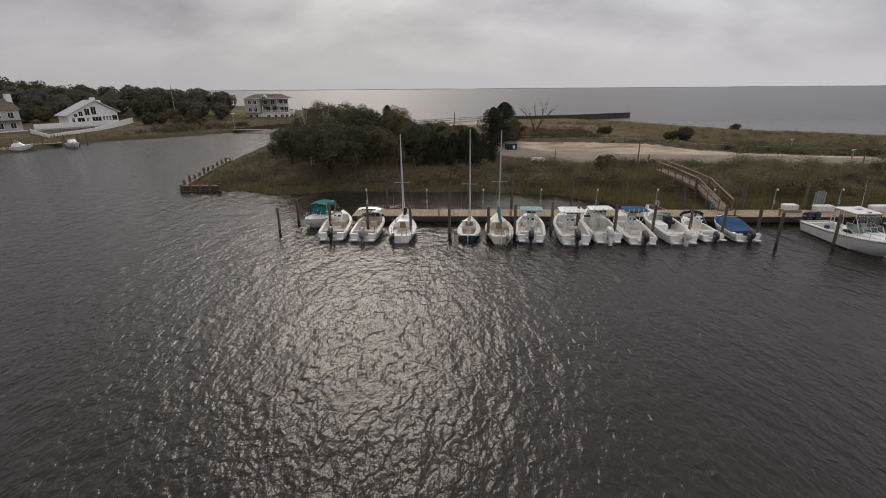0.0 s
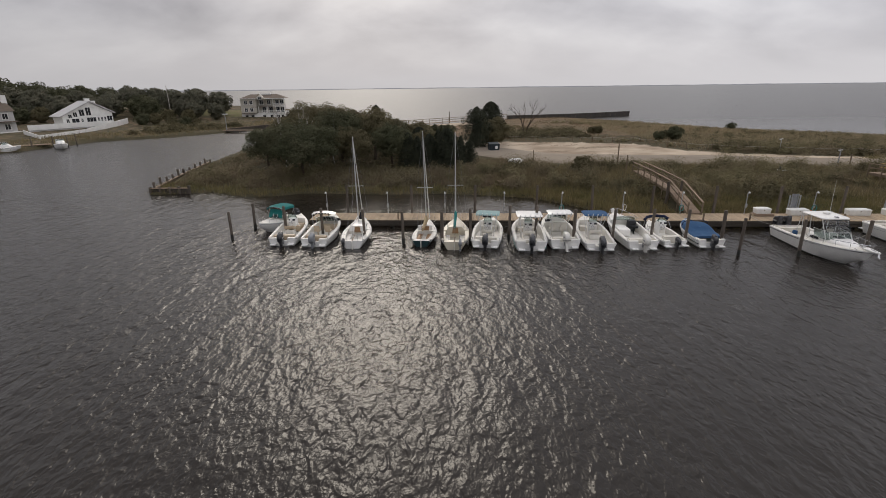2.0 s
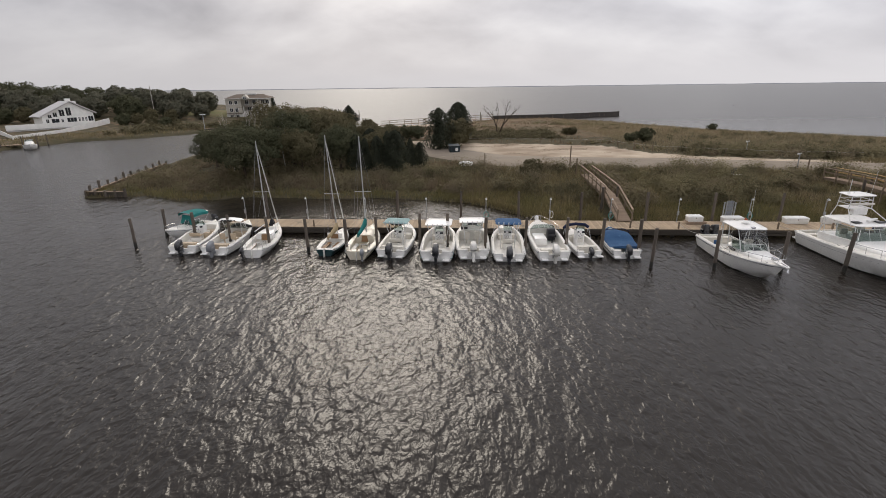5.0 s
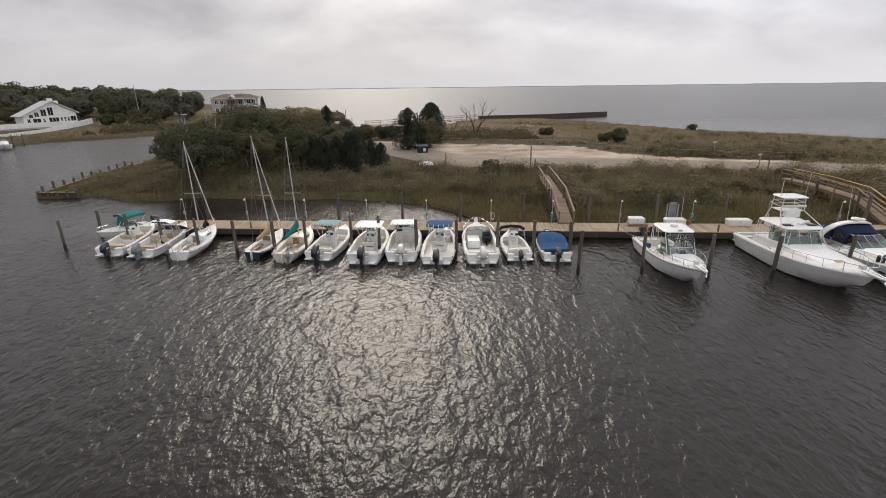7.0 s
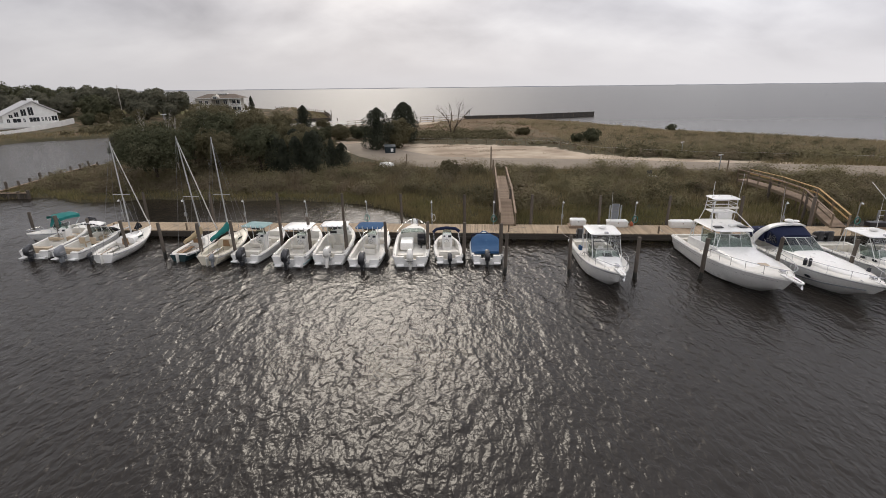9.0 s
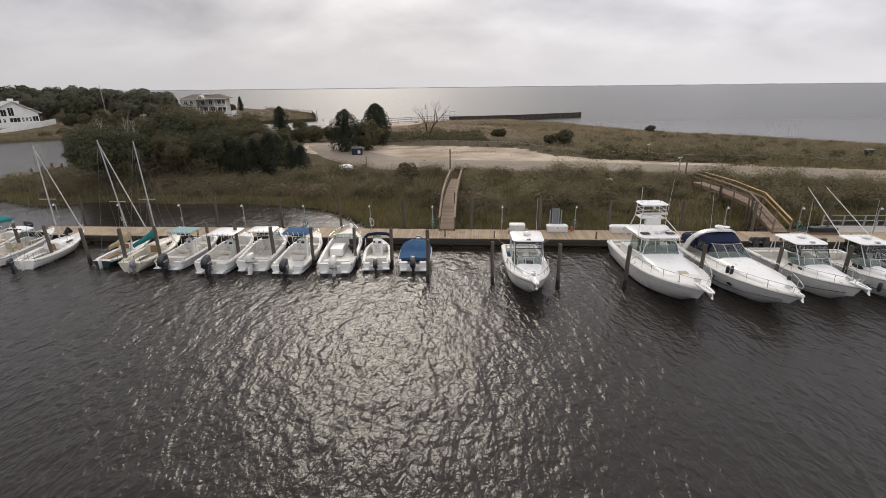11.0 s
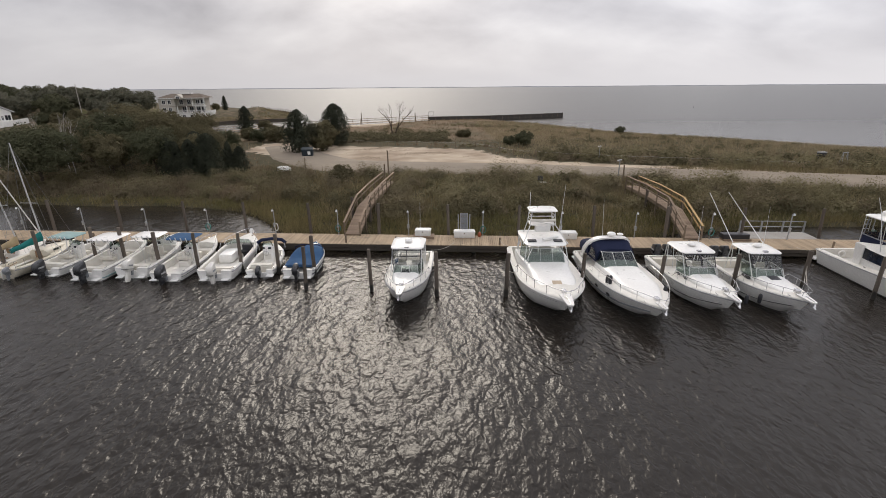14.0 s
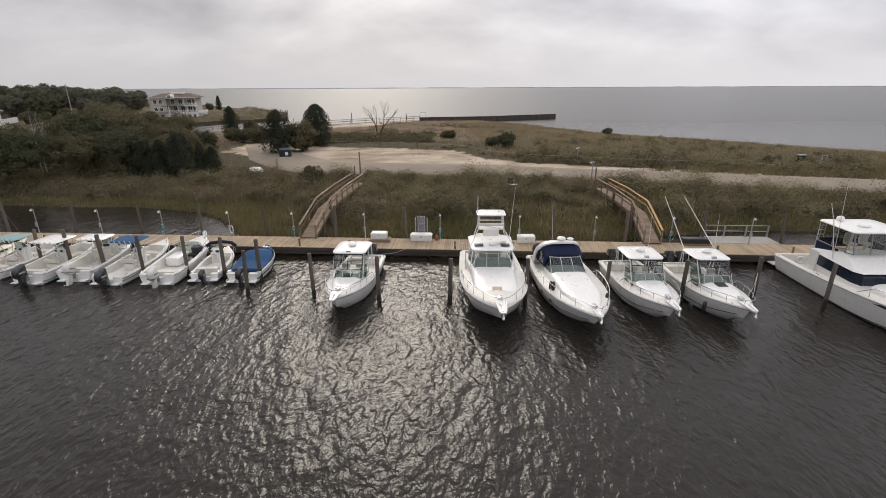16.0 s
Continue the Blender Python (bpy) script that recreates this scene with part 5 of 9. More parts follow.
# ---- sailing boats ----
def sailing_boat(at, Bm, label, skin="gel", deck="gel_in", cabin=True, mast_high=7.9, rake=0.0, cover=None, jib=True, engine=None, fs=0.55, fb=0.85, mast_at=0.57, cockpit="gel_in", pulpits=True, benches=None):
    m, L = berth(*at)
    boat = thing("sailboat", label, "sailboat", "sailing boats along the dock", m=m)
    o = outline(L, Bm, full=0.38, p=1.9, tr=0.72, fs=fs, fb=fb, ch=0.66, rake=0.75, sag=0.06)
    hull(boat, o, skin=skin, liner=deck, sole=0.18, cap=0.34, deck_from=0.46, rail="grey_rub", camber=0.09)
    zt = station(0.6, o)[1]
    if cabin:
        bm = B()
        secs = []
        for s, w, z in ((0.44, 0.60, 0.42), (0.5, 0.62, 0.44), (0.62, 0.54, 0.38), (0.74, 0.36, 0.26), (0.80, 0.2, 0.08)):
            ww = Bm * 0.5 * w
            h = station(s, o)[1]
            secs.append([(ww * math.copysign(abs(math.cos(a)) ** 0.5, math.cos(a)), L * s, h - 0.05 + (z + 0.05) * math.sin(a) ** 0.6) for a in (math.pi * i / 12 for i in range(13))])
        loft(bm, secs)
        cab = part("cabin", bm, M[deck if deck != "gel_in" else "gel"], boat)
        bm = B()
        h = station(0.44, o)[1]
        quad(bm, (-0.26, L * 0.438, h - 0.15), (0.26, L * 0.438, h - 0.15), (0.2, L * 0.438, h + 0.34), (-0.2, L * 0.438, h + 0.34), 0.03)
        part("companionway", bm, M["teak"], cab, "brown companionway boards")
        for sx in (-1, 1):
            bm = B()
            ww = Bm * 0.5 * 0.585
            box(bm, sx * (ww + 0.01), L * 0.58, zt + 0.2, 0.03, 0.62, 0.14, bevel=0.012)
            part("portlight", bm, M["tint"], cab, "dark cabin window")
    for sx in (-1, 1):
        bm = B()
        bw = station(0.25, o)[0] - 0.36
        box(bm, sx * (bw - 0.16), L * 0.26, 0.36, 0.32, L * 0.34, 0.06, bevel=0.02)
        part("cockpit_bench", bm, M[benches or "gel_in"], boat)
    zf = zt + (0.4 if cabin else 0.1)
    foot, head = Vector((0, L * mast_at, zf)), Vector((0, L * mast_at - rake, mast_high))
    bm = B()
    tube(bm, [foot, foot.lerp(head, 0.5), head], 0.055, 8, 0.035)
    mast = part("mast", bm, M["mast"], boat, "pale aluminium mast")
    sp = foot.lerp(head, 0.44)
    bm = B()
    tube(bm, [sp + Vector((-0.62, -0.08, 0.02)), sp, sp + Vector((0.62, -0.08, 0.02))], 0.022, 5)
    part("spreader", bm, M["mast"], mast)
    bx = station(mast_at, o)[0] - 0.06
    for sx in (-1, 1):
        bm = B()
        tube(bm, [head - Vector((0, 0, 0.1)), sp + Vector((sx * 0.62, -0.08, 0.02)), Vector((sx * bx, L * mast_at - 0.1, station(mast_at, o)[1]))], 0.008, 4)
        part("shroud", bm, M["wire"], mast)
        bm = B()
        tube(bm, [sp, Vector((sx * bx, L * mast_at - 0.35, station(mast_at, o)[1]))], 0.008, 4)
        part("shroud", bm, M["wire"], mast)
    bm = B()
    tube(bm, [head, Vector((0, 0.1, station(0, o)[1]))], 0.008, 4)
    part("backstay", bm, M["wire"], mast)
    bow = Vector((0, L - 0.12, fb + 0.05))
    tip = foot.lerp(head, 0.97)
    bm = B()
    if jib:
        pts = [bow + Vector((0, 0, 0.2)), bow.lerp(tip, 0.12), bow.lerp(tip, 0.5), bow.lerp(tip, 0.88), tip]
        tube(bm, pts, 0.05, 7, 0.028)
        part("furled_jib", bm, M["sail"], boat, "furled white jib")
    else:
        tube(bm, [bow, tip], 0.008, 4)
        part("forestay", bm, M["wire"], mast)
    boom0 = foot + Vector((0, -0.1, 0.55))
    boom1 = boom0 + Vector((0, -L * 0.40, -0.12 if cover else 0.05))
    bm = B()
    tube(bm, [boom0, boom1], 0.04, 7)
    boom = part("boom", bm, M["mast"], boat)
    if cover:
        bm = B()
        n = 8
        secs = []
        for i in range(n + 1):
            k = i / n
            c = boom0.lerp(boom1, k) + Vector((0, 0, 0.06 + 0.16 * (1 - k) ** 2))
            rw, rh = 0.14 * (1 - 0.35 * k), (0.15 + 0.2 * (1 - k) ** 2)
            secs.append([(c.x + rw * math.cos(a), c.y, c.z + rh * math.sin(a) + 0.02 * math.sin(i * 2.1)) for a in (2 * math.pi * j / 10 for j in range(10))])
        loft(bm, secs)
        part("sail_cover", bm, M[cover], boom, {"teal": "teal canvas sail cover", "tan": "tan canvas sail cover"}[cover])
    bm = B()
    box(bm, 0, -0.1, 0.15, 0.05, 0.32, 0.95, bevel=0.015)
    part("rudder", bm, M["gel_in"], boat)
    bm = B()
    tube(bm, [(0, -0.1, 0.66), (0.05, 0.9, 0.78)], 0.022, 6)
    part("tiller", bm, M["teak"], boat, "wooden tiller")
    if pulpits:
        bm = B()
        h = fb
        tube(bm, [(0.34, L * 0.86, h), (0.32, L * 0.9, h + 0.48), (0, L + 0.02, h + 0.52), (-0.32, L * 0.9, h + 0.48), (-0.34, L * 0.86, h)], 0.014, 5)
        tube(bm, [(0, L - 0.1, h), (0, L + 0.02, h + 0.52)], 0.012, 5)
        part("bow_pulpit", bm, M["steel"], boat)
        bm = B()
        b0_, h0 = station(0.03, o)[0] - 0.06, station(0.03, o)[1]
        for sx in (-1, 1):
            tube(bm, [(sx * b0_, 0.75, h0), (sx * b0_, 0.7, h0 + 0.5), (sx * b0_ * 0.95, 0.06, h0 + 0.5), (sx * b0_ * 0.5, 0.02, h0 + 0.5), (sx * b0_ * 0.5, 0.05, h0)], 0.014, 5)
            tube(bm, [(sx * b0_, 0.06, h0), (sx * b0_ * 0.95, 0.06, h0 + 0.5)], 0.012, 5)
        part("stern_pulpit", bm, M["steel"], boat)
    if engine:
        outboard(boat, engine[1], -0.1, 0.4, engine[0], 0.62)
    return boat, o


s1, so1 = sailing_boat((-1.1, -5.7, -1.5, 0.3), 2.25, "white sailing sloop with furled jib and bare boom", mast_high=8.0, jib=True, engine=("engine_black", -0.62), fs=0.62, fb=0.95, mast_at=0.58)
bm = B()
tube(bm, [(0.1, 4.0, 1.3), (0.15, 4.3, 1.62), (0.1, 4.5, 1.35)], 0.16, 8)
part("bundled_cover", bm, M["black_canvas"], s1, "bundled black cover at the mast")
s2, so2 = sailing_boat((4.1, -5.2, 4.4, -0.2), 1.85, "dark green open daysailer with wooden benches and tan sail cover", skin="green_hull", cabin=False, mast_high=8.45, rake=0.9, cover="tan", jib=True, fs=0.5, fb=0.75, mast_at=0.60, benches="teak", pulpits=False)
bm = B()
box(bm, 0, 2.35, 0.85, 1.15, 0.12, 0.42, bevel=0.03)
part("coaming", bm, M["gel"], s2)
bm = B()
box(bm, 0, 2.28, 0.82, 0.6, 0.06, 0.34)
part("cuddy_opening", bm, M["teak"], s2, "brown wooden cuddy doors")
s3, so3 = sailing_boat((6.65, -5.9, 6.7, 0.0), 2.25, "cream sailing sloop with teal sail cover and small outboard", skin="cream", deck="cream", mast_high=8.35, rake=0.35, cover="teal", jib=False, engine=("engine_grey", 0.45), fs=0.65, fb=0.95, mast_at=0.55)


# ---- cabin boats, moored bow out ----
def pulpit_plank(boat, o, length=0.5, w=0.36):
    h = o["fb"] + 0.05
    bm = B()
    y = o["L"]
    secs = [[(sx * k, y + dy, h + dz) for sx, dz in ((-w / 2, 0), (w / 2, 0), (w / 2, 0.07), (-w / 2, 0.07))] for dy, k in ((-0.7, 1.3), (0.0, 1.0), (length - 0.12, 0.8), (length, 0.5))]
    loft(bm, secs)
    p = part("bow_pulpit", bm, M["gel"], boat, "white bow platform")
    bm = B()
    tube(bm, [(0, y - 0.3, h + 0.1), (0, y + length - 0.1, h + 0.09), (0, y + length + 0.08, h - 0.12)], 0.022, 6)
    quad(bm, (-0.16, y + length - 0.22, h - 0.06), (0.16, y + length - 0.22, h - 0.06), (0.03, y + length + 0.1, h - 0.26), (-0.03, y + length + 0.1, h - 0.26), 0.02)
    part("anchor", bm, M["steel"], p, "steel anchor")
    bm = B()
    box(bm, 0, y - 0.95, h + 0.1, 0.22, 0.3, 0.2, bevel=0.03)
    part("windlass", bm, M["steel"], p)


def trunk(boat, o, s0, s1, wide, rise, name="cabin_trunk", material="gel", sharp=0.5):
    """The raised cabin top on the foredeck."""
    L = o["L"]
    bm = B()
    secs = []
    for i in range(9):
        k = i / 8
        s = s0 + (s1 - s0) * k
        b, h, *_ = station(s, o)
        w = max(min(wide / 2, b - 0.28), 0.05) * (1 - 0.15 * k)
        z = rise * (1 - k ** 2.2) + 0.02
        secs.append([(w * math.copysign(abs(math.cos(a)) ** sharp, math.cos(a)), L * s, h - 0.02 + (z + 0.1) * math.sin(a) ** 0.55) for a in (math.pi * j / 14 for j in range(15))])
    loft(bm, secs)
    return part(name, bm, M[material], boat, "", True, 50)


def deck_hatch(parent, x, y, z, w, l, material="dark", tilt=0.0):
    bm = B()
    box(bm, x, y, z, w, l, 0.05, Matrix.Rotation(radians(tilt), 3, "X"), 0.018)
    h = part("deck_hatch", bm, M["tint" if material == "tint" else material], parent, {"dark": "dark deck hatch", "gel_in": "white deck hatch"}.get(material, ""))
    return h


def side_port(boat, o, s, zf, l=0.42, h=0.16, sgn=1, inset=None, z=None):
    b, hh, c, zc, zk = station(s, o)
    x = (inset if inset is not None else b) + 0.005
    bm = B()
    zz = zf if z is None else z
    ring = [(sgn * x, o["L"] * s + l / 2 * math.cos(a), zz + h / 2 * math.sin(a)) for a in (2 * math.pi * i / 14 for i in range(14))]
    loft(bm, [ring, [(p[0] + sgn * 0.03, p[1], p[2]) for p in ring]])
    part("portlight", bm, M["pane"], boat, "dark oval portlight")


def hard_top(boat, y0, y1, wide, z, base_z, base_w, base_y, rear=True, front_lean=0.7, material="gel", front=0.94):
    top = new("hardtop")
    top.parent = boat
    top.empty_display_size = 0.1
    bm = B()
    slab(bm, round_rect(wide, y1 - y0, y0, 0.84, front=front), z, z + 0.10, 0.07, 0.06)
    part("roof", bm, M[material], top, "white moulded roof")
    w = wide / 2 * 0.9
    for sx in (-1, 1):
        legs = [((sx * base_w, base_y[1] + front_lean, base_z - 0.05), (sx * w * 0.93, y1 - 0.22, z + 0.02)),
                ((sx * base_w, base_y[0], base_z - 0.1), (sx * w, y0 + 0.25, z + 0.02)),
                ((sx * base_w, (base_y[0] + base_y[1]) / 2, base_z - 0.05), (sx * w, (y0 + y1) / 2 - 0.1, z + 0.02))]
        if rear:
            legs.append(((sx * base_w, base_y[0] - 0.5, 0.9), (sx * w, y0 + 0.12, z + 0.02)))
        for a, b in legs:
            bm = B()
            tube(bm, [a, b], 0.027, 6)
            part("post", bm, M["alu"], top)
    return top


def enclosure(boat, y_front, y_back, z0, z1, w0, w1, rake, material="vinyl", dark=False):
    """Clear curtains between the screen and the roof."""
    enc = new("enclosure")
    enc.parent = boat
    enc.empty_display_size = 0.1
    f = [(-w0, y_front, z0), (0, y_front + 0.12, z0), (w0, y_front, z0)]
    t = [(-w1, y_front - rake, z1), (0, y_front - rake + 0.08, z1), (w1, y_front - rake, z1)]
    for i in range(2):
        bm = B()
        quad(bm, f[i], f[i + 1], t[i + 1], t[i], 0.01)
        part("curtain", bm, M[material], enc, "clear front curtain", False)
    for sx in (-1, 1):
        bm = B()
        quad(bm, (sx * w0, y_front, z0), (sx * w0, y_back, z0), (sx * w1, y_back, z1), (sx * w1, y_front - rake, z1), 0.01)
        part("curtain", bm, M["tint" if dark else material], enc, "clear side curtain", False)
    bm = B()
    for a, b in zip(f, t):
        tube(bm, [a, b], 0.022, 5)
    tube(bm, [tuple((Vector(a) * 0.42 + Vector(b) * 0.58)) for a, b in zip(f, t)], 0.025, 5)
    tube(bm, t, 0.03, 5)
    tube(bm, f, 0.022, 5)
    part("curtain_binding", bm, M["dark"], enc, "dark curtain edging")


def radar_dome(boat, x, y, z, r=0.26, h=0.22, name="radar_dome"):
    bm = B()
    secs = [[(x + k * r * math.cos(a), y + k * r * math.sin(a), z + dz) for a in (2 * math.pi * i / 14 for i in range(14))] for dz, k in ((0, 0.5), (0.04, 0.55), (0.05, 0.95), (h * 0.55, 1), (h * 0.85, 0.8), (h, 0.35))]
    loft(bm, secs)
    part(name, bm, M["gel"], boat, "white radar dome")


def helm_seats(boat, y, sole, n=2, colour="seat", high=0.75):
    for i in range(n):
        x = (i - (n - 1) / 2) * 0.85
        bm = B()
        box(bm, x, y, sole + high, 0.5, 0.48, 0.14, bevel=0.05)
        box(bm, x, y - 0.22, sole + high + 0.32, 0.5, 0.12, 0.55, bevel=0.05)
        tube(bm, [(x, y, sole), (x, y, sole + high)], 0.06, 8)
        part("helm_seat", bm, M[colour], boat)


def walkaround(at, Bm, label, roof=(0.30, 0.53), roof_z=2.55, engines=2, cowl="engine_grey", hatch="dark", stripe=("dark", 0.28, 0.02), oval="big", rod=False, rails=True, canvas_dark=False, skin="gel"):
    m, L = berth(*at)
    boat = thing("cabin_boat", label, "motorboat", LARGE, m=m)
    o = outline(L, Bm, fs=0.82, fb=1.42, full=0.42, p=2.9, ch=0.82, rake=0.95)
    hull(boat, o, skin=skin, sole=0.35, deck_from=0.46, cap=0.24, stripe=stripe)
    tr = trunk(boat, o, 0.44, 0.84, Bm * 0.66, 0.42)
    zt = station(0.46, o)[1] + 0.42
    deck_hatch(tr, 0, L * 0.655, station(0.655, o)[1] + 0.405, 0.56, 0.5, hatch, -7)
    for sgn in (-1, 1):
        if oval == "big":
            side_port(boat, o, 0.53, 0, 0.85, 0.24, sgn, Bm * 0.33 - 0.01, station(0.53, o)[1] + 0.2)
        else:
            for s in (0.5, 0.6):
                side_port(boat, o, s, 0, 0.38, 0.15, sgn, min(Bm * 0.33, station(s, o)[0] - 0.28) - 0.004, station(s, o)[1] + 0.18)
    yf = L * roof[1]
    windscreen(boat, yf + 0.78, Bm * 0.70, zt - 0.08, 0.52, 1.25, 0.36, "glass")
    hard_top(boat, L * roof[0], yf, Bm * 0.77, roof_z, zt - 0.1, Bm * 0.335, (L * roof[0] + 0.3, yf - 0.2), front_lean=0.82)
    enclosure(boat, yf + 0.36, L * roof[0] + 0.5, zt + 0.44, roof_z - 0.01, Bm * 0.30, Bm * 0.31, 0.42, dark=canvas_dark)
    helm_seats(boat, yf - 0.75, 0.35)
    bm = B()
    box(bm, 0.0, yf + 0.15, 1.05, Bm * 0.5, 0.35, 0.7, bevel=0.05)
    part("dashboard", bm, M["gel_in"], boat)
    stern_bench(boat, o, 0.62, 0.35)
    for i in range(engines):
        outboard(boat, (i - (engines - 1) / 2) * 0.68, -0.06, 0.62, cowl, 1.15)
    if rails:
        rail(boat, o, 0.50, 0.985, 0.42, 5)
    pulpit_plank(boat, o, 0.38)
    radar_dome(boat, 0.0, L * (roof[0] + roof[1]) / 2, roof_z + 0.16, 0.25)
    antenna(boat, -Bm * 0.25, L * roof[0] + 0.5, roof_z + 0.1, 2.3, (0.0, -0.06))
    cleats(boat, o, (0.05, 0.45, 0.9))
    bm = B()
    box(bm, 0, L * roof[1] - 0.15, roof_z + 0.16, 0.26, 0.18, 0.12, bevel=0.03)
    part("searchlight", bm, M["steel"], boat)
    if rod:
        for sx in (-1, 1):
            bm = B()
            tube(bm, [(sx * 0.9, L * roof[0] + 0.5, roof_z - 0.1), (sx * 0.62 + 0.1, -1.4, roof_z + 2.35)], 0.028, 6, 0.016)
            part("outrigger", bm, M["alu"], boat, "white outrigger pole")
    return boat, o


c1, oc1 = walkaround((33.0, -1.7, 33.1, -10.1), 2.65, "white cabin boat with hardtop and clear curtains, alone in its berth", roof=(0.33, 0.59), roof_z=2.6, engines=2, cowl="engine_black", stripe=("dark", 0.86, 0.022))
bm = B()
box(bm, 0.95, 2.6, 1.02, 0.22, 0.3, 0.3, bevel=0.03)
part("bucket", bm, M["blue"], c1, "blue bucket in the cockpit")
c4, oc4 = walkaround((49.7, -1.9, 50.05, -10.2), 2.75, "white cabin boat with hardtop, dark waist stripe and twin outboards", roof=(0.27, 0.53), roof_z=2.45, oval="small", hatch="gel_in", stripe=("dark", 0.3, 0.018), cowl="engine_black")
c5, oc5 = walkaround((53.35, -2.1, 53.6, -10.2), 2.65, "white cabin boat with hardtop, long outriggers and dark curtains", roof=(0.29, 0.53), roof_z=2.5, rod=True, canvas_dark=True, cowl="engine_black")
fender(c4, -1.42, 7.0, 0.85)
fender(c5, 1.4, 6.6, 0.9)


def sportfisher():
    """Express boat with a wide screen, hardtop and tuna tower."""
    m, L = berth(41.1, -0.9, 41.6, -11.2)
    boat = thing("sport_fishing_boat", "large white express fishing boat with hardtop and tuna tower", "motorboat", LARGE, m=m)
    o = outline(L, 3.75, fs=1.0, fb=1.62, full=0.42, p=2.9, ch=0.82, rake=1.25)
    hull(boat, o, sole=0.42, deck_from=0.40, cap=0.3, rail="gel", camber=0.16, stripe=("grey_rub", 0.72, 0.012))
    tr = trunk(boat, o, 0.36, 0.80, 2.75, 0.46, sharp=0.42)
    deck_hatch(tr, 0, L * 0.76, station(0.76, o)[1] + 0.2, 0.5, 0.42, "tan_seat", -5)
    zt = 1.58
    bm = B()
    secs = []
    for y, w, z in ((2.0, 1.5, 1.5), (3.6, 1.52, 1.62), (4.9, 1.36, 1.66), (5.4, 1.15, 1.52)):
        secs.append([(-w, y, 0.9), (-w * 0.98, y, z), (w * 0.98, y, z), (w, y, 0.9)])
    loft(bm, secs)
    part("deckhouse", bm, M["gel"], boat)
    windscreen(boat, 4.95, 2.75, 1.62, 0.80, 1.5, 0.42, "glass", name="wide_windscreen")
    bm = B()
    box(bm, 0.0, 4.2, 1.78, 2.3, 0.5, 0.35, bevel=0.06)
    part("dashboard", bm, M["gel"], boat)
    bm = B()
    box(bm, -0.15, 3.4, 1.95, 0.7, 0.1, 0.7, bevel=0.05)
    part("helm_backrest", bm, M["seat"], boat)
    hard_top(boat, 1.75, 4.75, 2.75, 2.56, 1.6, 1.33, (2.3, 4.4), front_lean=0.5, front=0.9)
    for sx in (-0.78, 0.78):
        deck_hatch(boat, sx, 4.05, 2.75, 0.52, 0.42, "dark")
    helm_seats(boat, 3.1, 0.42, 2, "seat", 0.95)
    # tower
    tw = new("tuna_tower")
    tw.parent = boat
    tw.empty_display_size = 0.1
    bm = B()
    top = {}
    for sx in (-1, 1):
        for sy, yb, yt in ((0, 1.7, 2.15), (1, 4.35, 3.15)):
            tube(bm, [(sx * 1.35, yb, 1.2 if sy == 0 else 2.6), (sx * 0.78, yt, 3.45), (sx * 0.70, yt, 4.3)], 0.032, 6)
            top[(sx, sy)] = yt
    for z, k in ((3.45, 0.78), (3.75, 0.76), (4.02, 0.73)):
        tube(bm, [(-k, 2.15, z), (k, 2.15, z), (k, 3.15, z), (-k, 3.15, z), (-k, 2.15, z)], 0.026, 6)
    tube(bm, [(-0.78, 3.15, 3.45), (0.78, 3.15, 3.75)], 0.02, 5)
    part("tower_frame", bm, M["alu"], tw, "white tube frame")
    bm = B()
    slab(bm, round_rect(1.75, 1.35, 1.98, 0.8), 4.3, 4.38, 0.05, 0.04)
    part("tower_roof", bm, M["gel"], tw)
    bm = B()
    slab(bm, round_rect(1.5, 1.0, 2.15, 0.85), 3.40, 3.47, 0.0, 0.03)
    part("tower_platform", bm, M["gel"], tw)
    bm = B()
    box(bm, 0, 3.1, 3.25, 0.95, 0.35, 0.42, bevel=0.06)
    part("tower_helm", bm, M["gel"], tw)
    bm = B()
    tube(bm, [(-0.75, 3.22, 3.78), (-0.4, 3.3, 3.8), (0.4, 3.3, 3.8), (0.75, 3.22, 3.78)], 0.085, 8)
    part("bolster", bm, M["seat"], tw, "padded rail")
    for x, y, h in ((0.82, 2.9, 1.1), (0.3, 2.7, 0.2), (-0.45, 2.8, 0.18)):
        bm = B()
        tube(bm, [(x, y, 4.3), (x, y, 4.36 + h)], 0.02, 6)
        part("tower_light", bm, M["alu"], tw)
    bm = B()
    box(bm, -0.35, 3.9, 2.85, 1.15, 0.2, 0.14, Matrix.Rotation(radians(28), 3, "Z"), 0.05)
    tube(bm, [(-0.35, 3.9, 2.6), (-0.35, 3.9, 2.85)], 0.09, 8)
    part("radar_bar", bm, M["gel"], boat, "white open-array radar")
    antenna(boat, -1.25, 2.2, 2.5, 3.3, (-0.08, -0.05), 0.018)
    for sx in (-1, 1):
        bm = B()
        tube(bm, [(sx * 1.3, 5.15, 1.66), (sx * 0.75, 4.5, 2.58)], 0.02, 5)
        part("screen_brace", bm, M["alu"], boat)
    rail(boat, o, 0.46, 0.99, 0.5, 6, r=0.018)
    pulpit_plank(boat, o, 0.6, 0.46)
    stern_bench(boat, o, 0.7, 0.42)
    cleats(boat, o, (0.05, 0.42, 0.88))
    bm = B()
    box(bm, 0, -0.3, 0.25, 2.6, 0.6, 0.08, bevel=0.03)
    part("swim_platform", bm, M["gel"], boat)
    return boat


sportfisher()


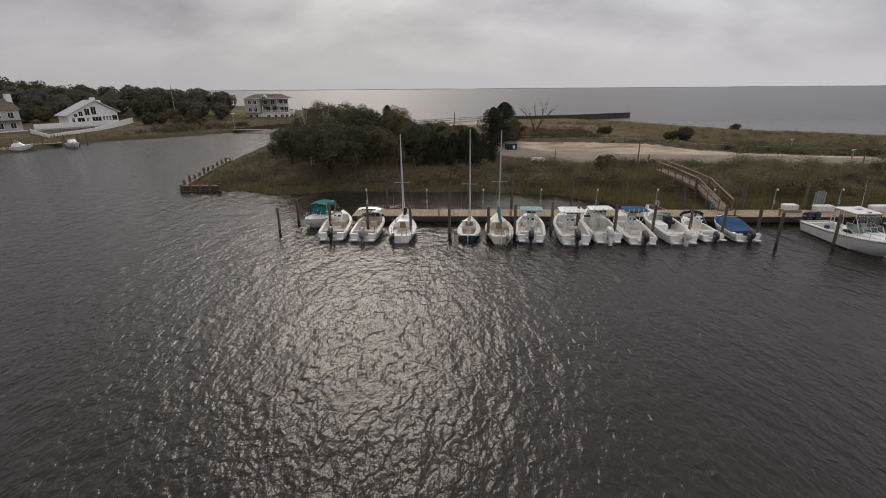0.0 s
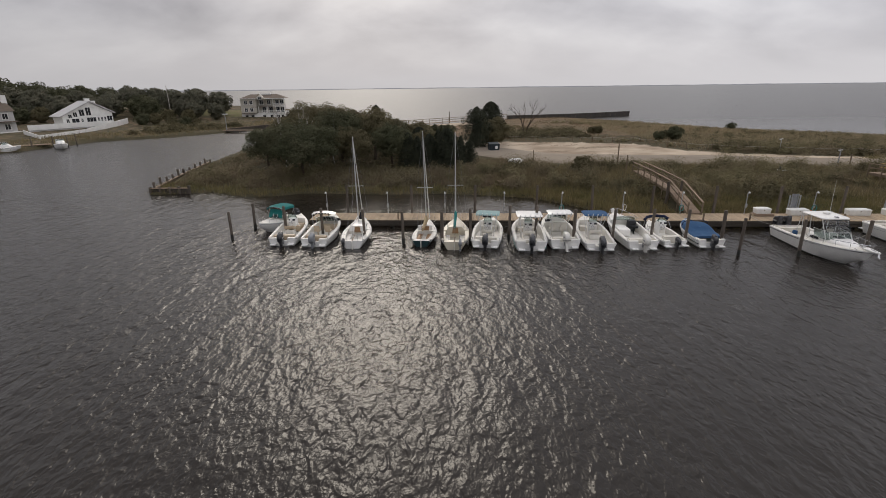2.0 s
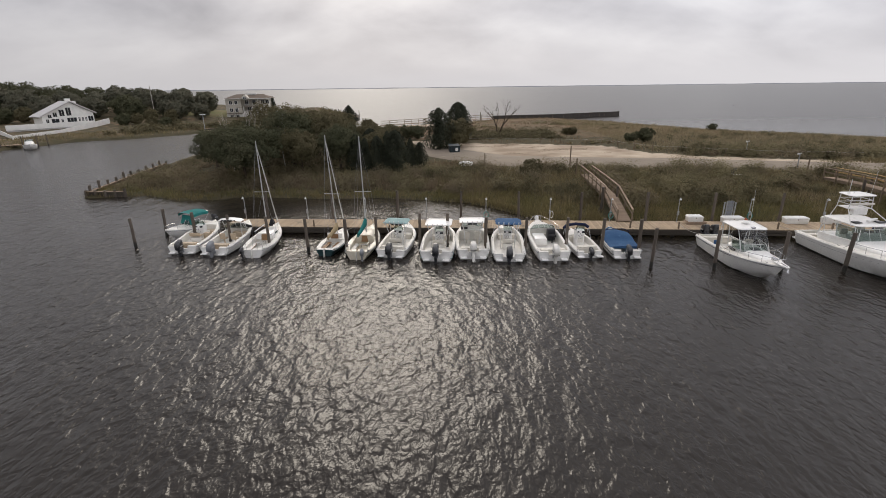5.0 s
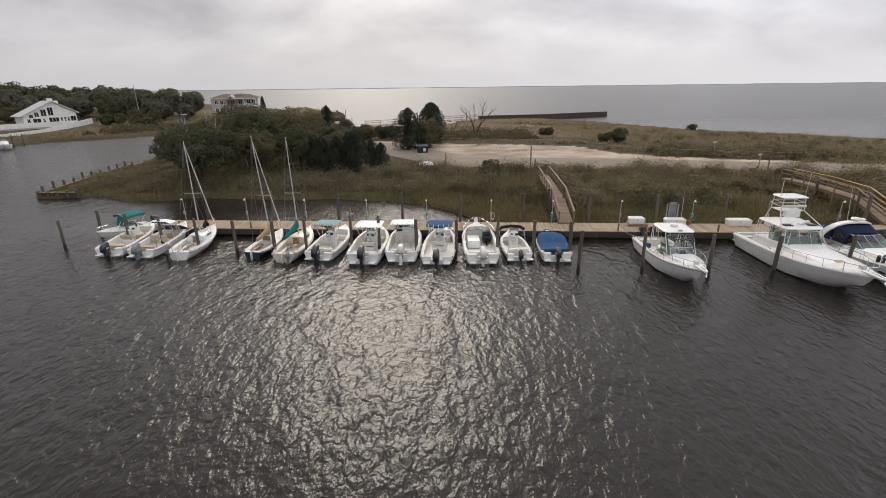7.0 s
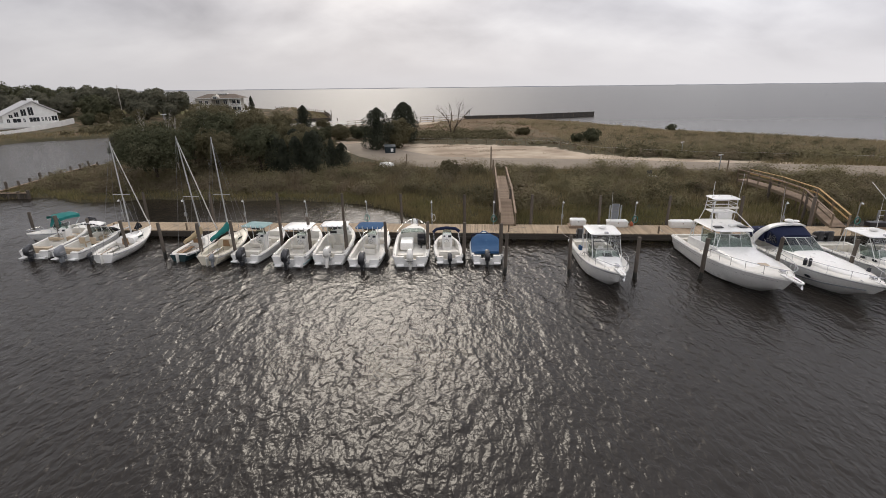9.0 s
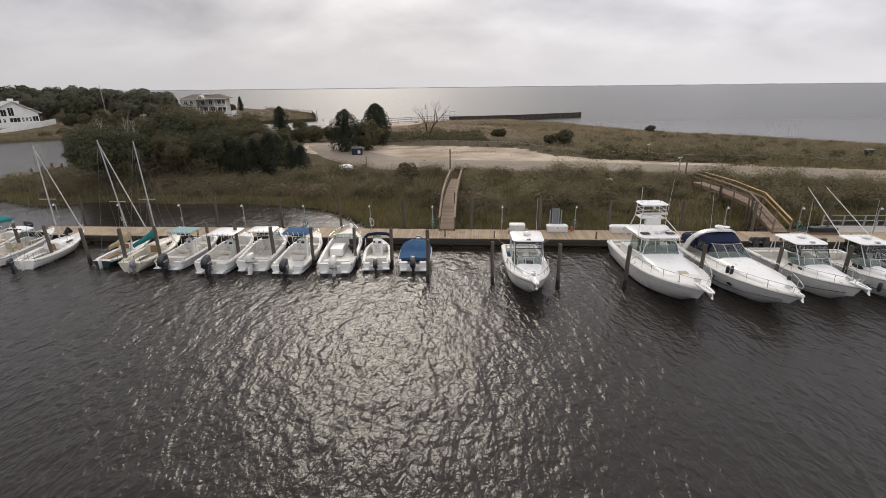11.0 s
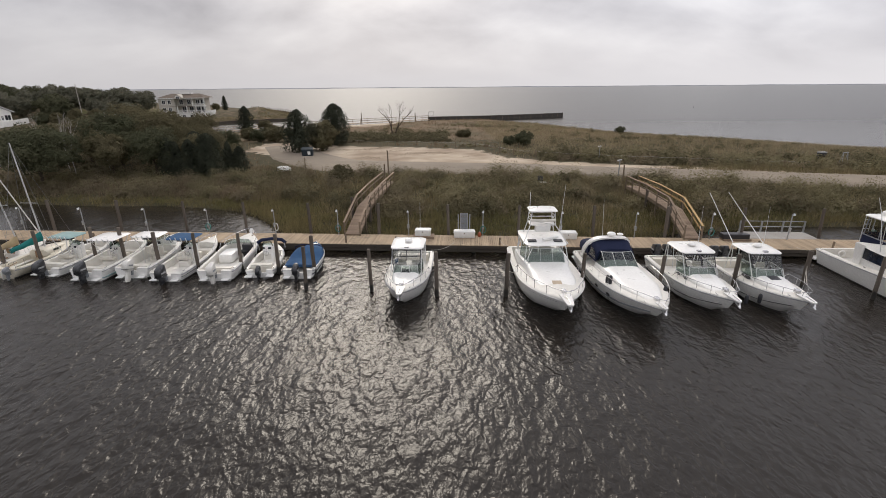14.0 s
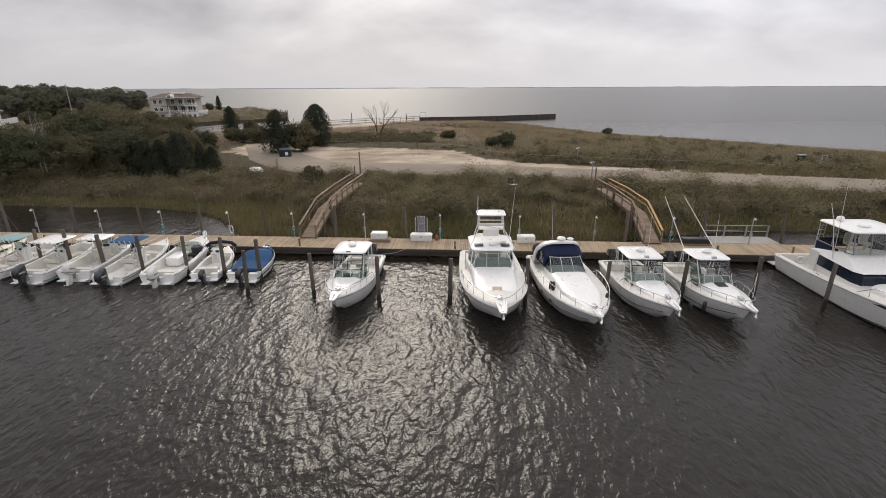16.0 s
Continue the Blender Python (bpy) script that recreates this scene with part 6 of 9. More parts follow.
def cruiser():
    """Sport cruiser: long sunken foredeck, radar arch, navy canvas over the cockpit."""
    m, L = berth(45.35, -1.6, 46.15, -11.5)
    boat = thing("motor_cruiser", "white sport cruiser with navy canvas over its cockpit", "motorboat", LARGE, m=m)
    o = outline(L, 3.5, fs=1.0, fb=1.42, full=0.38, p=2.7, ch=0.80, rake=1.5)
    hull(boat, o, sole=0.45, deck_from=0.33, cap=0.26, rail="grey_rub", camber=0.14, stripe=("engine_grey", 0.34, 0.05))
    tr = trunk(boat, o, 0.32, 0.93, 2.35, 0.36, sharp=0.45)
    for x, s, w in ((0.5, 0.56, 0.42), (-0.5, 0.56, 0.42), (0.0, 0.72, 0.5)):
        bm = B()
        z = station(s, o)[1] + 0.34 - 0.12 * (s > 0.6)
        ring = [[(x + k * w / 2 * math.cos(a), L * s + k * w / 2 * math.sin(a), z + dz) for a in (2 * math.pi * i / 18 for i in range(18))] for k, dz in ((1, 0), (0.97, 0.05), (0.8, 0.06))]
        loft(bm, ring)
        hatch = part("round_hatch", bm, M["gel_in"], tr, "round white hatch")
        bm = B()
        tube(bm, [(x + w * 0.5 * math.cos(a), L * s + w * 0.5 * math.sin(a), z + 0.045) for a in (2 * math.pi * i / 20 for i in range(21))], 0.02, 5)
        part("hatch_ring", bm, M["grey_rub"], hatch, "grey sealing ring")
    bm = B()
    pts = [(-0.75, L * 0.6), (-0.8, L * 0.7), (-0.55, L * 0.79), (0.55, L * 0.79), (0.8, L * 0.7), (0.75, L * 0.6)]
    tube(bm, [(x, y, station(y / L, o)[1] + 0.30 - 0.1 * (y / L > 0.68)) for x, y in pts], 0.025, 5)
    part("sun_pad_edge", bm, M["grey_rub"], tr)
    windscreen(boat, 4.55, 2.5, 1.42, 0.68, 2.2, 1.15, "glass", name="swept_windscreen")
    # arch
    bm = B()
    secs = []
    for i in range(13):
        a = math.pi * i / 12
        x, z = 1.42 * math.copysign(abs(math.cos(a)) ** 0.55, math.cos(a)), 1.05 + 1.72 * math.sin(a) ** 0.6
        y = 1.1 + 1.35 * math.sin(a) ** 0.8
        secs.append([(x, y - 0.22, z), (x, y + 0.22, z), (x * 0.96, y + 0.22, z - 0.1), (x * 0.96, y - 0.22, z - 0.1)])
    loft(bm, secs)
    part("radar_arch", bm, M["gel"], boat, "white moulded radar arch")

    def canvas(y0, y1, z0, z1, w0, w1, lab):
        bm = B()
        secs = []
        for i in range(8):
            k = i / 7
            y, z, w = y0 + (y1 - y0) * k, z0 + (z1 - z0) * k ** 1.4, w0 + (w1 - w0) * k
            secs.append([(w * math.copysign(abs(math.cos(a)) ** 0.45, math.cos(a)), y, 1.42 + (z - 1.42) * math.sin(a) ** 0.5 + 0.012 * math.sin(5 * k + 3 * a)) for a in (math.pi * j / 14 for j in range(15))])
        loft(bm, secs)
        part("canopy", bm, M["navy"], boat, lab)

    canvas(2.3, 3.25, 2.62, 2.2, 1.27, 1.16, "navy canvas over the helm")
    canvas(0.35, 2.1, 2.0, 2.66, 1.30, 1.32, "navy canvas over the cockpit")
    for sx in (-1, 1):
        bm = B()
        quad(bm, (sx * 1.31, 2.45, 1.62), (sx * 1.24, 3.35, 1.62), (sx * 1.18, 3.0, 2.05), (sx * 1.26, 2.5, 2.22), 0.02)
        part("side_curtain", bm, M["vinyl"], boat, "clear side curtain", False)
        for s in (0.52, 0.66):
            side_port(boat, o, s, 0, 0.5, 0.13, sx, station(s, o)[0] * 0.965, station(s, o)[1] * 0.62)
    radar_dome(boat, 0.0, 2.3, 2.78, 0.27)
    radar_dome(boat, -0.6, 2.15, 2.74, 0.2, 0.14, "antenna_dome")
    antenna(boat, 0.55, 2.3, 2.7, 2.4, (0.03, -0.08))
    rail(boat, o, 0.34, 0.99, 0.46, 6, r=0.017)
    fender(boat, 1.34, 6.3, 1.5)
    fender(boat, 1.42, 6.05, 1.42)
    fender(boat, -1.2, 7.4, 1.3)
    pulpit_plank(boat, o, 0.08, 0.3)
    bm = B()
    box(bm, 0, -0.42, 0.28, 2.8, 0.85, 0.1, bevel=0.03)
    part("swim_platform", bm, M["gel"], boat)
    cleats(boat, o, (0.05, 0.4, 0.9))


cruiser()


def convertible():
    """Flybridge boat lying stern to the dock, navy house sides."""
    m, L = berth(62.1, -0.6, 62.5, -14.4)
    boat = thing("flybridge_boat", "large white flybridge boat with navy house sides and clear bridge enclosure", "motorboat", LARGE, m=m)
    o = outline(L, 4.1, fs=1.05, fb=1.9, full=0.45, p=2.5, ch=0.84, rake=1.5)
    hull(boat, o, sole=0.42, deck_from=0.24, cap=0.3, rail="grey_rub", camber=0.1, stripe=("dark", 0.05, 0.03))
    bm = B()
    prof = ((3.3, 1.55, 2.35), (5.9, 1.6, 2.35), (6.5, 1.5, 2.05))
    loft(bm, [[(-w, y, 1.0), (-w * 0.96, y, z), (w * 0.96, y, z), (w, y, 1.0)] for y, w, z in prof])
    part("deckhouse", bm, M["navy_hull"], boat, "navy blue deckhouse")
    bm = B()
    prof = ((3.2, 1.64, 1.55), (6.0, 1.68, 1.5), (6.8, 1.58, 1.52), (7.3, 1.3, 1.5))
    loft(bm, [[(-w, y, 0.95), (-w * 0.985, y, z), (w * 0.985, y, z), (w, y, 0.95)] for y, w, z in prof])
    part("house_base", bm, M["gel"], boat, "white base of the deckhouse")
    bm = B()
    fair = ((2.9, 1.68, 2.30, 1.58, 2.44), (4.0, 1.76, 2.26, 1.58, 2.66), (5.0, 1.80, 2.24, 1.54, 2.88), (6.2, 1.80, 2.20, 1.66, 2.36), (6.6, 1.55, 2.20, 1.4, 2.26))
    loft(bm, [[(-a, y, z0), (-b, y, z1), (b, y, z1), (a, y, z0)] for y, a, z0, b, z1 in fair])
    part("bridge_fairing", bm, M["gel"], boat, "white sloping flybridge fairing")
    bm = B()
    quad(bm, (-1.5, 2.86, 2.55), (1.5, 2.86, 2.55), (1.5, 2.9, 3.1), (-1.5, 2.9, 3.1), 0.03)
    part("bridge_apron", bm, M["navy"], boat, "navy canvas apron behind the flybridge")
    for sx in (-1, 1):
        bm = B()
        quad(bm, (sx * 1.56, 2.9, 2.44), (sx * 1.57, 4.6, 2.8), (sx * 1.55, 4.6, 2.9), (sx * 1.54, 2.9, 2.97), 0.03)
        part("bridge_apron", bm, M["navy"], boat, "navy canvas side apron")
    for sx in (-1, 1):
        bm = B()
        quad(bm, (sx * 1.75, 3.0, 1.05), (sx * 1.75, 3.5, 1.05), (sx * 1.78, 3.6, 2.44), (sx * 1.78, 2.9, 2.44), 0.06)
        part("house_wing", bm, M["gel"], boat)
    bm = B()
    slab(bm, round_rect(3.1, 2.8, 2.55, 0.9), 4.02, 4.13, 0.06, 0.06)
    part("bridge_roof", bm, M["gel"], boat, "white flybridge hardtop")
    enc = new("enclosure")
    enc.parent = boat
    enc.empty_display_size = 0.1
    for sx in (-1, 1):
        for i in range(2):
            y0, y1 = 2.95 + i * 1.05, 2.95 + (i + 1) * 1.05
            bm = B()
            quad(bm, (sx * 1.53, y0 + 0.05, 2.95), (sx * 1.53, y1 - 0.05, 2.95), (sx * 1.46, y1 - 0.1, 4.0), (sx * 1.46, y0, 4.0), 0.012)
            part("curtain", bm, M["vinyl"], enc, "clear side curtain", False)
    for i in range(3):
        x0, x1 = -1.35 + 0.9 * i, -1.35 + 0.9 * (i + 1)
        bm = B()
        quad(bm, (x0 + 0.03, 5.4, 2.86), (x1 - 0.03, 5.4, 2.86), (x1 - 0.03, 5.15, 4.0), (x0 + 0.03, 5.15, 4.0), 0.012)
        part("curtain", bm, M["vinyl"], enc, "clear curtain", False)
    bm = B()
    for sx in (-1, 1):
        for y, yt in ((2.95, 2.95), (4.0, 3.95), (5.05, 5.0)):
            tube(bm, [(sx * 1.54, y, 2.5), (sx * 1.47, yt, 4.05)], 0.032, 6)
        tube(bm, [(sx * 1.55, 2.9, 2.97), (sx * 1.55, 5.1, 2.92), (sx * 1.35, 5.4, 2.88)], 0.03, 6)
    for x in (-1.35, -0.45, 0.45, 1.35):
        tube(bm, [(x, 5.4, 2.86), (x, 5.15, 4.04)], 0.04, 6)
    part("bridge_frame", bm, M["engine_grey"], enc, "grey enclosure frame")
    bm = B()
    for k in range(5):
        box(bm, 1.2, 2.62, 2.65 + 0.28 * k, 0.36, 0.04, 0.03)
    tube(bm, [(1.02, 2.62, 0.6), (1.02, 2.62, 4.0)], 0.022, 6)
    tube(bm, [(1.38, 2.62, 0.6), (1.38, 2.62, 4.0)], 0.022, 6)
    part("ladder", bm, M["alu"], boat)
    helm_seats(boat, 3.9, 2.5, 2, "seat", 0.55)
    radar_dome(boat, 0.7, 3.1, 4.14, 0.2, 0.32, "antenna_dome")
    radar_dome(boat, 0.3, 4.3, 4.14, 0.32, 0.2)
    antenna(boat, 1.58, 4.4, 2.5, 4.2, (0.02, -0.06), 0.02)
    bm = B()
    for sx in (-1, 1):
        tube(bm, [(sx * 1.72, 4.6, 2.3), (sx * 1.9, 4.2, 4.4), (sx * 2.0, 3.8, 5.4)], 0.03, 6, 0.015)
    part("outrigger", bm, M["alu"], boat, "white outrigger poles")
    bm = B()
    tube(bm, [(-0.55, 0.36, 0.98), (-0.35, 0.36, 0.98)], 0.0101, 4)
    ring = [(0.35 + 0.2 * math.cos(a), 0.42, 0.78 + 0.2 * math.sin(a)) for a in (2 * math.pi * i / 16 for i in range(17))]
    tube(bm, ring, 0.05, 7)
    part("lifebuoy", bm, M["gel"], boat, "white lifebuoy in the cockpit")
    trn = trunk(boat, o, 0.5, 0.88, 2.7, 0.4)
    for sgn in (-1, 1):
        bm = B()
        quad(bm, (sgn * 1.97, 6.6, 1.12), (sgn * 1.93, 9.4, 1.26), (sgn * 1.90, 9.4, 1.42), (sgn * 1.94, 6.6, 1.28), 0.03)
        part("side_window", bm, M["pane"], boat, "long dark side window")
    rail(boat, o, 0.5, 0.99, 0.55, 7, r=0.02)
    bm = B()
    box(bm, 0, -0.35, 0.22, 3.4, 0.7, 0.1, bevel=0.03)
    part("swim_platform", bm, M["gel"], boat)
    pulpit_plank(boat, o, 0.9, 0.45)
    cleats(boat, o, (0.04, 0.3, 0.9))


convertible()


def second_flybridge():
    """Stern quarter of a further flybridge boat beyond, with radar mast and navy canvas."""
    m, L = berth(67.2, -0.8, 67.6, -13.4)
    boat = thing("flybridge_boat", "white flybridge boat with radar mast and navy canvas", "motorboat", LARGE, m=m)
    o = outline(L, 3.9, fs=1.1, fb=1.9, full=0.45, p=2.5, rake=1.4)
    hull(boat, o, sole=0.45, deck_from=0.26, cap=0.3)
    bm = B()
    loft(bm, [[(-w, y, 1.0), (-w * 0.95, y, z), (w * 0.95, y, z), (w, y, 1.0)] for y, w, z in ((3.4, 1.5, 2.5), (7.6, 1.5, 2.5), (8.8, 1.2, 1.8))])
    part("deckhouse", bm, M["gel"], boat)
    bm = B()
    slab(bm, round_rect(3.4, 5.0, 2.8, 0.86), 2.5, 2.62, 0.02, 0.05)
    part("bridge_deck", bm, M["gel"], boat)
    bm = B()
    loft(bm, [[(w * math.copysign(abs(math.cos(a)) ** 0.5, math.cos(a)), y, 2.6 + (z - 2.6) * math.sin(a) ** 0.5) for a in (math.pi * j / 10 for j in range(11))] for y, w, z in ((3.4, 1.3, 3.9), (5.0, 1.3, 4.1), (6.4, 1.2, 3.6))])
    part("canopy", bm, M["navy"], boat, "navy bridge canvas")
    bm = B()
    tube(bm, [(0.6, 4.0, 4.0), (0.6, 3.7, 5.3)], 0.12, 8, 0.09)
    part("radar_mast", bm, M["gel"], boat)
    radar_dome(boat, 0.6, 3.7, 5.3, 0.42, 0.22)
    rail(boat, o, 0.5, 0.99, 0.5, 6)


second_flybridge()

# mooring lines to bollards and piles
for a, b in (((32.0, -2.2, 1.0), (31.3, 0.16, 1.1)), ((34.1, -2.0, 1.0), (35.6, 0.1, 0.85)), ((39.4, -1.3, 1.2), (38.9, 0.16, 1.1)), ((42.9, -1.3, 1.2), (43.0, 0.16, 1.1)),
             ((-1.4, -0.1, 1.0), (-0.2, 0.1, 0.8)), ((32.0, -6.6, 1.25), (30.9, -6.85, 1.9)), ((34.2, -6.6, 1.25), (34.85, -7.3, 1.9)), ((39.6, -6.6, 1.4), (38.9, -7.1, 1.7)),
             ((54.8, -8.2, 1.4), (56.4, -5.6, 1.6)), ((54.9, -7.8, 1.4), (56.4, -5.6, 1.4)), ((17.6, 0.1, 0.9), (18.4, 0.3, 0.75)), ((12.4, -0.4, 1.1), (13.5, 0.15, 0.75)),
             ((18.7, -4.3, 1.6), (18.5, -4.6, 0.8)), ((21.64, -4.2, 1.6), (21.6, -4.5, 0.8)), ((4.4, -0.7, 0.8), (5.0, 0.1, 0.75)), ((60.3, -0.9, 1.1), (59.6, 0.2, 0.8))):
    line_to(a, b, 0.18)

# boats at the far landing
for (x, y, turn, L_, lab) in ((-77.0, 107.0, -140, 6.0, "green and white boat with cabin at the far landing"), (-84.5, 97.5, -60, 5.5, "small white boat at the far landing")):
    fb_ = thing("motorboat", lab, "motorboat", m=pose(x, y, 0, 0, 0, turn))
    of = outline(L_, 2.5, fs=0.7, fb=1.2)
    hull(fb_, of, deck_from=0.55, stripe=("green_hull", 0.4, 0.14) if L_ > 6 else None)
    bm = B()
    loft(bm, [[(w * math.copysign(abs(math.cos(a)) ** 0.5, math.cos(a)), yy_, 0.8 + z * math.sin(a) ** 0.6) for a in (math.pi * j / 10 for j in range(11))] for yy_, w, z in ((L_ * 0.38, 0.8, 0.5), (L_ * 0.5, 0.85, 1.0), (L_ * 0.62, 0.75, 0.9), (L_ * 0.75, 0.5, 0.35))])
    part("cabin", bm, M["gel"], fb_)
    windscreen(fb_, L_ * 0.62, 1.5, 1.5, 0.5, 0.6)
    outboard(fb_, 0, 0, 0.55)

# ---- plants ----
def cards(name, pos, size, material, aspect=1.0, seed=1, facing=None):
    """Many small leaves as bent four-cornered plates, one island each; facing: the way each one looks."""
    r = np.random.RandomState(seed)
    n = len(pos)
    c = r.normal(size=(n, 3)) if facing is None else facing + r.normal(size=(n, 3)) * 0.33
    c /= np.linalg.norm(c, axis=1)[:, None] + 1e-9
    a = np.cross(c, r.normal(size=(n, 3)))
    a /= np.linalg.norm(a, axis=1)[:, None] + 1e-9
    b = np.cross(c, a)
    s = np.asarray(size)[:, None]
    v = np.stack([pos - a * s * aspect, pos - b * s * 0.5 + c * s * 0.12, pos + a * s * aspect, pos + b * s * 0.5 + c * s * 0.12], 1).reshape(-1, 3)
    return raw_mesh(name, v, 4, material)


def unit(v):
    return v / (np.linalg.norm(v, axis=-1, keepdims=True) + 1e-9)


def raw_mesh(name, v, k, material):
    """Mesh data from loose faces of k corners each."""
    n = len(v) // k
    me = bpy.data.meshes.new(name)
    me.vertices.add(len(v))
    me.vertices.foreach_set("co", np.ascontiguousarray(v, np.float32).ravel())
    me.loops.add(len(v))
    me.loops.foreach_set("vertex_index", np.arange(len(v), dtype=np.int32))
    me.polygons.add(n)
    me.polygons.foreach_set("loop_start", np.arange(0, len(v), k, dtype=np.int32))
    me.update(calc_edges=True)
    me.materials.append(material)
    return me


def blades(name, base, high, wide, material, lean=0.35, seed=1):
    """Grass blades: narrow upright triangles, leaning at random."""
    r = np.random.RandomState(seed)
    n = len(base)
    t = r.uniform(0, 2 * np.pi, n)
    d = np.stack([np.cos(t), np.sin(t), 0 * t], 1)
    t2 = r.uniform(0, 2 * np.pi, n)
    k = r.uniform(0, lean, n) * high
    tip = base + np.stack([np.cos(t2) * k, np.sin(t2) * k, high], 1)
    w = np.asarray(wide)[:, None] if np.ndim(wide) else wide
    return raw_mesh(name, np.stack([base - d * w / 2, base + d * w / 2, tip], 1).reshape(-1, 3), 3, material)


def clump_leaves(r, c, out, rad, per, flat=0.75, droop=0.0):
    """Leaves over rounded clumps at c, which look outwards along out: their places and the ways they face."""
    n = len(c)
    u = unit(r.normal(size=(n, per, 3)) + out[:, None, :] * 0.75)
    k = r.uniform(0.72, 1.05, (n, per, 1)) * np.asarray(rad).reshape(-1, 1, 1)
    p = c[:, None, :] + u * k * np.array([1, 1, flat])
    face = unit(u * 0.8 + out[:, None, :] * 0.5 + np.array([0, 0, 0.35 - droop]))
    return p.reshape(-1, 3), face.reshape(-1, 3)


def lobed_crown(r, high, low, rx, lobes=9, clumps=20, per=44, lobe=0.46, wind=0.0):
    """A crown of rounded boughs round a middle: each bough carries clumps of leaves. wind draws the top to one side."""
    i = np.arange(lobes)
    el = np.arcsin(np.clip(-0.25 + 1.2 * (i + 0.5) / lobes, -1, 0.98))
    az = i * 2.4 + r.uniform(-0.5, 0.5, lobes)
    d = np.stack([np.cos(el) * np.cos(az), np.cos(el) * np.sin(az), np.sin(el)], 1)
    rz = (high - low) / 2
    mid = np.array([0, 0, low + rz])
    bough = mid + d * np.array([rx, rx, rz]) * (1 - lobe) * r.uniform(0.85, 1.12, (lobes, 1))
    brad = lobe * rx * r.uniform(0.78, 1.2, lobes)
    c, out, rad = [], [], []
    for b, w, dd in zip(bough, brad, d):
        u = unit(r.normal(size=(clumps, 3)) + dd * 0.7 + np.array([0, 0, 0.3]))
        c.append(b + u * (w * r.uniform(0.62, 0.98, (clumps, 1))) * np.array([1, 1, min(1.0, rz / rx * 1.15)]))
        out.append(u)
        rad.append(w * r.uniform(0.26, 0.46, clumps))
    c, out, rad = np.concatenate(c), np.concatenate(out), np.concatenate(rad)
    p, f = clump_leaves(r, c, out, rad, per)
    # twiggy leaves within, that close the view through
    core = mid + unit(r.normal(size=(lobes * 60, 3))) * np.array([rx, rx, rz]) * r.uniform(0.3, 0.72, (lobes * 60, 1))
    big = np.concatenate([np.ones(len(p)), np.full(len(core), 2.6)])
    p, f = np.concatenate([p, core]), np.concatenate([f, unit(core - mid)])
    p[:, 0] += wind * np.clip((p[:, 2] - low) / (high - low), 0, 1) ** 1.5
    return p, f, big, bough


def cedar_crown(r, high, rx, rows=60, per=46, shape=1.4, ragged=0.25):
    """An evergreen of upswept sprays, widest low down, drawn to a point."""
    t = (np.arange(rows * 3) + 0.5) / (rows * 3)
    az = np.arange(rows * 3) * 2.4 + r.uniform(-0.4, 0.4, rows * 3)
    wide = rx * (1 - t ** shape) ** 0.75 * (0.72 + 0.28 * np.minimum(t * 5, 1))
    wide = wide * r.uniform(1 - ragged, 1 + ragged * 0.7, rows * 3)
    d = np.stack([np.cos(az), np.sin(az), 0 * az], 1)
    c = d * (wide * 0.8)[:, None] + np.array([0, 0, 1]) * (0.15 + (high - 0.35) * t + 0.25 * wide)[:, None]
    out = unit(d + np.array([0, 0, 0.55]))
    p, f = clump_leaves(r, c, out, 0.16 + 0.24 * wide, per, 1.25)
    n = rows * 14
    tt = r.uniform(0, 0.9, n)
    core = unit(r.normal(size=(n, 3))) * (rx * 0.5 * (1 - tt))[:, None] * np.array([1, 1, 0.2]) + np.array([0, 0, 1]) * (0.2 + high * tt)[:, None]
    big = np.concatenate([np.ones(len(p)), np.full(n, 2.4)])
    return np.concatenate([p, core]), np.concatenate([f, unit(core * np.array([1, 1, 0]) + 1e-3)]), big, c[::9]


def tree_meshes(seed, high, rx, leaf="leaf_a", bark="bark", lobes=9, clumps=20, per=44, size=0.13, cedar=False, low=None, shape=1.4, lobe=0.46, wind=0.0, ragged=0.25):
    """Trunk with limbs, and a crown of leaf clumps; returns the two meshes."""
    r = np.random.RandomState(seed)
    rng = random.Random(seed)
    if cedar:
        p, f, big, cl = cedar_crown(r, high, rx, clumps, per, shape, ragged)
    else:
        p, f, big, cl = lobed_crown(r, high, high * 0.1 if low is None else low, rx, lobes, clumps, per, lobe, wind)
    ok = p[:, 2] > 0.1
    p, f, big = p[ok], f[ok], big[ok]
    crown = cards("crown", p, size * big * r.uniform(0.6, 1.35, len(p)), M[leaf], 0.85 if not cedar else 1.1, seed, f)
    bm = B()
    top = high * (0.95 if cedar else 0.6)
    bend = rng.uniform(-0.35, 0.35)
    trunk = [(0, 0, -0.5), (0.05 * bend, 0, high * 0.2), (0.5 * bend, 0.2 * bend, top * 0.65), (0.8 * bend, 0.1, top)]
    tube(bm, trunk, 0.05 + 0.026 * high, 8, 0.02)
    for i in range(0, len(cl), max(1, len(cl) // 14)):
        c = cl[i]
        z0 = max(0.3, min(c[2] - 0.35 * math.hypot(c[0], c[1]), top * 0.9))
        s = Vector((0.5 * bend * z0 / top, 0, z0))
        mid = s.lerp(Vector(c), 0.5) + Vector((rng.uniform(-0.2, 0.2), rng.uniform(-0.2, 0.2), 0.15))
        tube(bm, [s, mid, Vector(c)], 0.012 * high * 0.6 + 0.02, 5, 0.012)
    return mesh_of(bm, "trunk", M[bark]), crown


def tree(meshes, x, y, label, turn=0.0, scale=1.0, category="tree", name="tree", group="", z=None):
    t = thing(name, label, category, group, m=pose(x, y, height_at(x, y) - 0.1 if z is None else z, 0, 0, turn) @ Matrix.Diagonal((scale, scale, scale, 1)))
    share("trunk", meshes[0], t, Matrix.Identity(4))
    share("crown", meshes[1], t, Matrix.Identity(4))
    return t


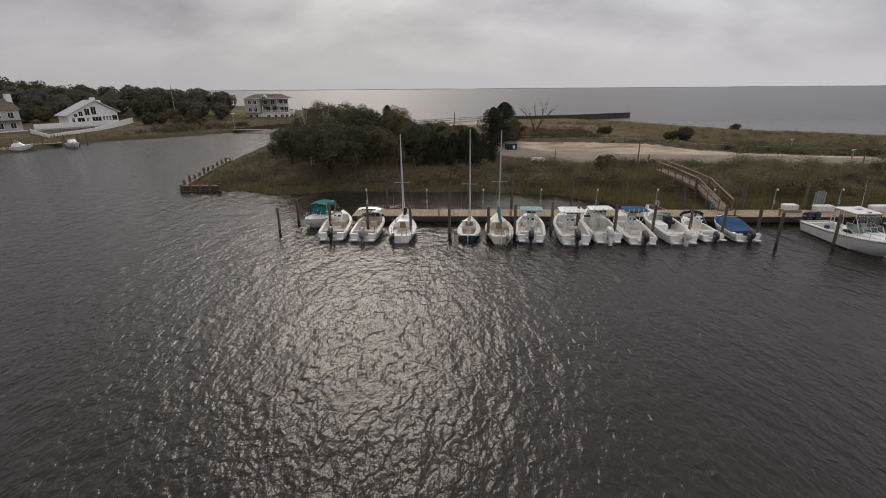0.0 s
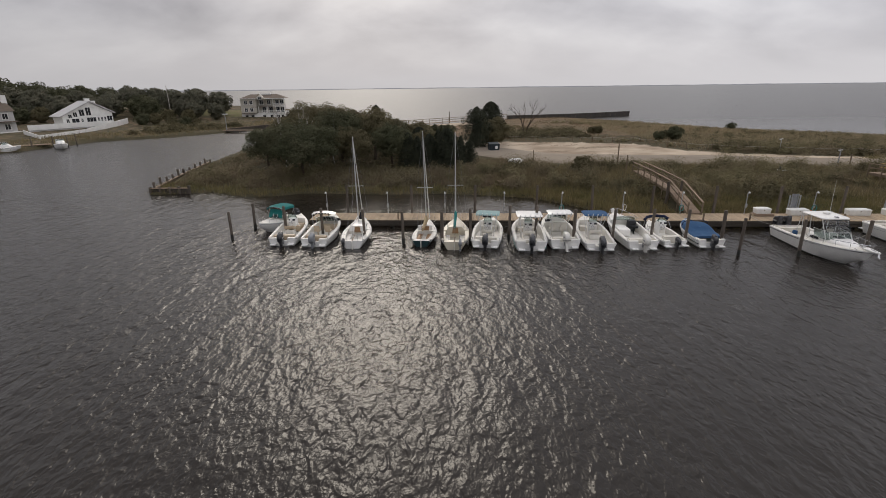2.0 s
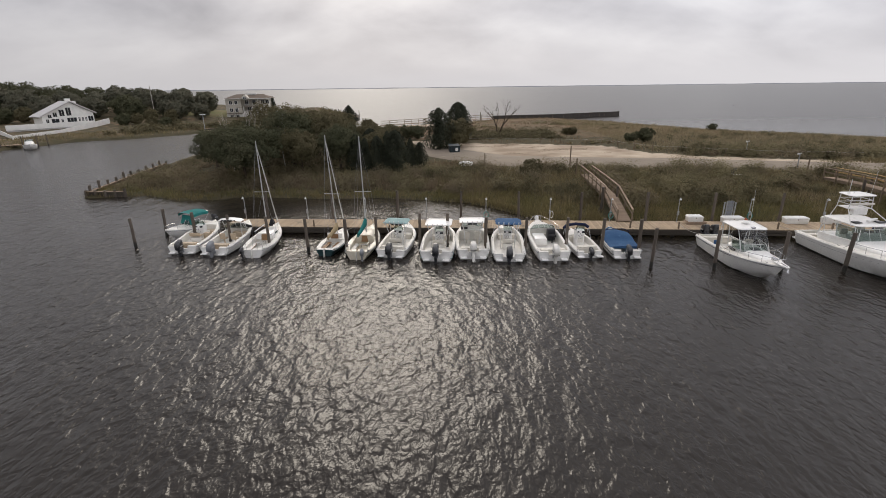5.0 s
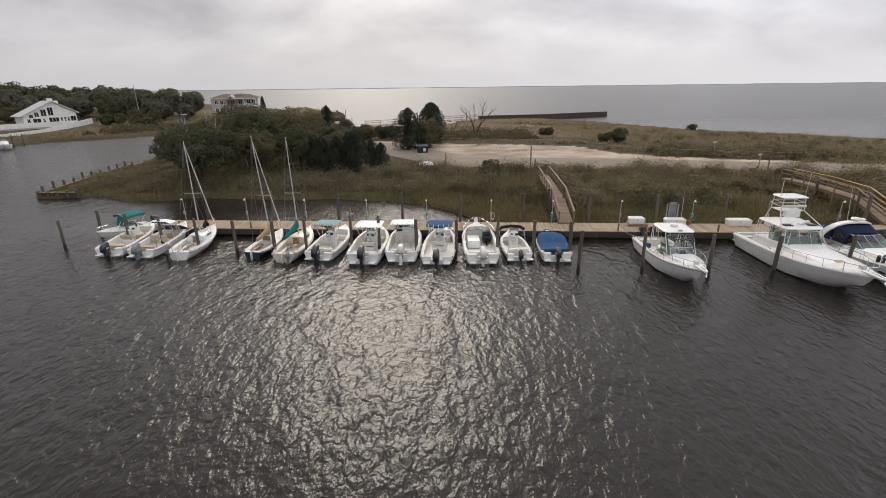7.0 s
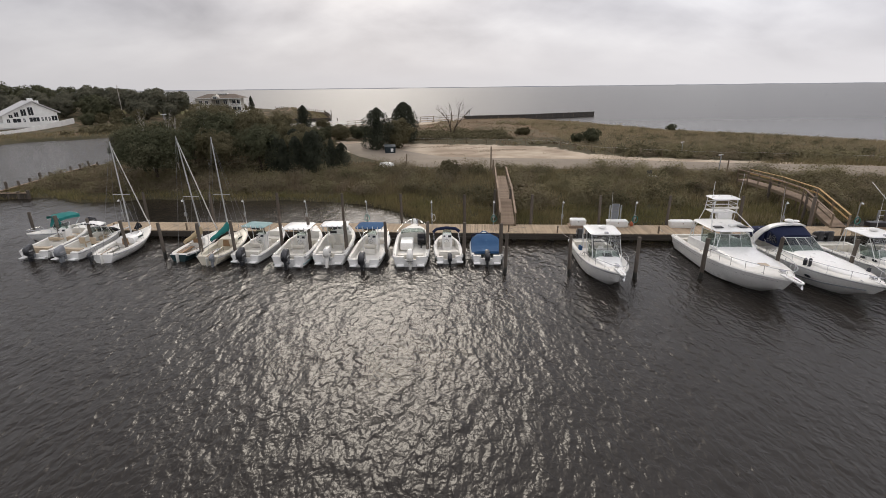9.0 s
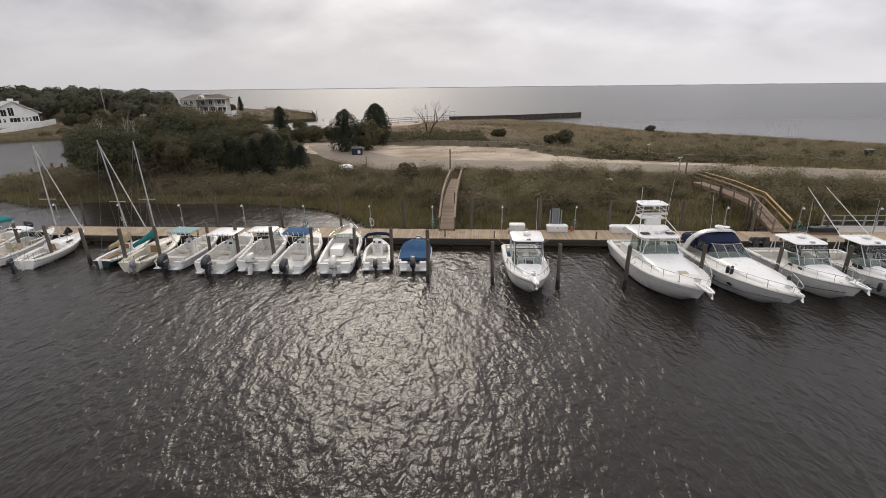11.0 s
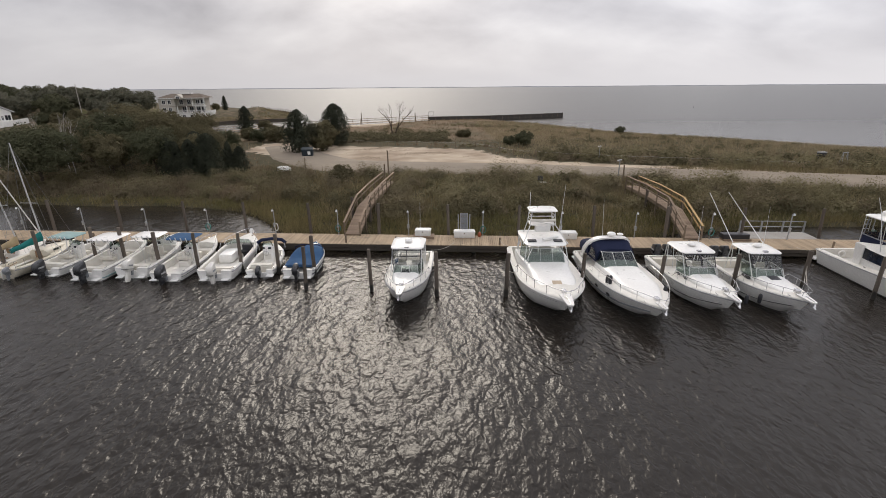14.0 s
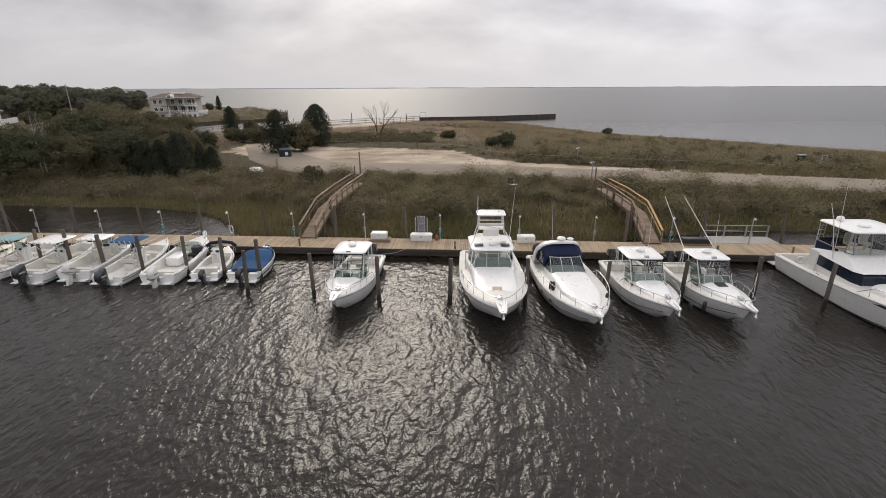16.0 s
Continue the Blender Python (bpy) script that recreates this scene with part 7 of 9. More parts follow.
OAKS = [tree_meshes(21, 6.4, 4.3, "leaf_a", lobes=15, clumps=22, per=46, size=0.12, lobe=0.40), tree_meshes(22, 6.4, 3.3, "leaf_a", lobes=11, clumps=20, per=46, size=0.12),
        tree_meshes(23, 6.2, 3.1, "leaf_f", lobes=10, clumps=20, per=46, size=0.12), tree_meshes(24, 6.8, 2.7, "leaf_f", lobes=9, clumps=16, per=34, size=0.12, low=1.6)]
CEDARS = [tree_meshes(31, 6.0, 2.1, "leaf_c", clumps=52, per=44, size=0.10, cedar=True, shape=2.2, ragged=0.3), tree_meshes(32, 5.6, 1.7, "leaf_c", clumps=44, per=40, size=0.10, cedar=True, shape=1.7, ragged=0.35)]
SPIRE = tree_meshes(36, 7.0, 1.5, "leaf_c", clumps=44, per=40, size=0.11, cedar=True, shape=1.3)
BUSH = [tree_meshes(37, 2.2, 1.5, "leaf_a", lobes=8, clumps=14, per=36, size=0.085, low=-0.3), tree_meshes(38, 2.1, 1.35, "leaf_f", lobes=8, clumps=14, per=36, size=0.085, low=-0.3)]
THICK = "trees of the thicket on the point"
for i, (k, x, y, s) in enumerate(((0, -11.5, 58.9, 1.10), (1, -18.4, 66.8, 0.84), (2, -5.4, 62.4, 0.94), (1, -0.6, 63.2, 0.95), (2, 3.8, 64.4, 0.82), (1, -8.2, 68.6, 1.16), (2, -12.6, 70.5, 0.92),
                                  (3, -3.6, 70.2, 1.08), (2, 2.2, 70.0, 0.92), (3, -17.2, 85, 1.16), (3, -9.6, 76, 1.08), (2, -3.0, 77, 0.84), (1, 2.8, 76.5, 0.66), (2, 7.6, 66.0, 0.62), (2, -19.6, 73, 0.56), (2, -16.0, 74.0, 1.08), (2, -19.2, 80, 0.98), (3, -13.0, 80.5, 1.12), (2, -17.4, 91, 0.95), (2, -10.0, 84, 1.12), (3, -4.0, 84, 0.92))):
    tree(OAKS[k], x, y, ("broad dark green tree at the tip of the thicket", "dark green broad tree in the thicket on the point", "olive green shrubby tree in the thicket on the point", "thin-topped olive tree rising from the thicket")[k], i * 67, s, group=THICK)
for i, (k, x, y, s) in enumerate(((0, 6.8, 61.8, 0.92), (1, 4.4, 62.0, 0.86), (1, 1.6, 62.4, 0.88), (1, 9.8, 63.4, 0.66), (0, 3.0, 66.4, 0.86))):
    tree(CEDARS[k], x, y, "dense dark red cedar at the edge of the thicket", i * 50, s, group="cedars of the thicket", name="cedar_tree")
for i, (x, y, s) in enumerate(((5.6, 63.4, 0.74), (8.6, 63.0, 0.62), (2.9, 61.8, 0.66))):
    tree(SPIRE, x, y, "dark pointed cedar at the edge of the thicket", i * 70, s, group="cedars of the thicket", name="cedar_tree")
BIG_CEDAR = tree_meshes(33, 7.4, 2.5, "leaf_c", clumps=64, per=52, size=0.13, cedar=True, shape=2.6, ragged=0.2)
tree(BIG_CEDAR, 16.1, 91.4, "dense dark red cedar standing behind the sandy lot", 20, 0.98, name="cedar_tree")
RAGGED = tree_meshes(34, 7.2, 3.1, "leaf_c", clumps=46, per=44, size=0.125, cedar=True, shape=1.5, ragged=0.36)
tree(RAGGED, 12.4, 81.0, "ragged dark cedar beside the dark skip", 0, 0.95, name="cedar_tree")
tree(BUSH[1], 15.4, 83.4, "rounded olive tree behind the dark skip", 130, 2.3)
for i, (x, y, s) in enumerate(((8.2, 98.0, 1.3), (-3.0, 100.5, 1.25), (0.4, 97.4, 1.25), (3.4, 96.6, 1.45), (6.0, 99.2, 1.3), (2.0, 103.0, 1.3))):
    tree(BUSH[i % 2], x, y, ("round dark bush beyond the sandy lot", "round olive bush beyond the sandy lot")[i % 2], 30 + 70 * i, s, "bush", "bush", "bushes beyond the sandy lot")
tree(OAKS[2], -3.6, 112.5, "grey-green low tree by the inlet mouth", 160, 0.56)
tree(CEDARS[1], -7.7, 112, "small pointed cedar by the inlet mouth", 10, 1.15, name="cedar_tree")
tree(BUSH[0], -1.0, 108, "low dark bush by the inlet mouth", 40, 1.0, "bush", "bush")
tree(BUSH[0], 49.6, 87.0, "round dark green bush beyond the road", 10, 1.25, "bush", "bush")
tree(BUSH[0], 47.2, 87.4, "round dark green bush beyond the road", 70, 0.85, "bush", "bush")
tree(BUSH[1], 23.4, 57.4, "taller olive bush beside the boardwalk ramp", 40, 1.05, "bush", "bush")
tree(BUSH[1], 39.3, 102.1, "small grey-green bush in the dry grass", 40, 0.75, "bush", "bush")
tree(BUSH[1], 40.6, 101.6, "small grey-green bush in the dry grass", 80, 0.85, "bush", "bush")
tree(BUSH[0], 76, 112, "low dark bush on the shore bank", 0, 0.85, "bush", "bush")
tree(SPIRE, -69.0, 246.6, "slim dark evergreen on the lawn behind the house", 0, 1.0, name="evergreen_tree")
tree(SPIRE, -108, 262, "small dark evergreen on the lawn behind the house", 0, 0.9, name="evergreen_tree")
tree(BUSH[1], -72, 243, "low round bush on the lawn", 0, 1.6, "bush", "bush")


def bare_tree(seed, x, y, high, spread, material, label, trunks=1, r0=0.11):
    """A leafless tree: limbs that fork three times."""
    rng = random.Random(seed)
    t = thing("bare_tree", label, "tree", m=pose(x, y, height_at(x, y) - 0.1))
    wood, twig = {}, {}

    def grow(p, d, length, r, depth, k):
        q = p + d * length
        mid = p.lerp(q, 0.5) + Vector((rng.uniform(-1, 1), rng.uniform(-1, 1), 0)) * length * 0.06
        tube(wood[k] if depth < 2 else twig[k], [p, mid, q], r, 6 if depth < 2 else 4, r * 0.6)
        if depth == 4:
            return
        for _ in range(rng.choice((2, 3, 3))):
            e = (d + Vector((rng.uniform(-1, 1), rng.uniform(-1, 1), rng.uniform(-0.2, 0.5))) * spread).normalized()
            grow(q if rng.random() < 0.6 else mid, e, length * rng.uniform(0.6, 0.8), r * 0.55, depth + 1, k)

    for i in range(trunks):
        a = i * 2.3
        wood[i], twig[i] = B(), B()
        grow(Vector((0.2 * math.cos(a), 0.2 * math.sin(a), 0)), Vector((0.35 * math.cos(a) * (trunks > 1), 0.35 * math.sin(a) * (trunks > 1), 1)).normalized(), high * 0.34, r0, 0, i)
        trunk = part("trunk", wood[i], material, t)
        part("twig_spray", twig[i], material, trunk)


bare_tree(3, 25.5, 105.2, 9.0, 0.55, M["bark"], "leafless grey-brown tree in the dry grass", 2, 0.14)
for i, (x, y, h) in enumerate(((-15.4, 64.6, 8.2), (-13.8, 66.2, 9.0), (-12.4, 65.2, 8.0), (-9.4, 67.4, 8.2), (-21.0, 84.0, 8.4), (-6.0, 75.5, 7.4))):
    bare_tree(40 + i, x, y, h, 0.26 if i < 4 else 0.42, M["dead"] if i < 4 else M["bark"], "bleached dead tree above the thicket" if i < 4 else "thin bare-topped tree above the thicket", 1 if i < 4 else 2, 0.07 if i < 4 else 0.07)
def scatter(n, x0, x1, y0, y1, keep, seed):
    """Random places in a rectangle where keep(x, y) holds."""
    r = np.random.RandomState(seed)
    x, y = r.uniform(x0, x1, n), r.uniform(y0, y1, n)
    k = keep(x, y, r)
    return x[k], y[k], r


def shrubs(name, label, x, y, r, rad, per, size, material, seed, sink=0.25, lobes=7, tall=0.95, aspect=1.45, grow=0.0):
    """Rounded bushes, each of several leafy lobes with coarser foliage inside."""
    h, *_ = land_fields(x, y)
    n = len(x)
    rr = rad[0] + (rad[1] - rad[0]) * r.uniform(0, 1, n) ** 1.2
    rr *= 1 + grow * np.clip((x - 54) / 6, 0, 1)
    c = r.normal(size=(n, lobes, 3))
    c /= np.linalg.norm(c, axis=2)[:, :, None]
    c[:, :, 2] = np.abs(c[:, :, 2])
    c *= r.uniform(0.45, 0.75, (n, lobes, 1))
    pick = r.randint(0, lobes, (n, per))
    u = r.normal(size=(n, per, 3))
    u /= np.linalg.norm(u, axis=2)[:, :, None]
    k = r.uniform(0.62, 1.06, (n, per, 1)) * 0.46
    p = np.take_along_axis(c, pick[:, :, None], 1) + u * k
    inner = r.uniform(0, 1, (n, per)) < 0.33
    p[inner] *= 0.66
    p[:, :, 2] = np.abs(p[:, :, 2])
    s = size * r.uniform(0.6, 1.4, (n, per)) * np.where(inner, 2.0, 1.0)
    face = unit(u * 0.6 + unit(p) * 0.5 + np.array([0, 0, 0.9]))
    p = np.stack([x, y, h - sink], 1)[:, None, :] + p * rr[:, None, None] * np.array([1, 1, tall])
    ob = new(name, cards(name, p.reshape(-1, 3), s.reshape(-1), material, aspect, seed, face.reshape(-1, 3)))
    return tagged(ob, label, "shrubs", kind="stuff")


def near_band(x, y, r):
    """Between the cordgrass and the road."""
    s = signed(x, y, POINT)
    road = edge_distance(x, y, ROAD_NEAR, False)
    clear1 = np.abs(x - (28.6 + (y - 44) * -0.02)) > 1.3
    clear2 = np.abs(x - 54.6) > 1.4
    lump = np.array([noise.noise((a * 0.16, b * 0.2, 1.0)) for a, b in zip(x, y)])
    return (s > np.where(x > 58, 1.9, 4.4) + 1.2 * lump) & (road > 1.3) & (y < 62) & clear1 & clear2 & (lump > -0.45) & ~((x < 17.5) & (y > 60.3)) & inside(x, y, [(-30, 30), (200, -20), (200, 0), (110, 38), (81, 49.2), (66, 54), (46, 59.4), (22, 62.2), (17, 64), (-30, 64)])


x, y, r = scatter(900, 8, 112, 34, 63, near_band, 2)
half = np.arange(len(x)) % 4
for k, (label, rad, per, leaf) in enumerate((("grey-green marsh shrubs along the road", (1.2, 2.9), 1400, "leaf_b"), ("brown and grey-green marsh shrubs along the road", (1.0, 2.3), 1100, "leaf_d"),
                                            ("dry olive marsh shrubs along the road", (0.9, 1.9), 850, "leaf_b"), ("dark olive marsh shrubs along the road", (1.1, 2.6), 1200, "leaf_f"))):
    shrubs("shrub_thicket", label, x[half == k], y[half == k], r, rad, int(per * 1.3), 0.066, M[leaf], 3 + 5 * k, grow=0.15, tall=1.16, lobes=9, aspect=1.2)


def point_band(x, y, r):
    s = signed(x, y, POINT)
    return (s > 2.2) & (x < 16) & (y < 63)


x, y, r = scatter(420, -27, 18, 49, 63, point_band, 6)
half = np.arange(len(x)) % 2
shrubs("shrub_thicket", "brown undergrowth in front of the thicket", x[half == 0], y[half == 0], r, (1.0, 2.2), 760, 0.08, M["leaf_d"], 6, tall=0.9, aspect=1.25)
shrubs("shrub_thicket", "grey-green undergrowth in front of the thicket", x[half == 1], y[half == 1], r, (1.0, 2.1), 760, 0.08, M["leaf_b"], 16, tall=0.9, aspect=1.25)
x, y, r = scatter(560, -32, 8, 60, 98, lambda a, b, r: (signed(a, b, POINT) > 2.5) & (a < 1 - (b - 75) * 0.25), 7)
half = np.arange(len(x)) % 2
shrubs("shrub_thicket", "olive shrubs on the inlet side of the point", x[half == 0], y[half == 0], r, (0.8, 1.8), 210, 0.085, M["leaf_f"], 7)
shrubs("shrub_thicket", "brown shrubs on the inlet side of the point", x[half == 1], y[half == 1], r, (0.8, 1.6), 210, 0.085, M["leaf_d"], 27)


def far_band(x, y, r):
    s = signed(x, y, POINT)
    lump = np.array([noise.noise((a * 0.06, b * 0.09, 5.0)) for a, b in zip(x, y)])
    line = edge_distance(x, y, ROAD_FAR, False)
    east = (x > 42 + (y - 70) * 0.25)
    return (s > 3) & (y > 62) & (signed(x, y, SAND) < -2.0) & (line > 3.5) & ((east & (lump > np.where(line < 14, -0.1, np.where(s < 7, 0.0, 0.24)))) | (lump > 0.22)) & ~inside(x, y, ROAD_NEAR + ROAD_FAR[::-1]) & (y > 60 - (x - 60) * 0.2)


x, y, r = scatter(3600, 8, 150, 36, 150, far_band, 8)
half = np.arange(len(x)) % 2
shrubs("shrub_thicket", "grey-green shore shrubs beyond the road", x[half == 0], y[half == 0], r, (0.6, 1.5), 120, 0.14, M["leaf_b"], 8, aspect=1.1)
shrubs("shrub_thicket", "brown and olive shore shrubs beyond the road", x[half == 1], y[half == 1], r, (0.5, 1.2), 100, 0.13, M["leaf_d"], 9, aspect=1.1)


def verge_band(x, y, r):
    """The hedge of shrubs close along the far side of the road."""
    line = edge_distance(x, y, ROAD_FAR, False)
    return (x > 50) & (line > 2.6) & (line < 13) & (signed(x, y, ROAD_NEAR + ROAD_FAR[::-1]) < -2) & (y > 64 - (x - 56) * 0.45) & (signed(x, y, SAND) < -1.0)


x, y, r = scatter(1100, 48, 125, 34, 84, verge_band, 18)
half = np.arange(len(x)) % 2
shrubs("shrub_thicket", "grey-green shrubs along the far road verge", x[half == 0], y[half == 0], r, (1.2, 2.8), 360, 0.13, M["leaf_b"], 18, tall=0.82, lobes=8, aspect=1.15)
shrubs("shrub_thicket", "olive and brown shrubs along the far road verge", x[half == 1], y[half == 1], r, (1.0, 2.3), 300, 0.13, M["leaf_d"], 19, tall=0.8, lobes=8, aspect=1.15)
x, y, r = scatter(330, 48, 125, 34, 84, verge_band, 38)
shrubs("shrub_thicket", "darker round shrubs along the far road verge", x, y, r, (1.3, 2.9), 400, 0.13, M["leaf_f"], 38, tall=0.9, lobes=8, aspect=1.15)
x, y, r = scatter(160, 50, 100, 70, 118, lambda a, b, r: signed(a, b, POINT) > 4, 39)
shrubs("shrub_thicket", "scattered dark shrubs on the shore flats", x, y, r, (0.8, 1.6), 200, 0.10, M["leaf_f"], 39, tall=0.8)
x, y, r = scatter(170, 16, 37, 95, 110, lambda a, b, r: signed(a, b, SAND) < -2, 10)
shrubs("shrub_thicket", "dark shrubs under the bare tree", x, y, r, (0.9, 2.0), 240, 0.14, M["leaf_f"], 10, aspect=1.1)


def grass_field(name, label, n, rect, keep, high, wide, material, seed, blades_each=6, spread=0.16, lean=0.35, low=1e-3):
    x, y, r = scatter(n, *rect, keep, seed)
    h, *_ = land_fields(x, y)
    c = np.repeat(np.stack([x, y, h - 0.05], 1), blades_each, 0)
    c[:, :2] += r.normal(size=(len(c), 2)) * spread
    hh = np.repeat(r.uniform(high[0], high[1], len(x)), blades_each) * r.uniform(0.7, 1.1, len(c))
    ob = new(name, blades(name, c, hh, wide, material, lean, seed))
    return tagged(ob, label, "grass", kind="stuff")


def shore_front(x, y, r):
    s = signed(x, y, POINT)
    return (s > -0.5) & (s < np.where(x > 58, 2.6, np.where(x < 12, 0.5, 4.4)) + r.uniform(-1.5, 1.5, len(x))) & (y < 62) & (x < 100) & ~((x > 26.8) & (x < 28.8) & (y < 46))


grass_field("marsh_grass", "bright olive cordgrass along the water's edge", 56000, (-30, 100, 38, 60), shore_front, (0.35, 0.75), 0.045, M["grass_lush"], 21, 6, 0.2, 0.55)


def marsh_back(x, y, r):
    s = signed(x, y, POINT)
    return (s > 4.0) & (y < 63) & (x < 100) & (signed(x, y, ROAD_NEAR + ROAD_FAR[::-1]) < -0.7)


grass_field("marsh_grass", "tawny and olive marsh grass between the shrubs", 19000, (-26, 100, 42, 63), marsh_back, (0.5, 1.15), 0.05, M["grass"], 22, 6, 0.22, 0.45)
grass_field("dune_grass", "dry russet grass on the flats beyond the road", 12000, (-30, 130, 68, 190), lambda x, y, r: (signed(x, y, POINT) > 1) & (signed(x, y, SAND) < -0.6 + r.uniform(-1.5, 1.5, len(x))) & (signed(x, y, BEACH) < 0) & (signed(x, y, ROAD_NEAR + ROAD_FAR[::-1]) < -0.8), (0.2, 0.5), 0.10, M["dune"], 23, 5, 0.6, 0.6)
grass_field("dune_grass", "brown grass round the upturned dinghy", 2600, (8, 19, 58, 67), lambda x, y, r: (signed(x, y, POINT) > 5) & (signed(x, y, ROAD_NEAR + ROAD_FAR[::-1]) < -0.5), (0.35, 0.8), 0.05, M["reed"], 31, 6, 0.2, 0.4)
grass_field("dune_grass", "pale feathery grass on the shore flats", 30000, (46, 130, 40, 150), lambda x, y, r: (signed(x, y, POINT) > 0.6) & (signed(x, y, ROAD_NEAR + ROAD_FAR[::-1]) < -3) & (edge_distance(x, y, ROAD_FAR, False) > 10 + r.uniform(-4, 4, len(x))) & (signed(x, y, SAND) < -1), (0.3, 0.75), 0.07, M["shore"], 32, 5, 0.4, 0.5)
grass_field("dry_weeds", "dry brown weeds spreading over the sandy lot", 5200, (14, 40, 74, 90), lambda x, y, r: (signed(x, y, SAND) > 0.4) & (signed(x, y, ROAD_NEAR + ROAD_FAR[::-1]) < -2) & (np.array([noise.noise((a * 0.22, b * 0.35, 3.0)) for a, b in zip(x, y)]) > 0.12 + (x - 18) * 0.012), (0.06, 0.2), 0.07, M["reed"], 41, 4, 0.3, 0.9)
grass_field("bank_grass", "rough olive grass along the inlet bank", 16000, (-130, -16, 92, 230), lambda x, y, r: (signed(x, y, NORTH) > 0.3) & (signed(x, y, NORTH) < 13), (0.4, 0.95), 0.13, M["grass"], 24, 5, 0.5, 0.5)


grass_field("reeds", "tall brown reeds in front of the thicket", 2600, (-27, 20, 51, 60), lambda x, y, r: (signed(x, y, POINT) > 1.6) & (signed(x, y, POINT) < 6.5 + r.uniform(-1, 1, len(x))), (0.6, 1.25), 0.045, M["reed"], 25, 6, 0.25, 0.4)


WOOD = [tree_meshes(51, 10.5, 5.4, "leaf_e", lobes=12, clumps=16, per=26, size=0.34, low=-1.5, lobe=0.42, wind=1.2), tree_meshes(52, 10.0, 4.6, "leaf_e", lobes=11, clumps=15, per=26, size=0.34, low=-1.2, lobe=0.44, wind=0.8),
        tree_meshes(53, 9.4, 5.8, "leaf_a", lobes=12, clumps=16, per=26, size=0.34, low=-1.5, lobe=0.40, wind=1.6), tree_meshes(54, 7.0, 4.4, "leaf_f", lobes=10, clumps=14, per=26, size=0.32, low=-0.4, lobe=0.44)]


def woodland():
    """The wood behind the houses on the north bank: wind-shaped trees, lower towards the water."""
    r = np.random.RandomState(77)
    for row, (y0, x0, x1, step, top0, top1) in enumerate(((151, -86, -62, 5.0, 5.4, 3.8), (160, -134, -70, 6.6, 8.4, 5.6), (172, -150, -68, 7.4, 12.5, 9.0), (186, -172, -70, 8.2, 16.2, 11.8), (202, -200, -79, 9.0, 17.6, 12.6))):
        x = x0
        while x < x1:
            t = (x - x0) / (x1 - x0)
            a, b = x + r.uniform(-1.8, 1.8), y0 + r.uniform(-4, 4)
            z = height_at(a, b)
            want = (top0 + (top1 - top0) * t) * r.uniform(0.88, 1.04) - z
            k = int(r.choice((0, 1, 2))) if row > 1 else int(r.choice((2, 3, 3)))
            scale = want / (10.5, 10.0, 9.4, 7.0)[k]
            house_lot = (a > -112) & (a < -86) & (b < 168)
            if signed(np.array([a]), np.array([b]), NORTH)[0] > 12 and not house_lot:
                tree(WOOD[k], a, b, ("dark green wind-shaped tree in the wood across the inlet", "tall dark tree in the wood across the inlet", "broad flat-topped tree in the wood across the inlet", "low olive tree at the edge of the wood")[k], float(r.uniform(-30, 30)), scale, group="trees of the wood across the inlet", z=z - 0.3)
            x += step


woodland()
x, y, r = scatter(1500, -140, -40, 100, 180, lambda a, b, r: (signed(a, b, NORTH) > 5) & (signed(a, b, NORTH) < 24) & ~((a > -120) & (a < -74) & (b < 158)) & ~((a > -76) & (b > 150)), 12)
shrubs("shrub_thicket", "dark shrubs on the slope across the inlet", x, y, r, (1.2, 3.2), 170, 0.2, M["leaf_f"], 12, tall=0.9)

# ---- things on and beside the dock ----
def dock_box(u, v, turn=0, w=1.45, d=0.62, h=0.56, step=False, label="white fibreglass dock box on the boardwalk"):
    t = thing("dock_box", label, "dock box", "dock boxes", m=dk(u, v, DECK + (0.2 if step else 0), turn))
    bm = B()
    box(bm, 0, 0, h * 0.36, w, d, h * 0.72, bevel=0.04, taper=1.03)
    part("body", bm, M["box"], t)
    bm = B()
    secs = []
    for z, k in ((h * 0.72, 1.06), (h * 0.82, 1.06), (h * 0.95, 0.95), (h, 0.8)):
        secs.append([(x * k, y * k, z) for x, y in ((-w / 2, -d / 2), (w / 2, -d / 2), (w / 2, d / 2), (-w / 2, d / 2))])
    loft(bm, secs)
    part("lid", bm, M["box"], t)
    bm = B()
    box(bm, 0, -d / 2 - 0.02, h * 0.66, 0.08, 0.02, 0.1, bevel=0.005)
    part("latch", bm, M["steel"], t, "steel latch")
    return t


def low_platform(u, v, w=1.6, d=0.8):
    t = thing("box_platform", "brown timber step under a dock box", "platform", m=dk(u, v, DECK))
    for i in range(5):
        bm = B()
        box(bm, 0, -d / 2 + d * (i + 0.5) / 5, 0.18, w, d / 5 - 0.01, 0.035)
        part("board", bm, M["tread"], t)
    bm = B()
    box(bm, 0, -d / 2 + 0.03, 0.08, w, 0.05, 0.16)
    part("front_board", bm, M["tread"], t)


low_platform(33.2, 1.72)
dock_box(33.15, 1.75, 0, 1.15, 0.65, 0.5, True, "white dock box with a sunken lid on a timber step")
dock_box(36.3, 1.98, 0, 1.55, 0.6)
dock_box(41.3, 1.95, 0, 1.75, 0.62)
dock_box(44.1, 1.95, 0, 1.25, 0.62)


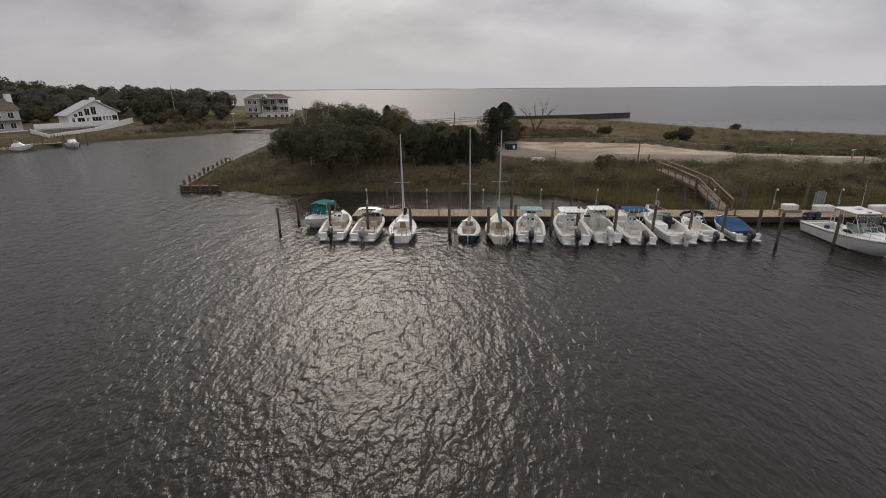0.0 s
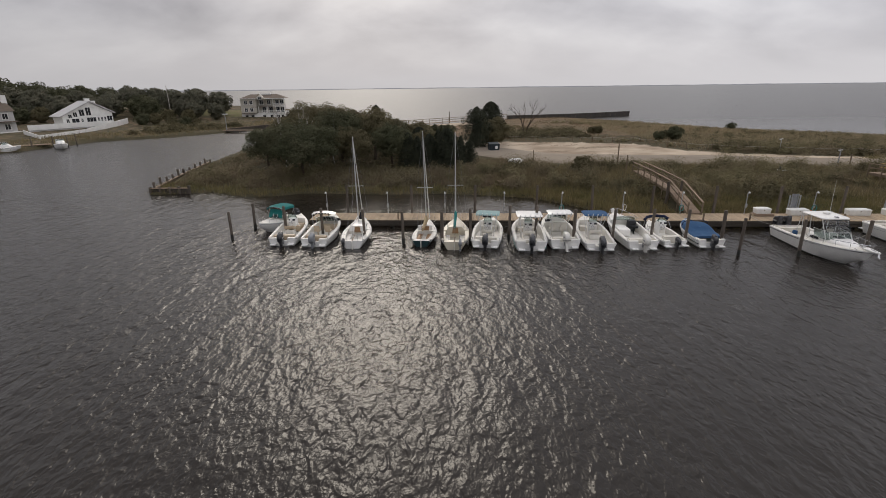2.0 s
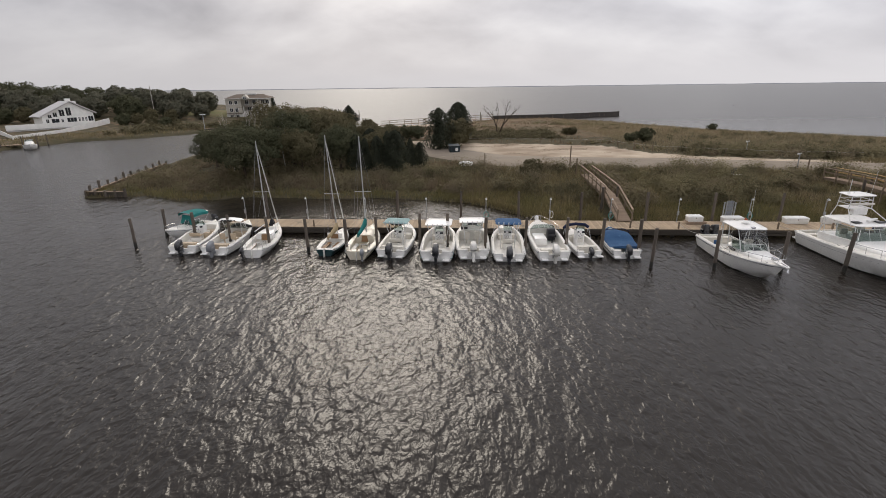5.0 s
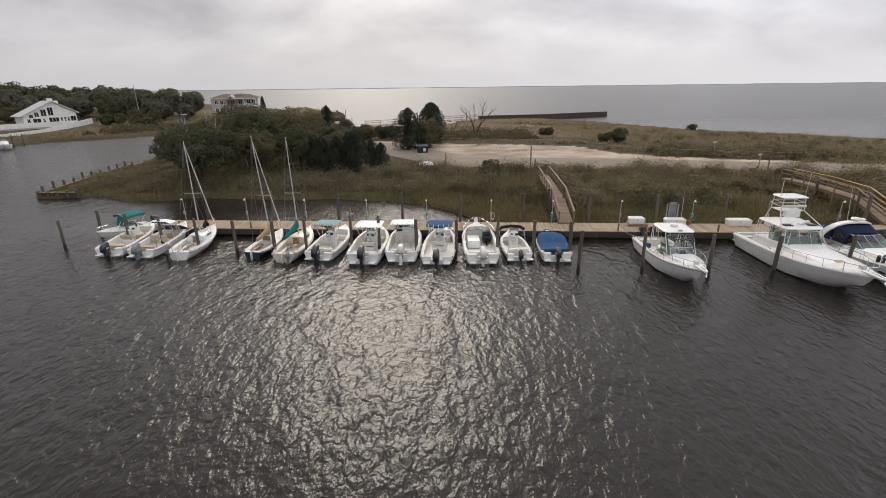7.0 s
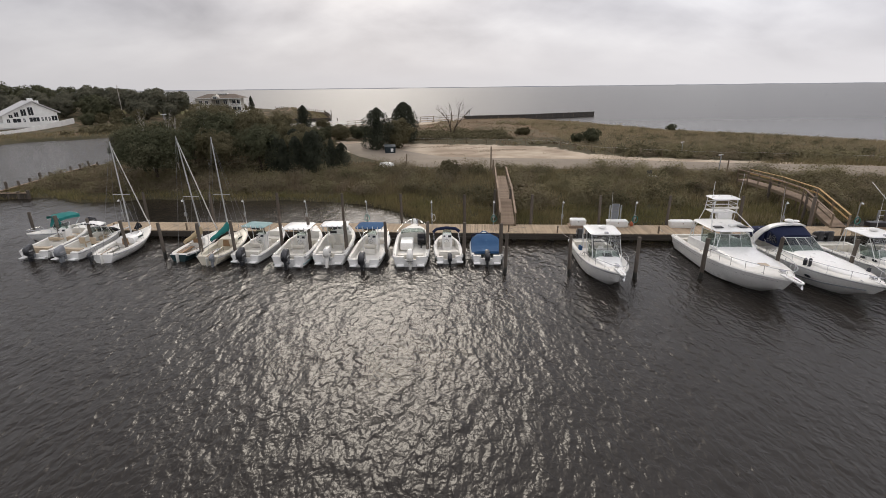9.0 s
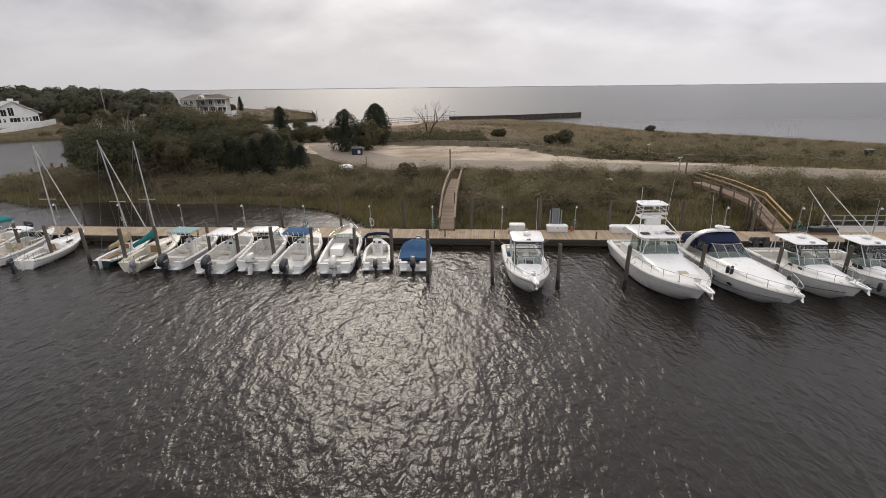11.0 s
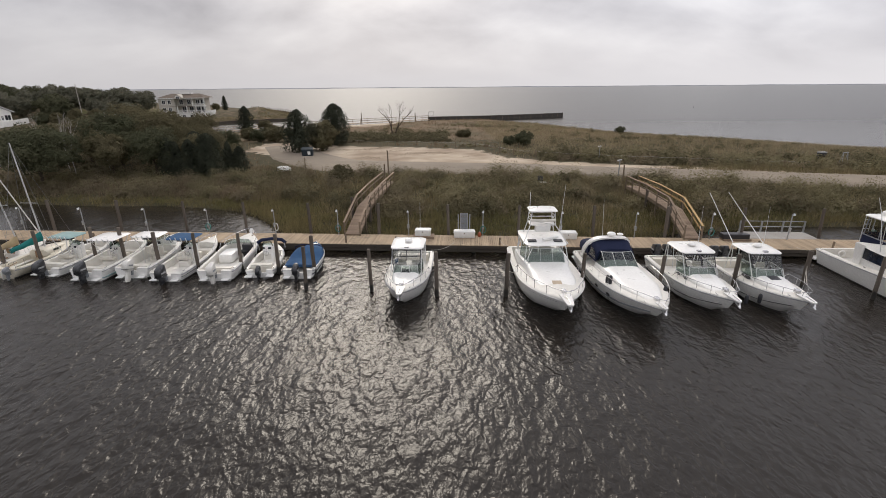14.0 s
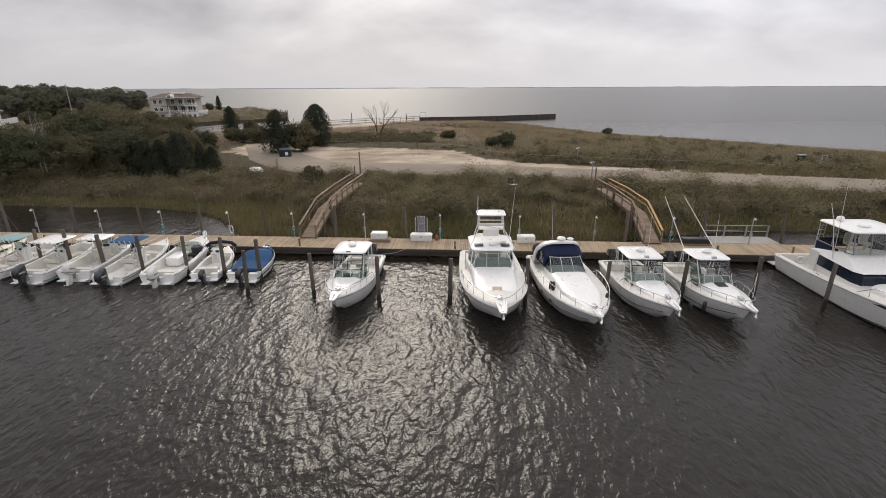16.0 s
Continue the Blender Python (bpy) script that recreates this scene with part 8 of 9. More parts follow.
def lamp_post(u, v, high=1.95, hose=False, tone="galv"):
    t = thing("dock_light", "thin grey dock post with hooded lamp and coiled hose" if hose else "thin grey dock post with a small hooded lamp", "dock light", "dock lights", m=dk(u, v, DECK))
    bm = B()
    tube(bm, [(0, 0, -0.25), (0, 0, high)], 0.04, 8, 0.035)
    part("post", bm, M[tone], t)
    bm = B()
    tube(bm, [(0, 0, high - 0.02), (0, -0.08, high + 0.09), (0, -0.2, high + 0.06)], 0.022, 6)
    part("arm", bm, M[tone], t)
    bm = B()
    secs = [[(r * math.cos(a), -0.2 + r * math.sin(a), high + z) for a in (2 * math.pi * i / 10 for i in range(10))] for z, r in ((-0.06, 0.085), (0.02, 0.07), (0.07, 0.03))]
    loft(bm, secs)
    part("lamp_head", bm, M["alu"], t, "white lamp hood")
    bm = B()
    box(bm, 0, -0.06, 0.75, 0.16, 0.11, 0.34, bevel=0.015)
    part("socket_box", bm, M["galv"], t)
    if hose:
        bm = B()
        for k in range(3):
            tube(bm, [(0.02 + 0.2 * math.cos(a), -0.09 - 0.03 * k, 0.55 + 0.27 * math.sin(a)) for a in (2 * math.pi * i / 12 for i in range(13))], 0.022, 5)
        part("hose", bm, M["hose"], t, "coiled teal hose")


for u, hs in ((-5.2, False), (0.4, False), (5.6, False), (10.9, False), (16.0, True), (21.4, False), (26.45, True), (31.97, False), (37.7, True), (43.6, False), (49.1, False), (54.6, True), (60.2, False), (66, True), (71.6, False)):
    lamp_post(u, DOCK_WIDE - 0.12, 1.95, hs)
# hose heap at the lamp by the second piling
t = thing("rope_coil", "white coiled line hung on a dock post", "rope", m=dk(21.55, DOCK_WIDE - 0.1, DECK))
bm = B()
for k in range(4):
    tube(bm, [(0.13 * math.cos(a), -0.1 - 0.02 * k, 0.6 + 0.3 * math.sin(a)) for a in (2 * math.pi * i / 12 for i in range(13))], 0.02, 5)
part("coil", bm, M["sail"], t)
t = thing("orange_float", "small orange mooring float beside a hose", "float", m=dk(37.45, DOCK_WIDE - 0.3, DECK))
bm = B()
secs = [[(r * math.cos(a), r * math.sin(a), z) for a in (2 * math.pi * i / 10 for i in range(10))] for z, r in ((0, 0.05), (0.05, 0.12), (0.18, 0.15), (0.32, 0.12), (0.4, 0.05))]
loft(bm, secs)
part("body", bm, M["orange"], t)

# tilted-up aluminium gangway kept upright between two posts
t = thing("stowed_gangway", "grey aluminium gangway stowed upright behind the dock", "gangway", m=dk(36.25, DOCK_WIDE + 0.25, DECK))
for sx in (-0.55, 0.55):
    bm = B()
    box(bm, sx * 0.8, 0, 0.5, 0.08, 0.1, 2.2, bevel=0.01)
    part("post", bm, M["galv"], t)
bm = B()
for sx in (-0.26, 0.26):
    box(bm, sx, 0.0, 0.75, 0.06, 0.1, 1.9)
part("rail", bm, M["galv"], t)
for i in range(7):
    bm = B()
    box(bm, 0, 0.03, -0.1 + 0.28 * i, 0.5, 0.04, 0.25)
    part("rung", bm, M["engine_grey"], t)

# short bollards along the front edge
BOL = None
for u in (-4.5, 1.6, 8, 14.0, 20.5, 27.55, 31.3, 38.9, 43.0, 47.6, 52.2, 57, 62):
    t = thing("bollard", "short brown timber bollard on the dock's edge", "bollard", "bollards", m=dk(u, 0.16 if u != 27.55 else 0.25, DECK))
    if BOL is None:
        bm = B()
        box(bm, 0, 0, 0.26, 0.11, 0.11, 0.6, bevel=0.015)
        BOL = mesh_of(bm, "post", M["old_wood"])
    share("post", BOL, t, Matrix.Identity(4))


# ---- boardwalk ramps up to the road ----
def ramp(path, wide, label, yellow_side):
    """path: (u, v, z) of the deck's middle from the dock up to the road."""
    t = thing("boardwalk_ramp", label, "boardwalk", "ramps from the dock to the road", m=DOCK.copy())
    pts = [Vector(p) for p in path]
    bm = B()
    box(bm, 0, 0, 0, wide, 0.155, 0.04, bevel=0.004)
    tread = mesh_of(bm, "tread", M["tread"])
    for a, b in zip(pts, pts[1:]):
        d = b - a
        flat = Vector((d.x, d.y, 0))
        turn = math.degrees(math.atan2(-d.x, d.y))
        tilt = math.degrees(math.atan2(d.z, flat.length))
        n = max(1, int(d.length / 0.175))
        for i in range(n):
            p = a.lerp(b, (i + 0.5) / n)
            share("tread", tread, t, pose(p.x, p.y, p.z, tilt, 0, turn))
        for sx in (-1, 1):
            off = Vector((math.cos(radians(turn)), math.sin(radians(turn)), 0)) * sx * (wide / 2 - 0.06)
            bm = B()
            quad(bm, a + off + Vector((0, 0, -0.05)), b + off + Vector((0, 0, -0.05)), b + off + Vector((0, 0, -0.27)), a + off + Vector((0, 0, -0.27)), 0.07)
            part("stringer", bm, M["old_wood"], t)
    # posts and hand rails on both sides
    total = sum((b - a).length for a, b in zip(pts, pts[1:]))
    for sx in (-1, 1):
        wood = "new_wood" if sx == yellow_side else "old_wood"
        rails = []
        spots = []
        run = 0
        for a, b in zip(pts, pts[1:]):
            d = b - a
            turn = math.atan2(-d.x, d.y)
            off = Vector((math.cos(turn), math.sin(turn), 0)) * sx * (wide / 2 + 0.03)
            n = max(1, round(d.length / 1.9))
            for i in range(n + (b is pts[-1])):
                spots.append(a.lerp(b, i / n) + off)
        for i, p in enumerate(spots):
            g = min(height_at(*(DOCK @ p).xy) - 0.4, p.z - 0.4)
            bm = B()
            box(bm, p.x, p.y, (p.z + 0.98 + g) / 2, 0.1, 0.1, p.z + 0.98 - g, bevel=0.008)
            part("rail_post", bm, M["old_wood"], t)
        for a, b in zip(spots, spots[1:]):
            for dz, th, mt in ((1.0, 0.05, M["new_wood"] if sx == yellow_side else M["tread"]), (0.52, 0.035, M[wood])):
                bm = B()
                if dz == 1.0:
                    w = Vector((b.y - a.y, a.x - b.x, 0)).normalized() * 0.075
                    u = Vector((0, 0, dz))
                    quad(bm, a + u - w, a + u + w, b + u + w, b + u - w, 0.045)
                else:
                    u = Vector((0, 0, dz))
                    quad(bm, a + u, b + u, b + u + Vector((0, 0, 0.12)), a + u + Vector((0, 0, 0.12)), 0.035)
                part("hand_rail" if dz == 1.0 else "mid_rail", bm, mt, t)
    return t


ramp([(27.6, 2.0, 0.78), (27.6, 6.4, 1.9), (27.65, 11.5, 2.0), (27.8, 17.6, 1.95)], 1.15, "brown timber boardwalk ramp with hand rails across the marsh", 0)
ramp([(53.25, 1.95, 0.78), (53.5, 6.2, 1.95), (53.25, 10.6, 2.1), (52.95, 15.6, 2.0)], 1.15, "timber boardwalk ramp with new yellow hand rail across the marsh", 1)
for i, (u, v) in enumerate(((26.7, 6.0), (28.1, 6.4), (52.9, 5.6), (54.4, 7.0), (52.7, 10.5), (54.1, 11.5))):
    mooring_pile(dk(u, v), i + 2, 1.05 if i < 2 else 1.0, (0, 0), "piles under the ramps", "grey timber pile beside a boardwalk ramp")

# dark storage box and low floating platform near the far ramp
t = thing("storage_box", "low black storage box on a pale timber base", "box", m=dk(56.3, 2.05, DECK))
bm = B()
box(bm, 0, 0, 0.32, 1.9, 0.6, 0.36, bevel=0.03)
part("lid", bm, M["dark"], t)
bm = B()
box(bm, 0.1, -0.02, 0.07, 2.0, 0.66, 0.14, bevel=0.02)
part("base", bm, M["tread"], t)
t = thing("side_platform", "pale timber side platform with a grey railing behind the dock", "platform", m=dk(60.2, DOCK_WIDE + 0.12, 0))
for i in range(14):
    bm = B()
    box(bm, -2.5 + 5.0 * (i + 0.5) / 14, 0.95, DECK - 0.05, 5.0 / 14 - 0.012, 1.8, 0.045)
    part("board", bm, M["concrete"], t)
for sx in (-2.4, -0.8, 0.8, 2.4):
    bm = B()
    box(bm, sx, 1.75, DECK + 0.4, 0.09, 0.09, 0.95)
    part("rail_post", bm, M["galv"], t)
for z in (0.42, 0.86):
    bm = B()
    tube(bm, [(-2.45, 1.75, DECK + z), (2.45, 1.75, DECK + z)], 0.03, 6)
    part("rail", bm, M["galv"], t)
bm = B()
for sx in (-2.2, 0, 2.2):
    tube(bm, [(sx, 0.9, -1.5), (sx, 0.9, DECK - 0.08)], 0.12, 8)
part("support", bm, M["wet"], t)


# ---- roadside ----
def pole(name, label, x, y, high, r=0.08, material="old_wood", category="post", head=None, group=""):
    t = thing(name, label, category, group, m=pose(x, y, height_at(x, y) - 0.2))
    bm = B()
    tube(bm, [(0, 0, 0), (0.01, 0, high * 0.5), (0, 0, high)], r, 8, r * 0.85)
    part("post", bm, M[material], t)
    if head == "lamp":
        bm = B()
        box(bm, 0.07, 0, high + 0.02, 0.28, 0.14, 0.08, bevel=0.03)
        box(bm, -0.18, 0, high - 0.05, 0.2, 0.14, 0.16, bevel=0.03)
        part("lamp_head", bm, M["alu"], t, "pale floodlight head")
    if head == "sign":
        bm = B()
        box(bm, 0, -0.06, high - 0.35, 0.5, 0.025, 0.6, bevel=0.008)
        part("sign_plate", bm, M["skip"], t, "small dark blue sign plate")
        bm = B()
        for k in range(3):
            box(bm, 0, -0.077, high - 0.22 - 0.13 * k, 0.34, 0.006, 0.05)
        part("lettering_bars", bm, M["trim"], t, "pale bars on the sign", False)


pole("utility_post", "bare grey wooden post beside the road", 28.6, 59.6, 3.3, 0.09)
pole("utility_post", "short dark wooden post at the head of the ramp", 28.5, 56.4, 2.3, 0.09)
pole("utility_post", "short dark wooden post at the head of the ramp", 54.6, 54.4, 2.3, 0.09)
pole("utility_post", "thin dark wooden post by the sandy lot", 18.2, 62.0, 2.4, 0.07)
pole("floodlight_post", "grey post with a floodlight beside the road", 54.8, 56.3, 2.4, 0.07, "galv", "lamp", "lamp")
pole("floodlight_post", "grey post with a floodlight beyond the road", 57, 69.5, 2.2, 0.06, "galv", "lamp", "lamp")
pole("sign_post", "thin post with a small sign beyond the road", 98, 61, 2.2, 0.05, "galv", "sign", "sign")
t = thing("barbecue", "dark outdoor grill with a pale lid among shrubs", "grill", m=pose(86.0, 66.6, height_at(86.0, 66.6)) @ Matrix.Diagonal((0.66, 0.7, 0.8, 1)))
bm = B()
box(bm, 0, 0, 1.25, 1.5, 0.7, 0.6, bevel=0.06)
part("body", bm, M["dark"], t)
bm = B()
box(bm, 0, 0, 1.62, 1.55, 0.75, 0.16, bevel=0.06)
part("lid", bm, M["galv"], t, "pale metal lid")
for sx in (-0.6, 0.6):
    bm = B()
    box(bm, sx, 0, 0.48, 0.1, 0.5, 0.98)
    part("leg", bm, M["dark"], t)
t = thing("trestle", "pale folding trestle standing in the verge shrubs", "trestle", m=pose(86.6, 63.6, height_at(86.6, 63.6)) @ Matrix.Diagonal((0.7, 0.8, 0.8, 1)))
for sx in (-1, 1):
    for sy in (-1, 1):
        bm = B()
        tube(bm, [(sx * 0.5, sy * 0.4, 0), (sx * 0.4, 0, 2.1)], 0.06, 6)
        part("leg", bm, M["galv"], t)
bm = B()
box(bm, 0, 0, 2.1, 1.0, 0.16, 0.1, bevel=0.02)
part("beam", bm, M["galv"], t)
t = thing("dinghy", "small white dinghy turned over in the grass", "dinghy", m=pose(15.7, 61.4, height_at(15.7, 61.4) + 0.8, 0, 0, 70) @ Matrix.Diagonal((0.85, 0.8, 0.95, 1)))
bm = B()
secs = []
for i in range(9):
    s = i / 8
    w = 0.68 * math.sin(math.pi * min(0.22 + s * 0.72, 1)) ** 0.7
    secs.append([(w * math.cos(a), -1.1 + 2.2 * s, 0.62 * (0.6 + 0.4 * math.sin(math.pi * (0.2 + 0.7 * s))) * math.sin(a)) for a in (math.pi * j / 8 for j in range(9))])
loft(bm, secs)
part("hull", bm, M["gel"], t)
bm = B()
box(bm, 0, -0.5, -0.43, 0.9, 0.12, 0.92)
box(bm, 0, 0.5, -0.43, 0.9, 0.12, 0.92)
part("trestle", bm, M["old_wood"], t)
t = thing("skip", "dark blue steel rubbish skip with a white notice", "skip", m=pose(14.8, 76.4, height_at(14.8, 76.4) - 0.05, 0, 0, 8) @ Matrix.Diagonal((0.84, 0.84, 0.95, 1)))
bm = B()
secs = [[(x * k, y * k, z) for x, y in ((-1.0, -0.8), (1.0, -0.8), (1.0, 0.8), (-1.0, 0.8))] for z, k in ((0, 0.9), (1.25, 1.0), (1.25, 0.94), (1.2, 0.9))]
loft(bm, secs)
for sx in (-0.66, 0, 0.66):
    box(bm, sx, -0.80, 0.62, 0.07, 0.08, 1.0)
part("body", bm, M["skip"], t)
bm = B()
quad(bm, (-1.02, -0.82, 1.27), (1.02, -0.82, 1.27), (1.02, 0.82, 1.5), (-1.02, 0.82, 1.5), 0.05)
part("lid", bm, M["skip"], t)
bm = B()
box(bm, 0.33, -0.86, 0.75, 0.5, 0.02, 0.5)
part("notice", bm, M["trim"], t, "white notice")
t = thing("bench", "small bench with pale seat and dark upright back in shrubs", "bench", m=pose(45.4, 52.9, height_at(45.4, 52.9), 0, 0, -6))
bm = B()
box(bm, 0, 0, 0.62, 1.0, 0.45, 0.05, bevel=0.01)
part("seat", bm, M["box"], t)
bm = B()
box(bm, -0.14, 0.26, 0.9, 0.55, 0.05, 0.65, Matrix.Rotation(radians(-6), 3, "X"), 0.01)
part("backrest", bm, M["dark"], t)
bm = B()
box(bm, -0.6, 0, 0.3, 0.1, 0.4, 0.62)
part("leg", bm, M["old_wood"], t)
bm = B()
box(bm, 0.6, 0, 0.3, 0.1, 0.4, 0.62)
part("leg", bm, M["old_wood"], t)

# post-and-rope fence along the far edge of the sandy lot
t = thing("rope_fence", "low post and rope fence along the sandy lot", "fence", m=pose(0, 0, 0))
bm = B()
box(bm, 0, 0, 0.45, 0.11, 0.11, 1.1, bevel=0.01)
POST = mesh_of(bm, "post", M["old_wood"])
line = [(9, 92.5), (17, 90.4), (24, 89.4), (31, 87.8), (41, 84.5), (46, 75.5), (52, 71.6), (60, 68.4), (70, 65.6), (84, 61)]
spots = []
for (x1, y1), (x2, y2) in zip(line, line[1:]):
    n = max(1, round(math.dist((x1, y1), (x2, y2)) / 3.2))
    spots += [(x1 + (x2 - x1) * i / n, y1 + (y2 - y1) * i / n) for i in range(n)]
for x, y in spots:
    share("post", POST, t, pose(x, y, height_at(x, y)))
for (x1, y1), (x2, y2) in zip(spots, spots[1:]):
    a, b = Vector((x1, y1, height_at(x1, y1) + 0.85)), Vector((x2, y2, height_at(x2, y2) + 0.85))
    bm = B()
    tube(bm, [a, a.lerp(b, 0.5) - Vector((0, 0, 0.12)), b], 0.02, 4)
    part("rope", bm, M["rope"], t)


# ---- the bulkhead on the point, the sea wall and the inlet's timber walls ----
def timber_wall(name, label, line, top, low=-1.5, step=1.8, post_top=0.3, material="old_wood", r=0.13, cap=True, category="retaining wall", posts=True):
    t = thing(name, label, category, m=pose(0, 0, 0))
    for (x1, y1), (x2, y2) in zip(line, line[1:]):
        a, b = Vector((x1, y1, 0)), Vector((x2, y2, 0))
        n = max(1, round((b - a).length / step))
        for i in range(n):
            p, q = a.lerp(b, i / n), a.lerp(b, (i + 1) / n)
            bm = B()
            quad(bm, p + Vector((0, 0, low)), q + Vector((0, 0, low)), q + Vector((0, 0, top)), p + Vector((0, 0, top)), 0.09)
            part("panel", bm, M[material], t)
        if cap:
            bm = B()
            w = Vector((b.y - a.y, a.x - b.x, 0)).normalized() * 0.16
            u = Vector((0, 0, top + 0.04))
            quad(bm, a + u - w, a + u + w, b + u + w, b + u - w, 0.07)
            part("cap_board", bm, M["concrete" if material == "sheet" else "tread"], t)
        if posts:
            for i in range(n + 1):
                p = a.lerp(b, i / n)
                rng2 = random.Random(i * 7 + int(x1))
                bm = B()
                tube(bm, [(p.x, p.y, low), (p.x, p.y, top + post_top * rng2.uniform(0.5, 1.3))], r, 7)
                part("post", bm, M["pile"], t)
    return t


timber_wall("bulkhead", "weathered timber bulkhead with posts at the tip of the point", [(-31.2, 77), (-30.0, 66), (-28.4, 55.6)], 0.55, step=2.1, post_top=0.75, r=0.15)
timber_wall("bulkhead", "dark timber bulkhead with pale cap at the point", [(-28.6, 55.1), (-24.0, 54.9)], 0.62, step=1.15, post_top=0.3, r=0.17, material="beam")
timber_wall("sea_wall", "long dark sheet-pile sea wall running out into the bay", [(32, 171.2), (54, 175.8), (83.0, 189.0)], 1.75, material="sheet", step=2.4, post_top=0.12, r=0.16)
timber_wall("inlet_wall", "timber retaining wall along the far side of the inlet", [(-53, 137.6), (-47.4, 148.6), (-34.4, 170), (-16.8, 181.6)], 1.1, step=2.5, post_top=0.25, material="beam")
timber_wall("shore_fence", "timber fence of posts along the seaward dune", [(-16.8, 182.5), (-26.5, 216), (-43, 243), (-66, 274)], 1.3, step=3.0, post_top=1.0, material="old_wood", r=0.14, cap=True, category="fence")


def rail_fence(name, label, line, base, high, step, material="old_wood", rails=(0.5, 0.98)):
    t = thing(name, label, "railing", m=pose(0, 0, 0))
    for (x1, y1), (x2, y2) in zip(line, line[1:]):
        a, b = Vector((x1, y1, base)), Vector((x2, y2, base))
        n = max(1, round((b - a).length / step))
        for i in range(n + 1):
            p = a.lerp(b, i / n)
            bm = B()
            box(bm, p.x, p.y, base + high / 2 - 0.9, 0.13, 0.13, high + 1.8)
            part("post", bm, M[material], t)
        for k in rails:
            bm = B()
            u = Vector((0, 0, high * k))
            quad(bm, a + u, b + u, b + u + Vector((0, 0, 0.13)), a + u + Vector((0, 0, 0.13)), 0.05)
            part("rail", bm, M[material], t)
        bm = B()
        w = Vector((b.y - a.y, a.x - b.x, 0)).normalized() * 0.9
        quad(bm, a - w, a + w, b + w, b - w, 0.12)
        part("walkway", bm, M["tread"], t)


rail_fence("fishing_pier", "grey timber walkway with railing along the inlet mouth", [(-4, 145.0), (15, 160.2), (32, 171.4)], 0.9, 1.2, 2.6)
rail_fence("inlet_railing", "low grey timber railing on the near inlet bank", [(-23, 126), (-14.5, 138)], 1.0, 1.0, 2.4)
for x, y, h in ((11, 158.0, 3.6), (27.5, 169.6, 3.0), (-16.5, 183, 3.2), (-14, 181, 2.6)):
    pole("marker_post", "tall grey channel marker post at the inlet mouth", x, y, h + 1, 0.14, "pile")
t = thing("pier_gate", "small grey metal gate frame at the sea wall's root", "gate", m=pose(33.0, 172.0, 1.0))
for sx in (-0.9, 0.9):
    bm = B()
    tube(bm, [(sx, 0, -0.5), (sx, 0, 2.4)], 0.07, 6)
    part("post", bm, M["galv"], t)
bm = B()
tube(bm, [(-0.9, 0, 2.4), (0.9, 0, 2.4)], 0.06, 6)
tube(bm, [(-0.9, 0, 1.2), (0.9, 0, 1.2)], 0.05, 6)
part("frame", bm, M["galv"], t)
t = thing("buoy", "small dark channel buoy far out in the bay", "buoy", m=pose(172, 262, 0) @ Matrix.Diagonal((0.42, 0.42, 0.34, 1)))
bm = B()
loft(bm, [[(r * math.cos(a), r * math.sin(a), z) for a in (2 * math.pi * i / 10 for i in range(10))] for z, r in ((-0.4, 0.5), (0.2, 0.55), (0.5, 0.3), (1.6, 0.18), (1.9, 0.05))])
part("body", bm, M["dark"], t)

# ---- houses across the inlet ----
def window(parent, x, y, z, w, h, turn=0, frame="trim", bars=1):
    """A window: surround, pane and glazing bar, standing proud of a wall; turn about z."""
    m = pose(x, y, z, 0, 0, turn)
    win = new("window")
    win.parent, win.matrix_basis = parent, m
    win.empty_display_size = 0.1
    bm = B()
    for sx, sz, ww, hh in ((-w / 2, 0, 0.12, h + 0.24), (w / 2, 0, 0.12, h + 0.24), (0, h / 2 + 0.06, w + 0.24, 0.12), (0, -h / 2 - 0.06, w + 0.3, 0.12)):
        box(bm, sx, -0.05, sz, ww, 0.1, hh)
    for i in range(bars):
        box(bm, -w / 2 + w * (i + 1) / (bars + 1), -0.035, 0, 0.06, 0.06, h)
    part("window_frame", bm, M[frame], win, smooth=False)
    bm = B()
    box(bm, 0, -0.015, 0, w, 0.02, h)
    part("pane", bm, M["pane"], win, "dark window glass", False)
    return win


def plain(parent, name, spec, material, label=""):
    bm = B()
    for b in spec:
        box(bm, *b)
    return part(name, bm, M[material], parent, label, False)


def prism(parent, name, x0, x1, y0, y1, z0, z1, material, along="x", over=0.4, label="", hip=0.0):
    """A gabled or hipped roof, as a solid, over a rectangle."""
    bm = B()
    x0, x1, y0, y1 = x0 - over, x1 + over, y0 - over, y1 + over
    low = [bm.verts.new(p) for p in ((x0, y0, z0), (x1, y0, z0), (x1, y1, z0), (x0, y1, z0))]
    if along == "x":
        ym = (y0 + y1) / 2
        r = [bm.verts.new((x0 + hip, ym, z1)), bm.verts.new((x1 - hip, ym, z1))]
        fs = ((low[0], low[1], r[1], r[0]), (low[2], low[3], r[0], r[1]), (low[1], low[2], r[1]), (low[3], low[0], r[0]))
    else:
        xm = (x0 + x1) / 2
        r = [bm.verts.new((xm, y0 + hip, z1)), bm.verts.new((xm, y1 - hip, z1))]
        fs = ((low[1], low[2], r[1], r[0]), (low[3], low[0], r[0], r[1]), (low[0], low[1], r[0]), (low[2], low[3], r[1]))
    for f in fs:
        bm.faces.new(f)
    bm.faces.new(low[::-1])
    return part(name, bm, M[material], parent, label, False)


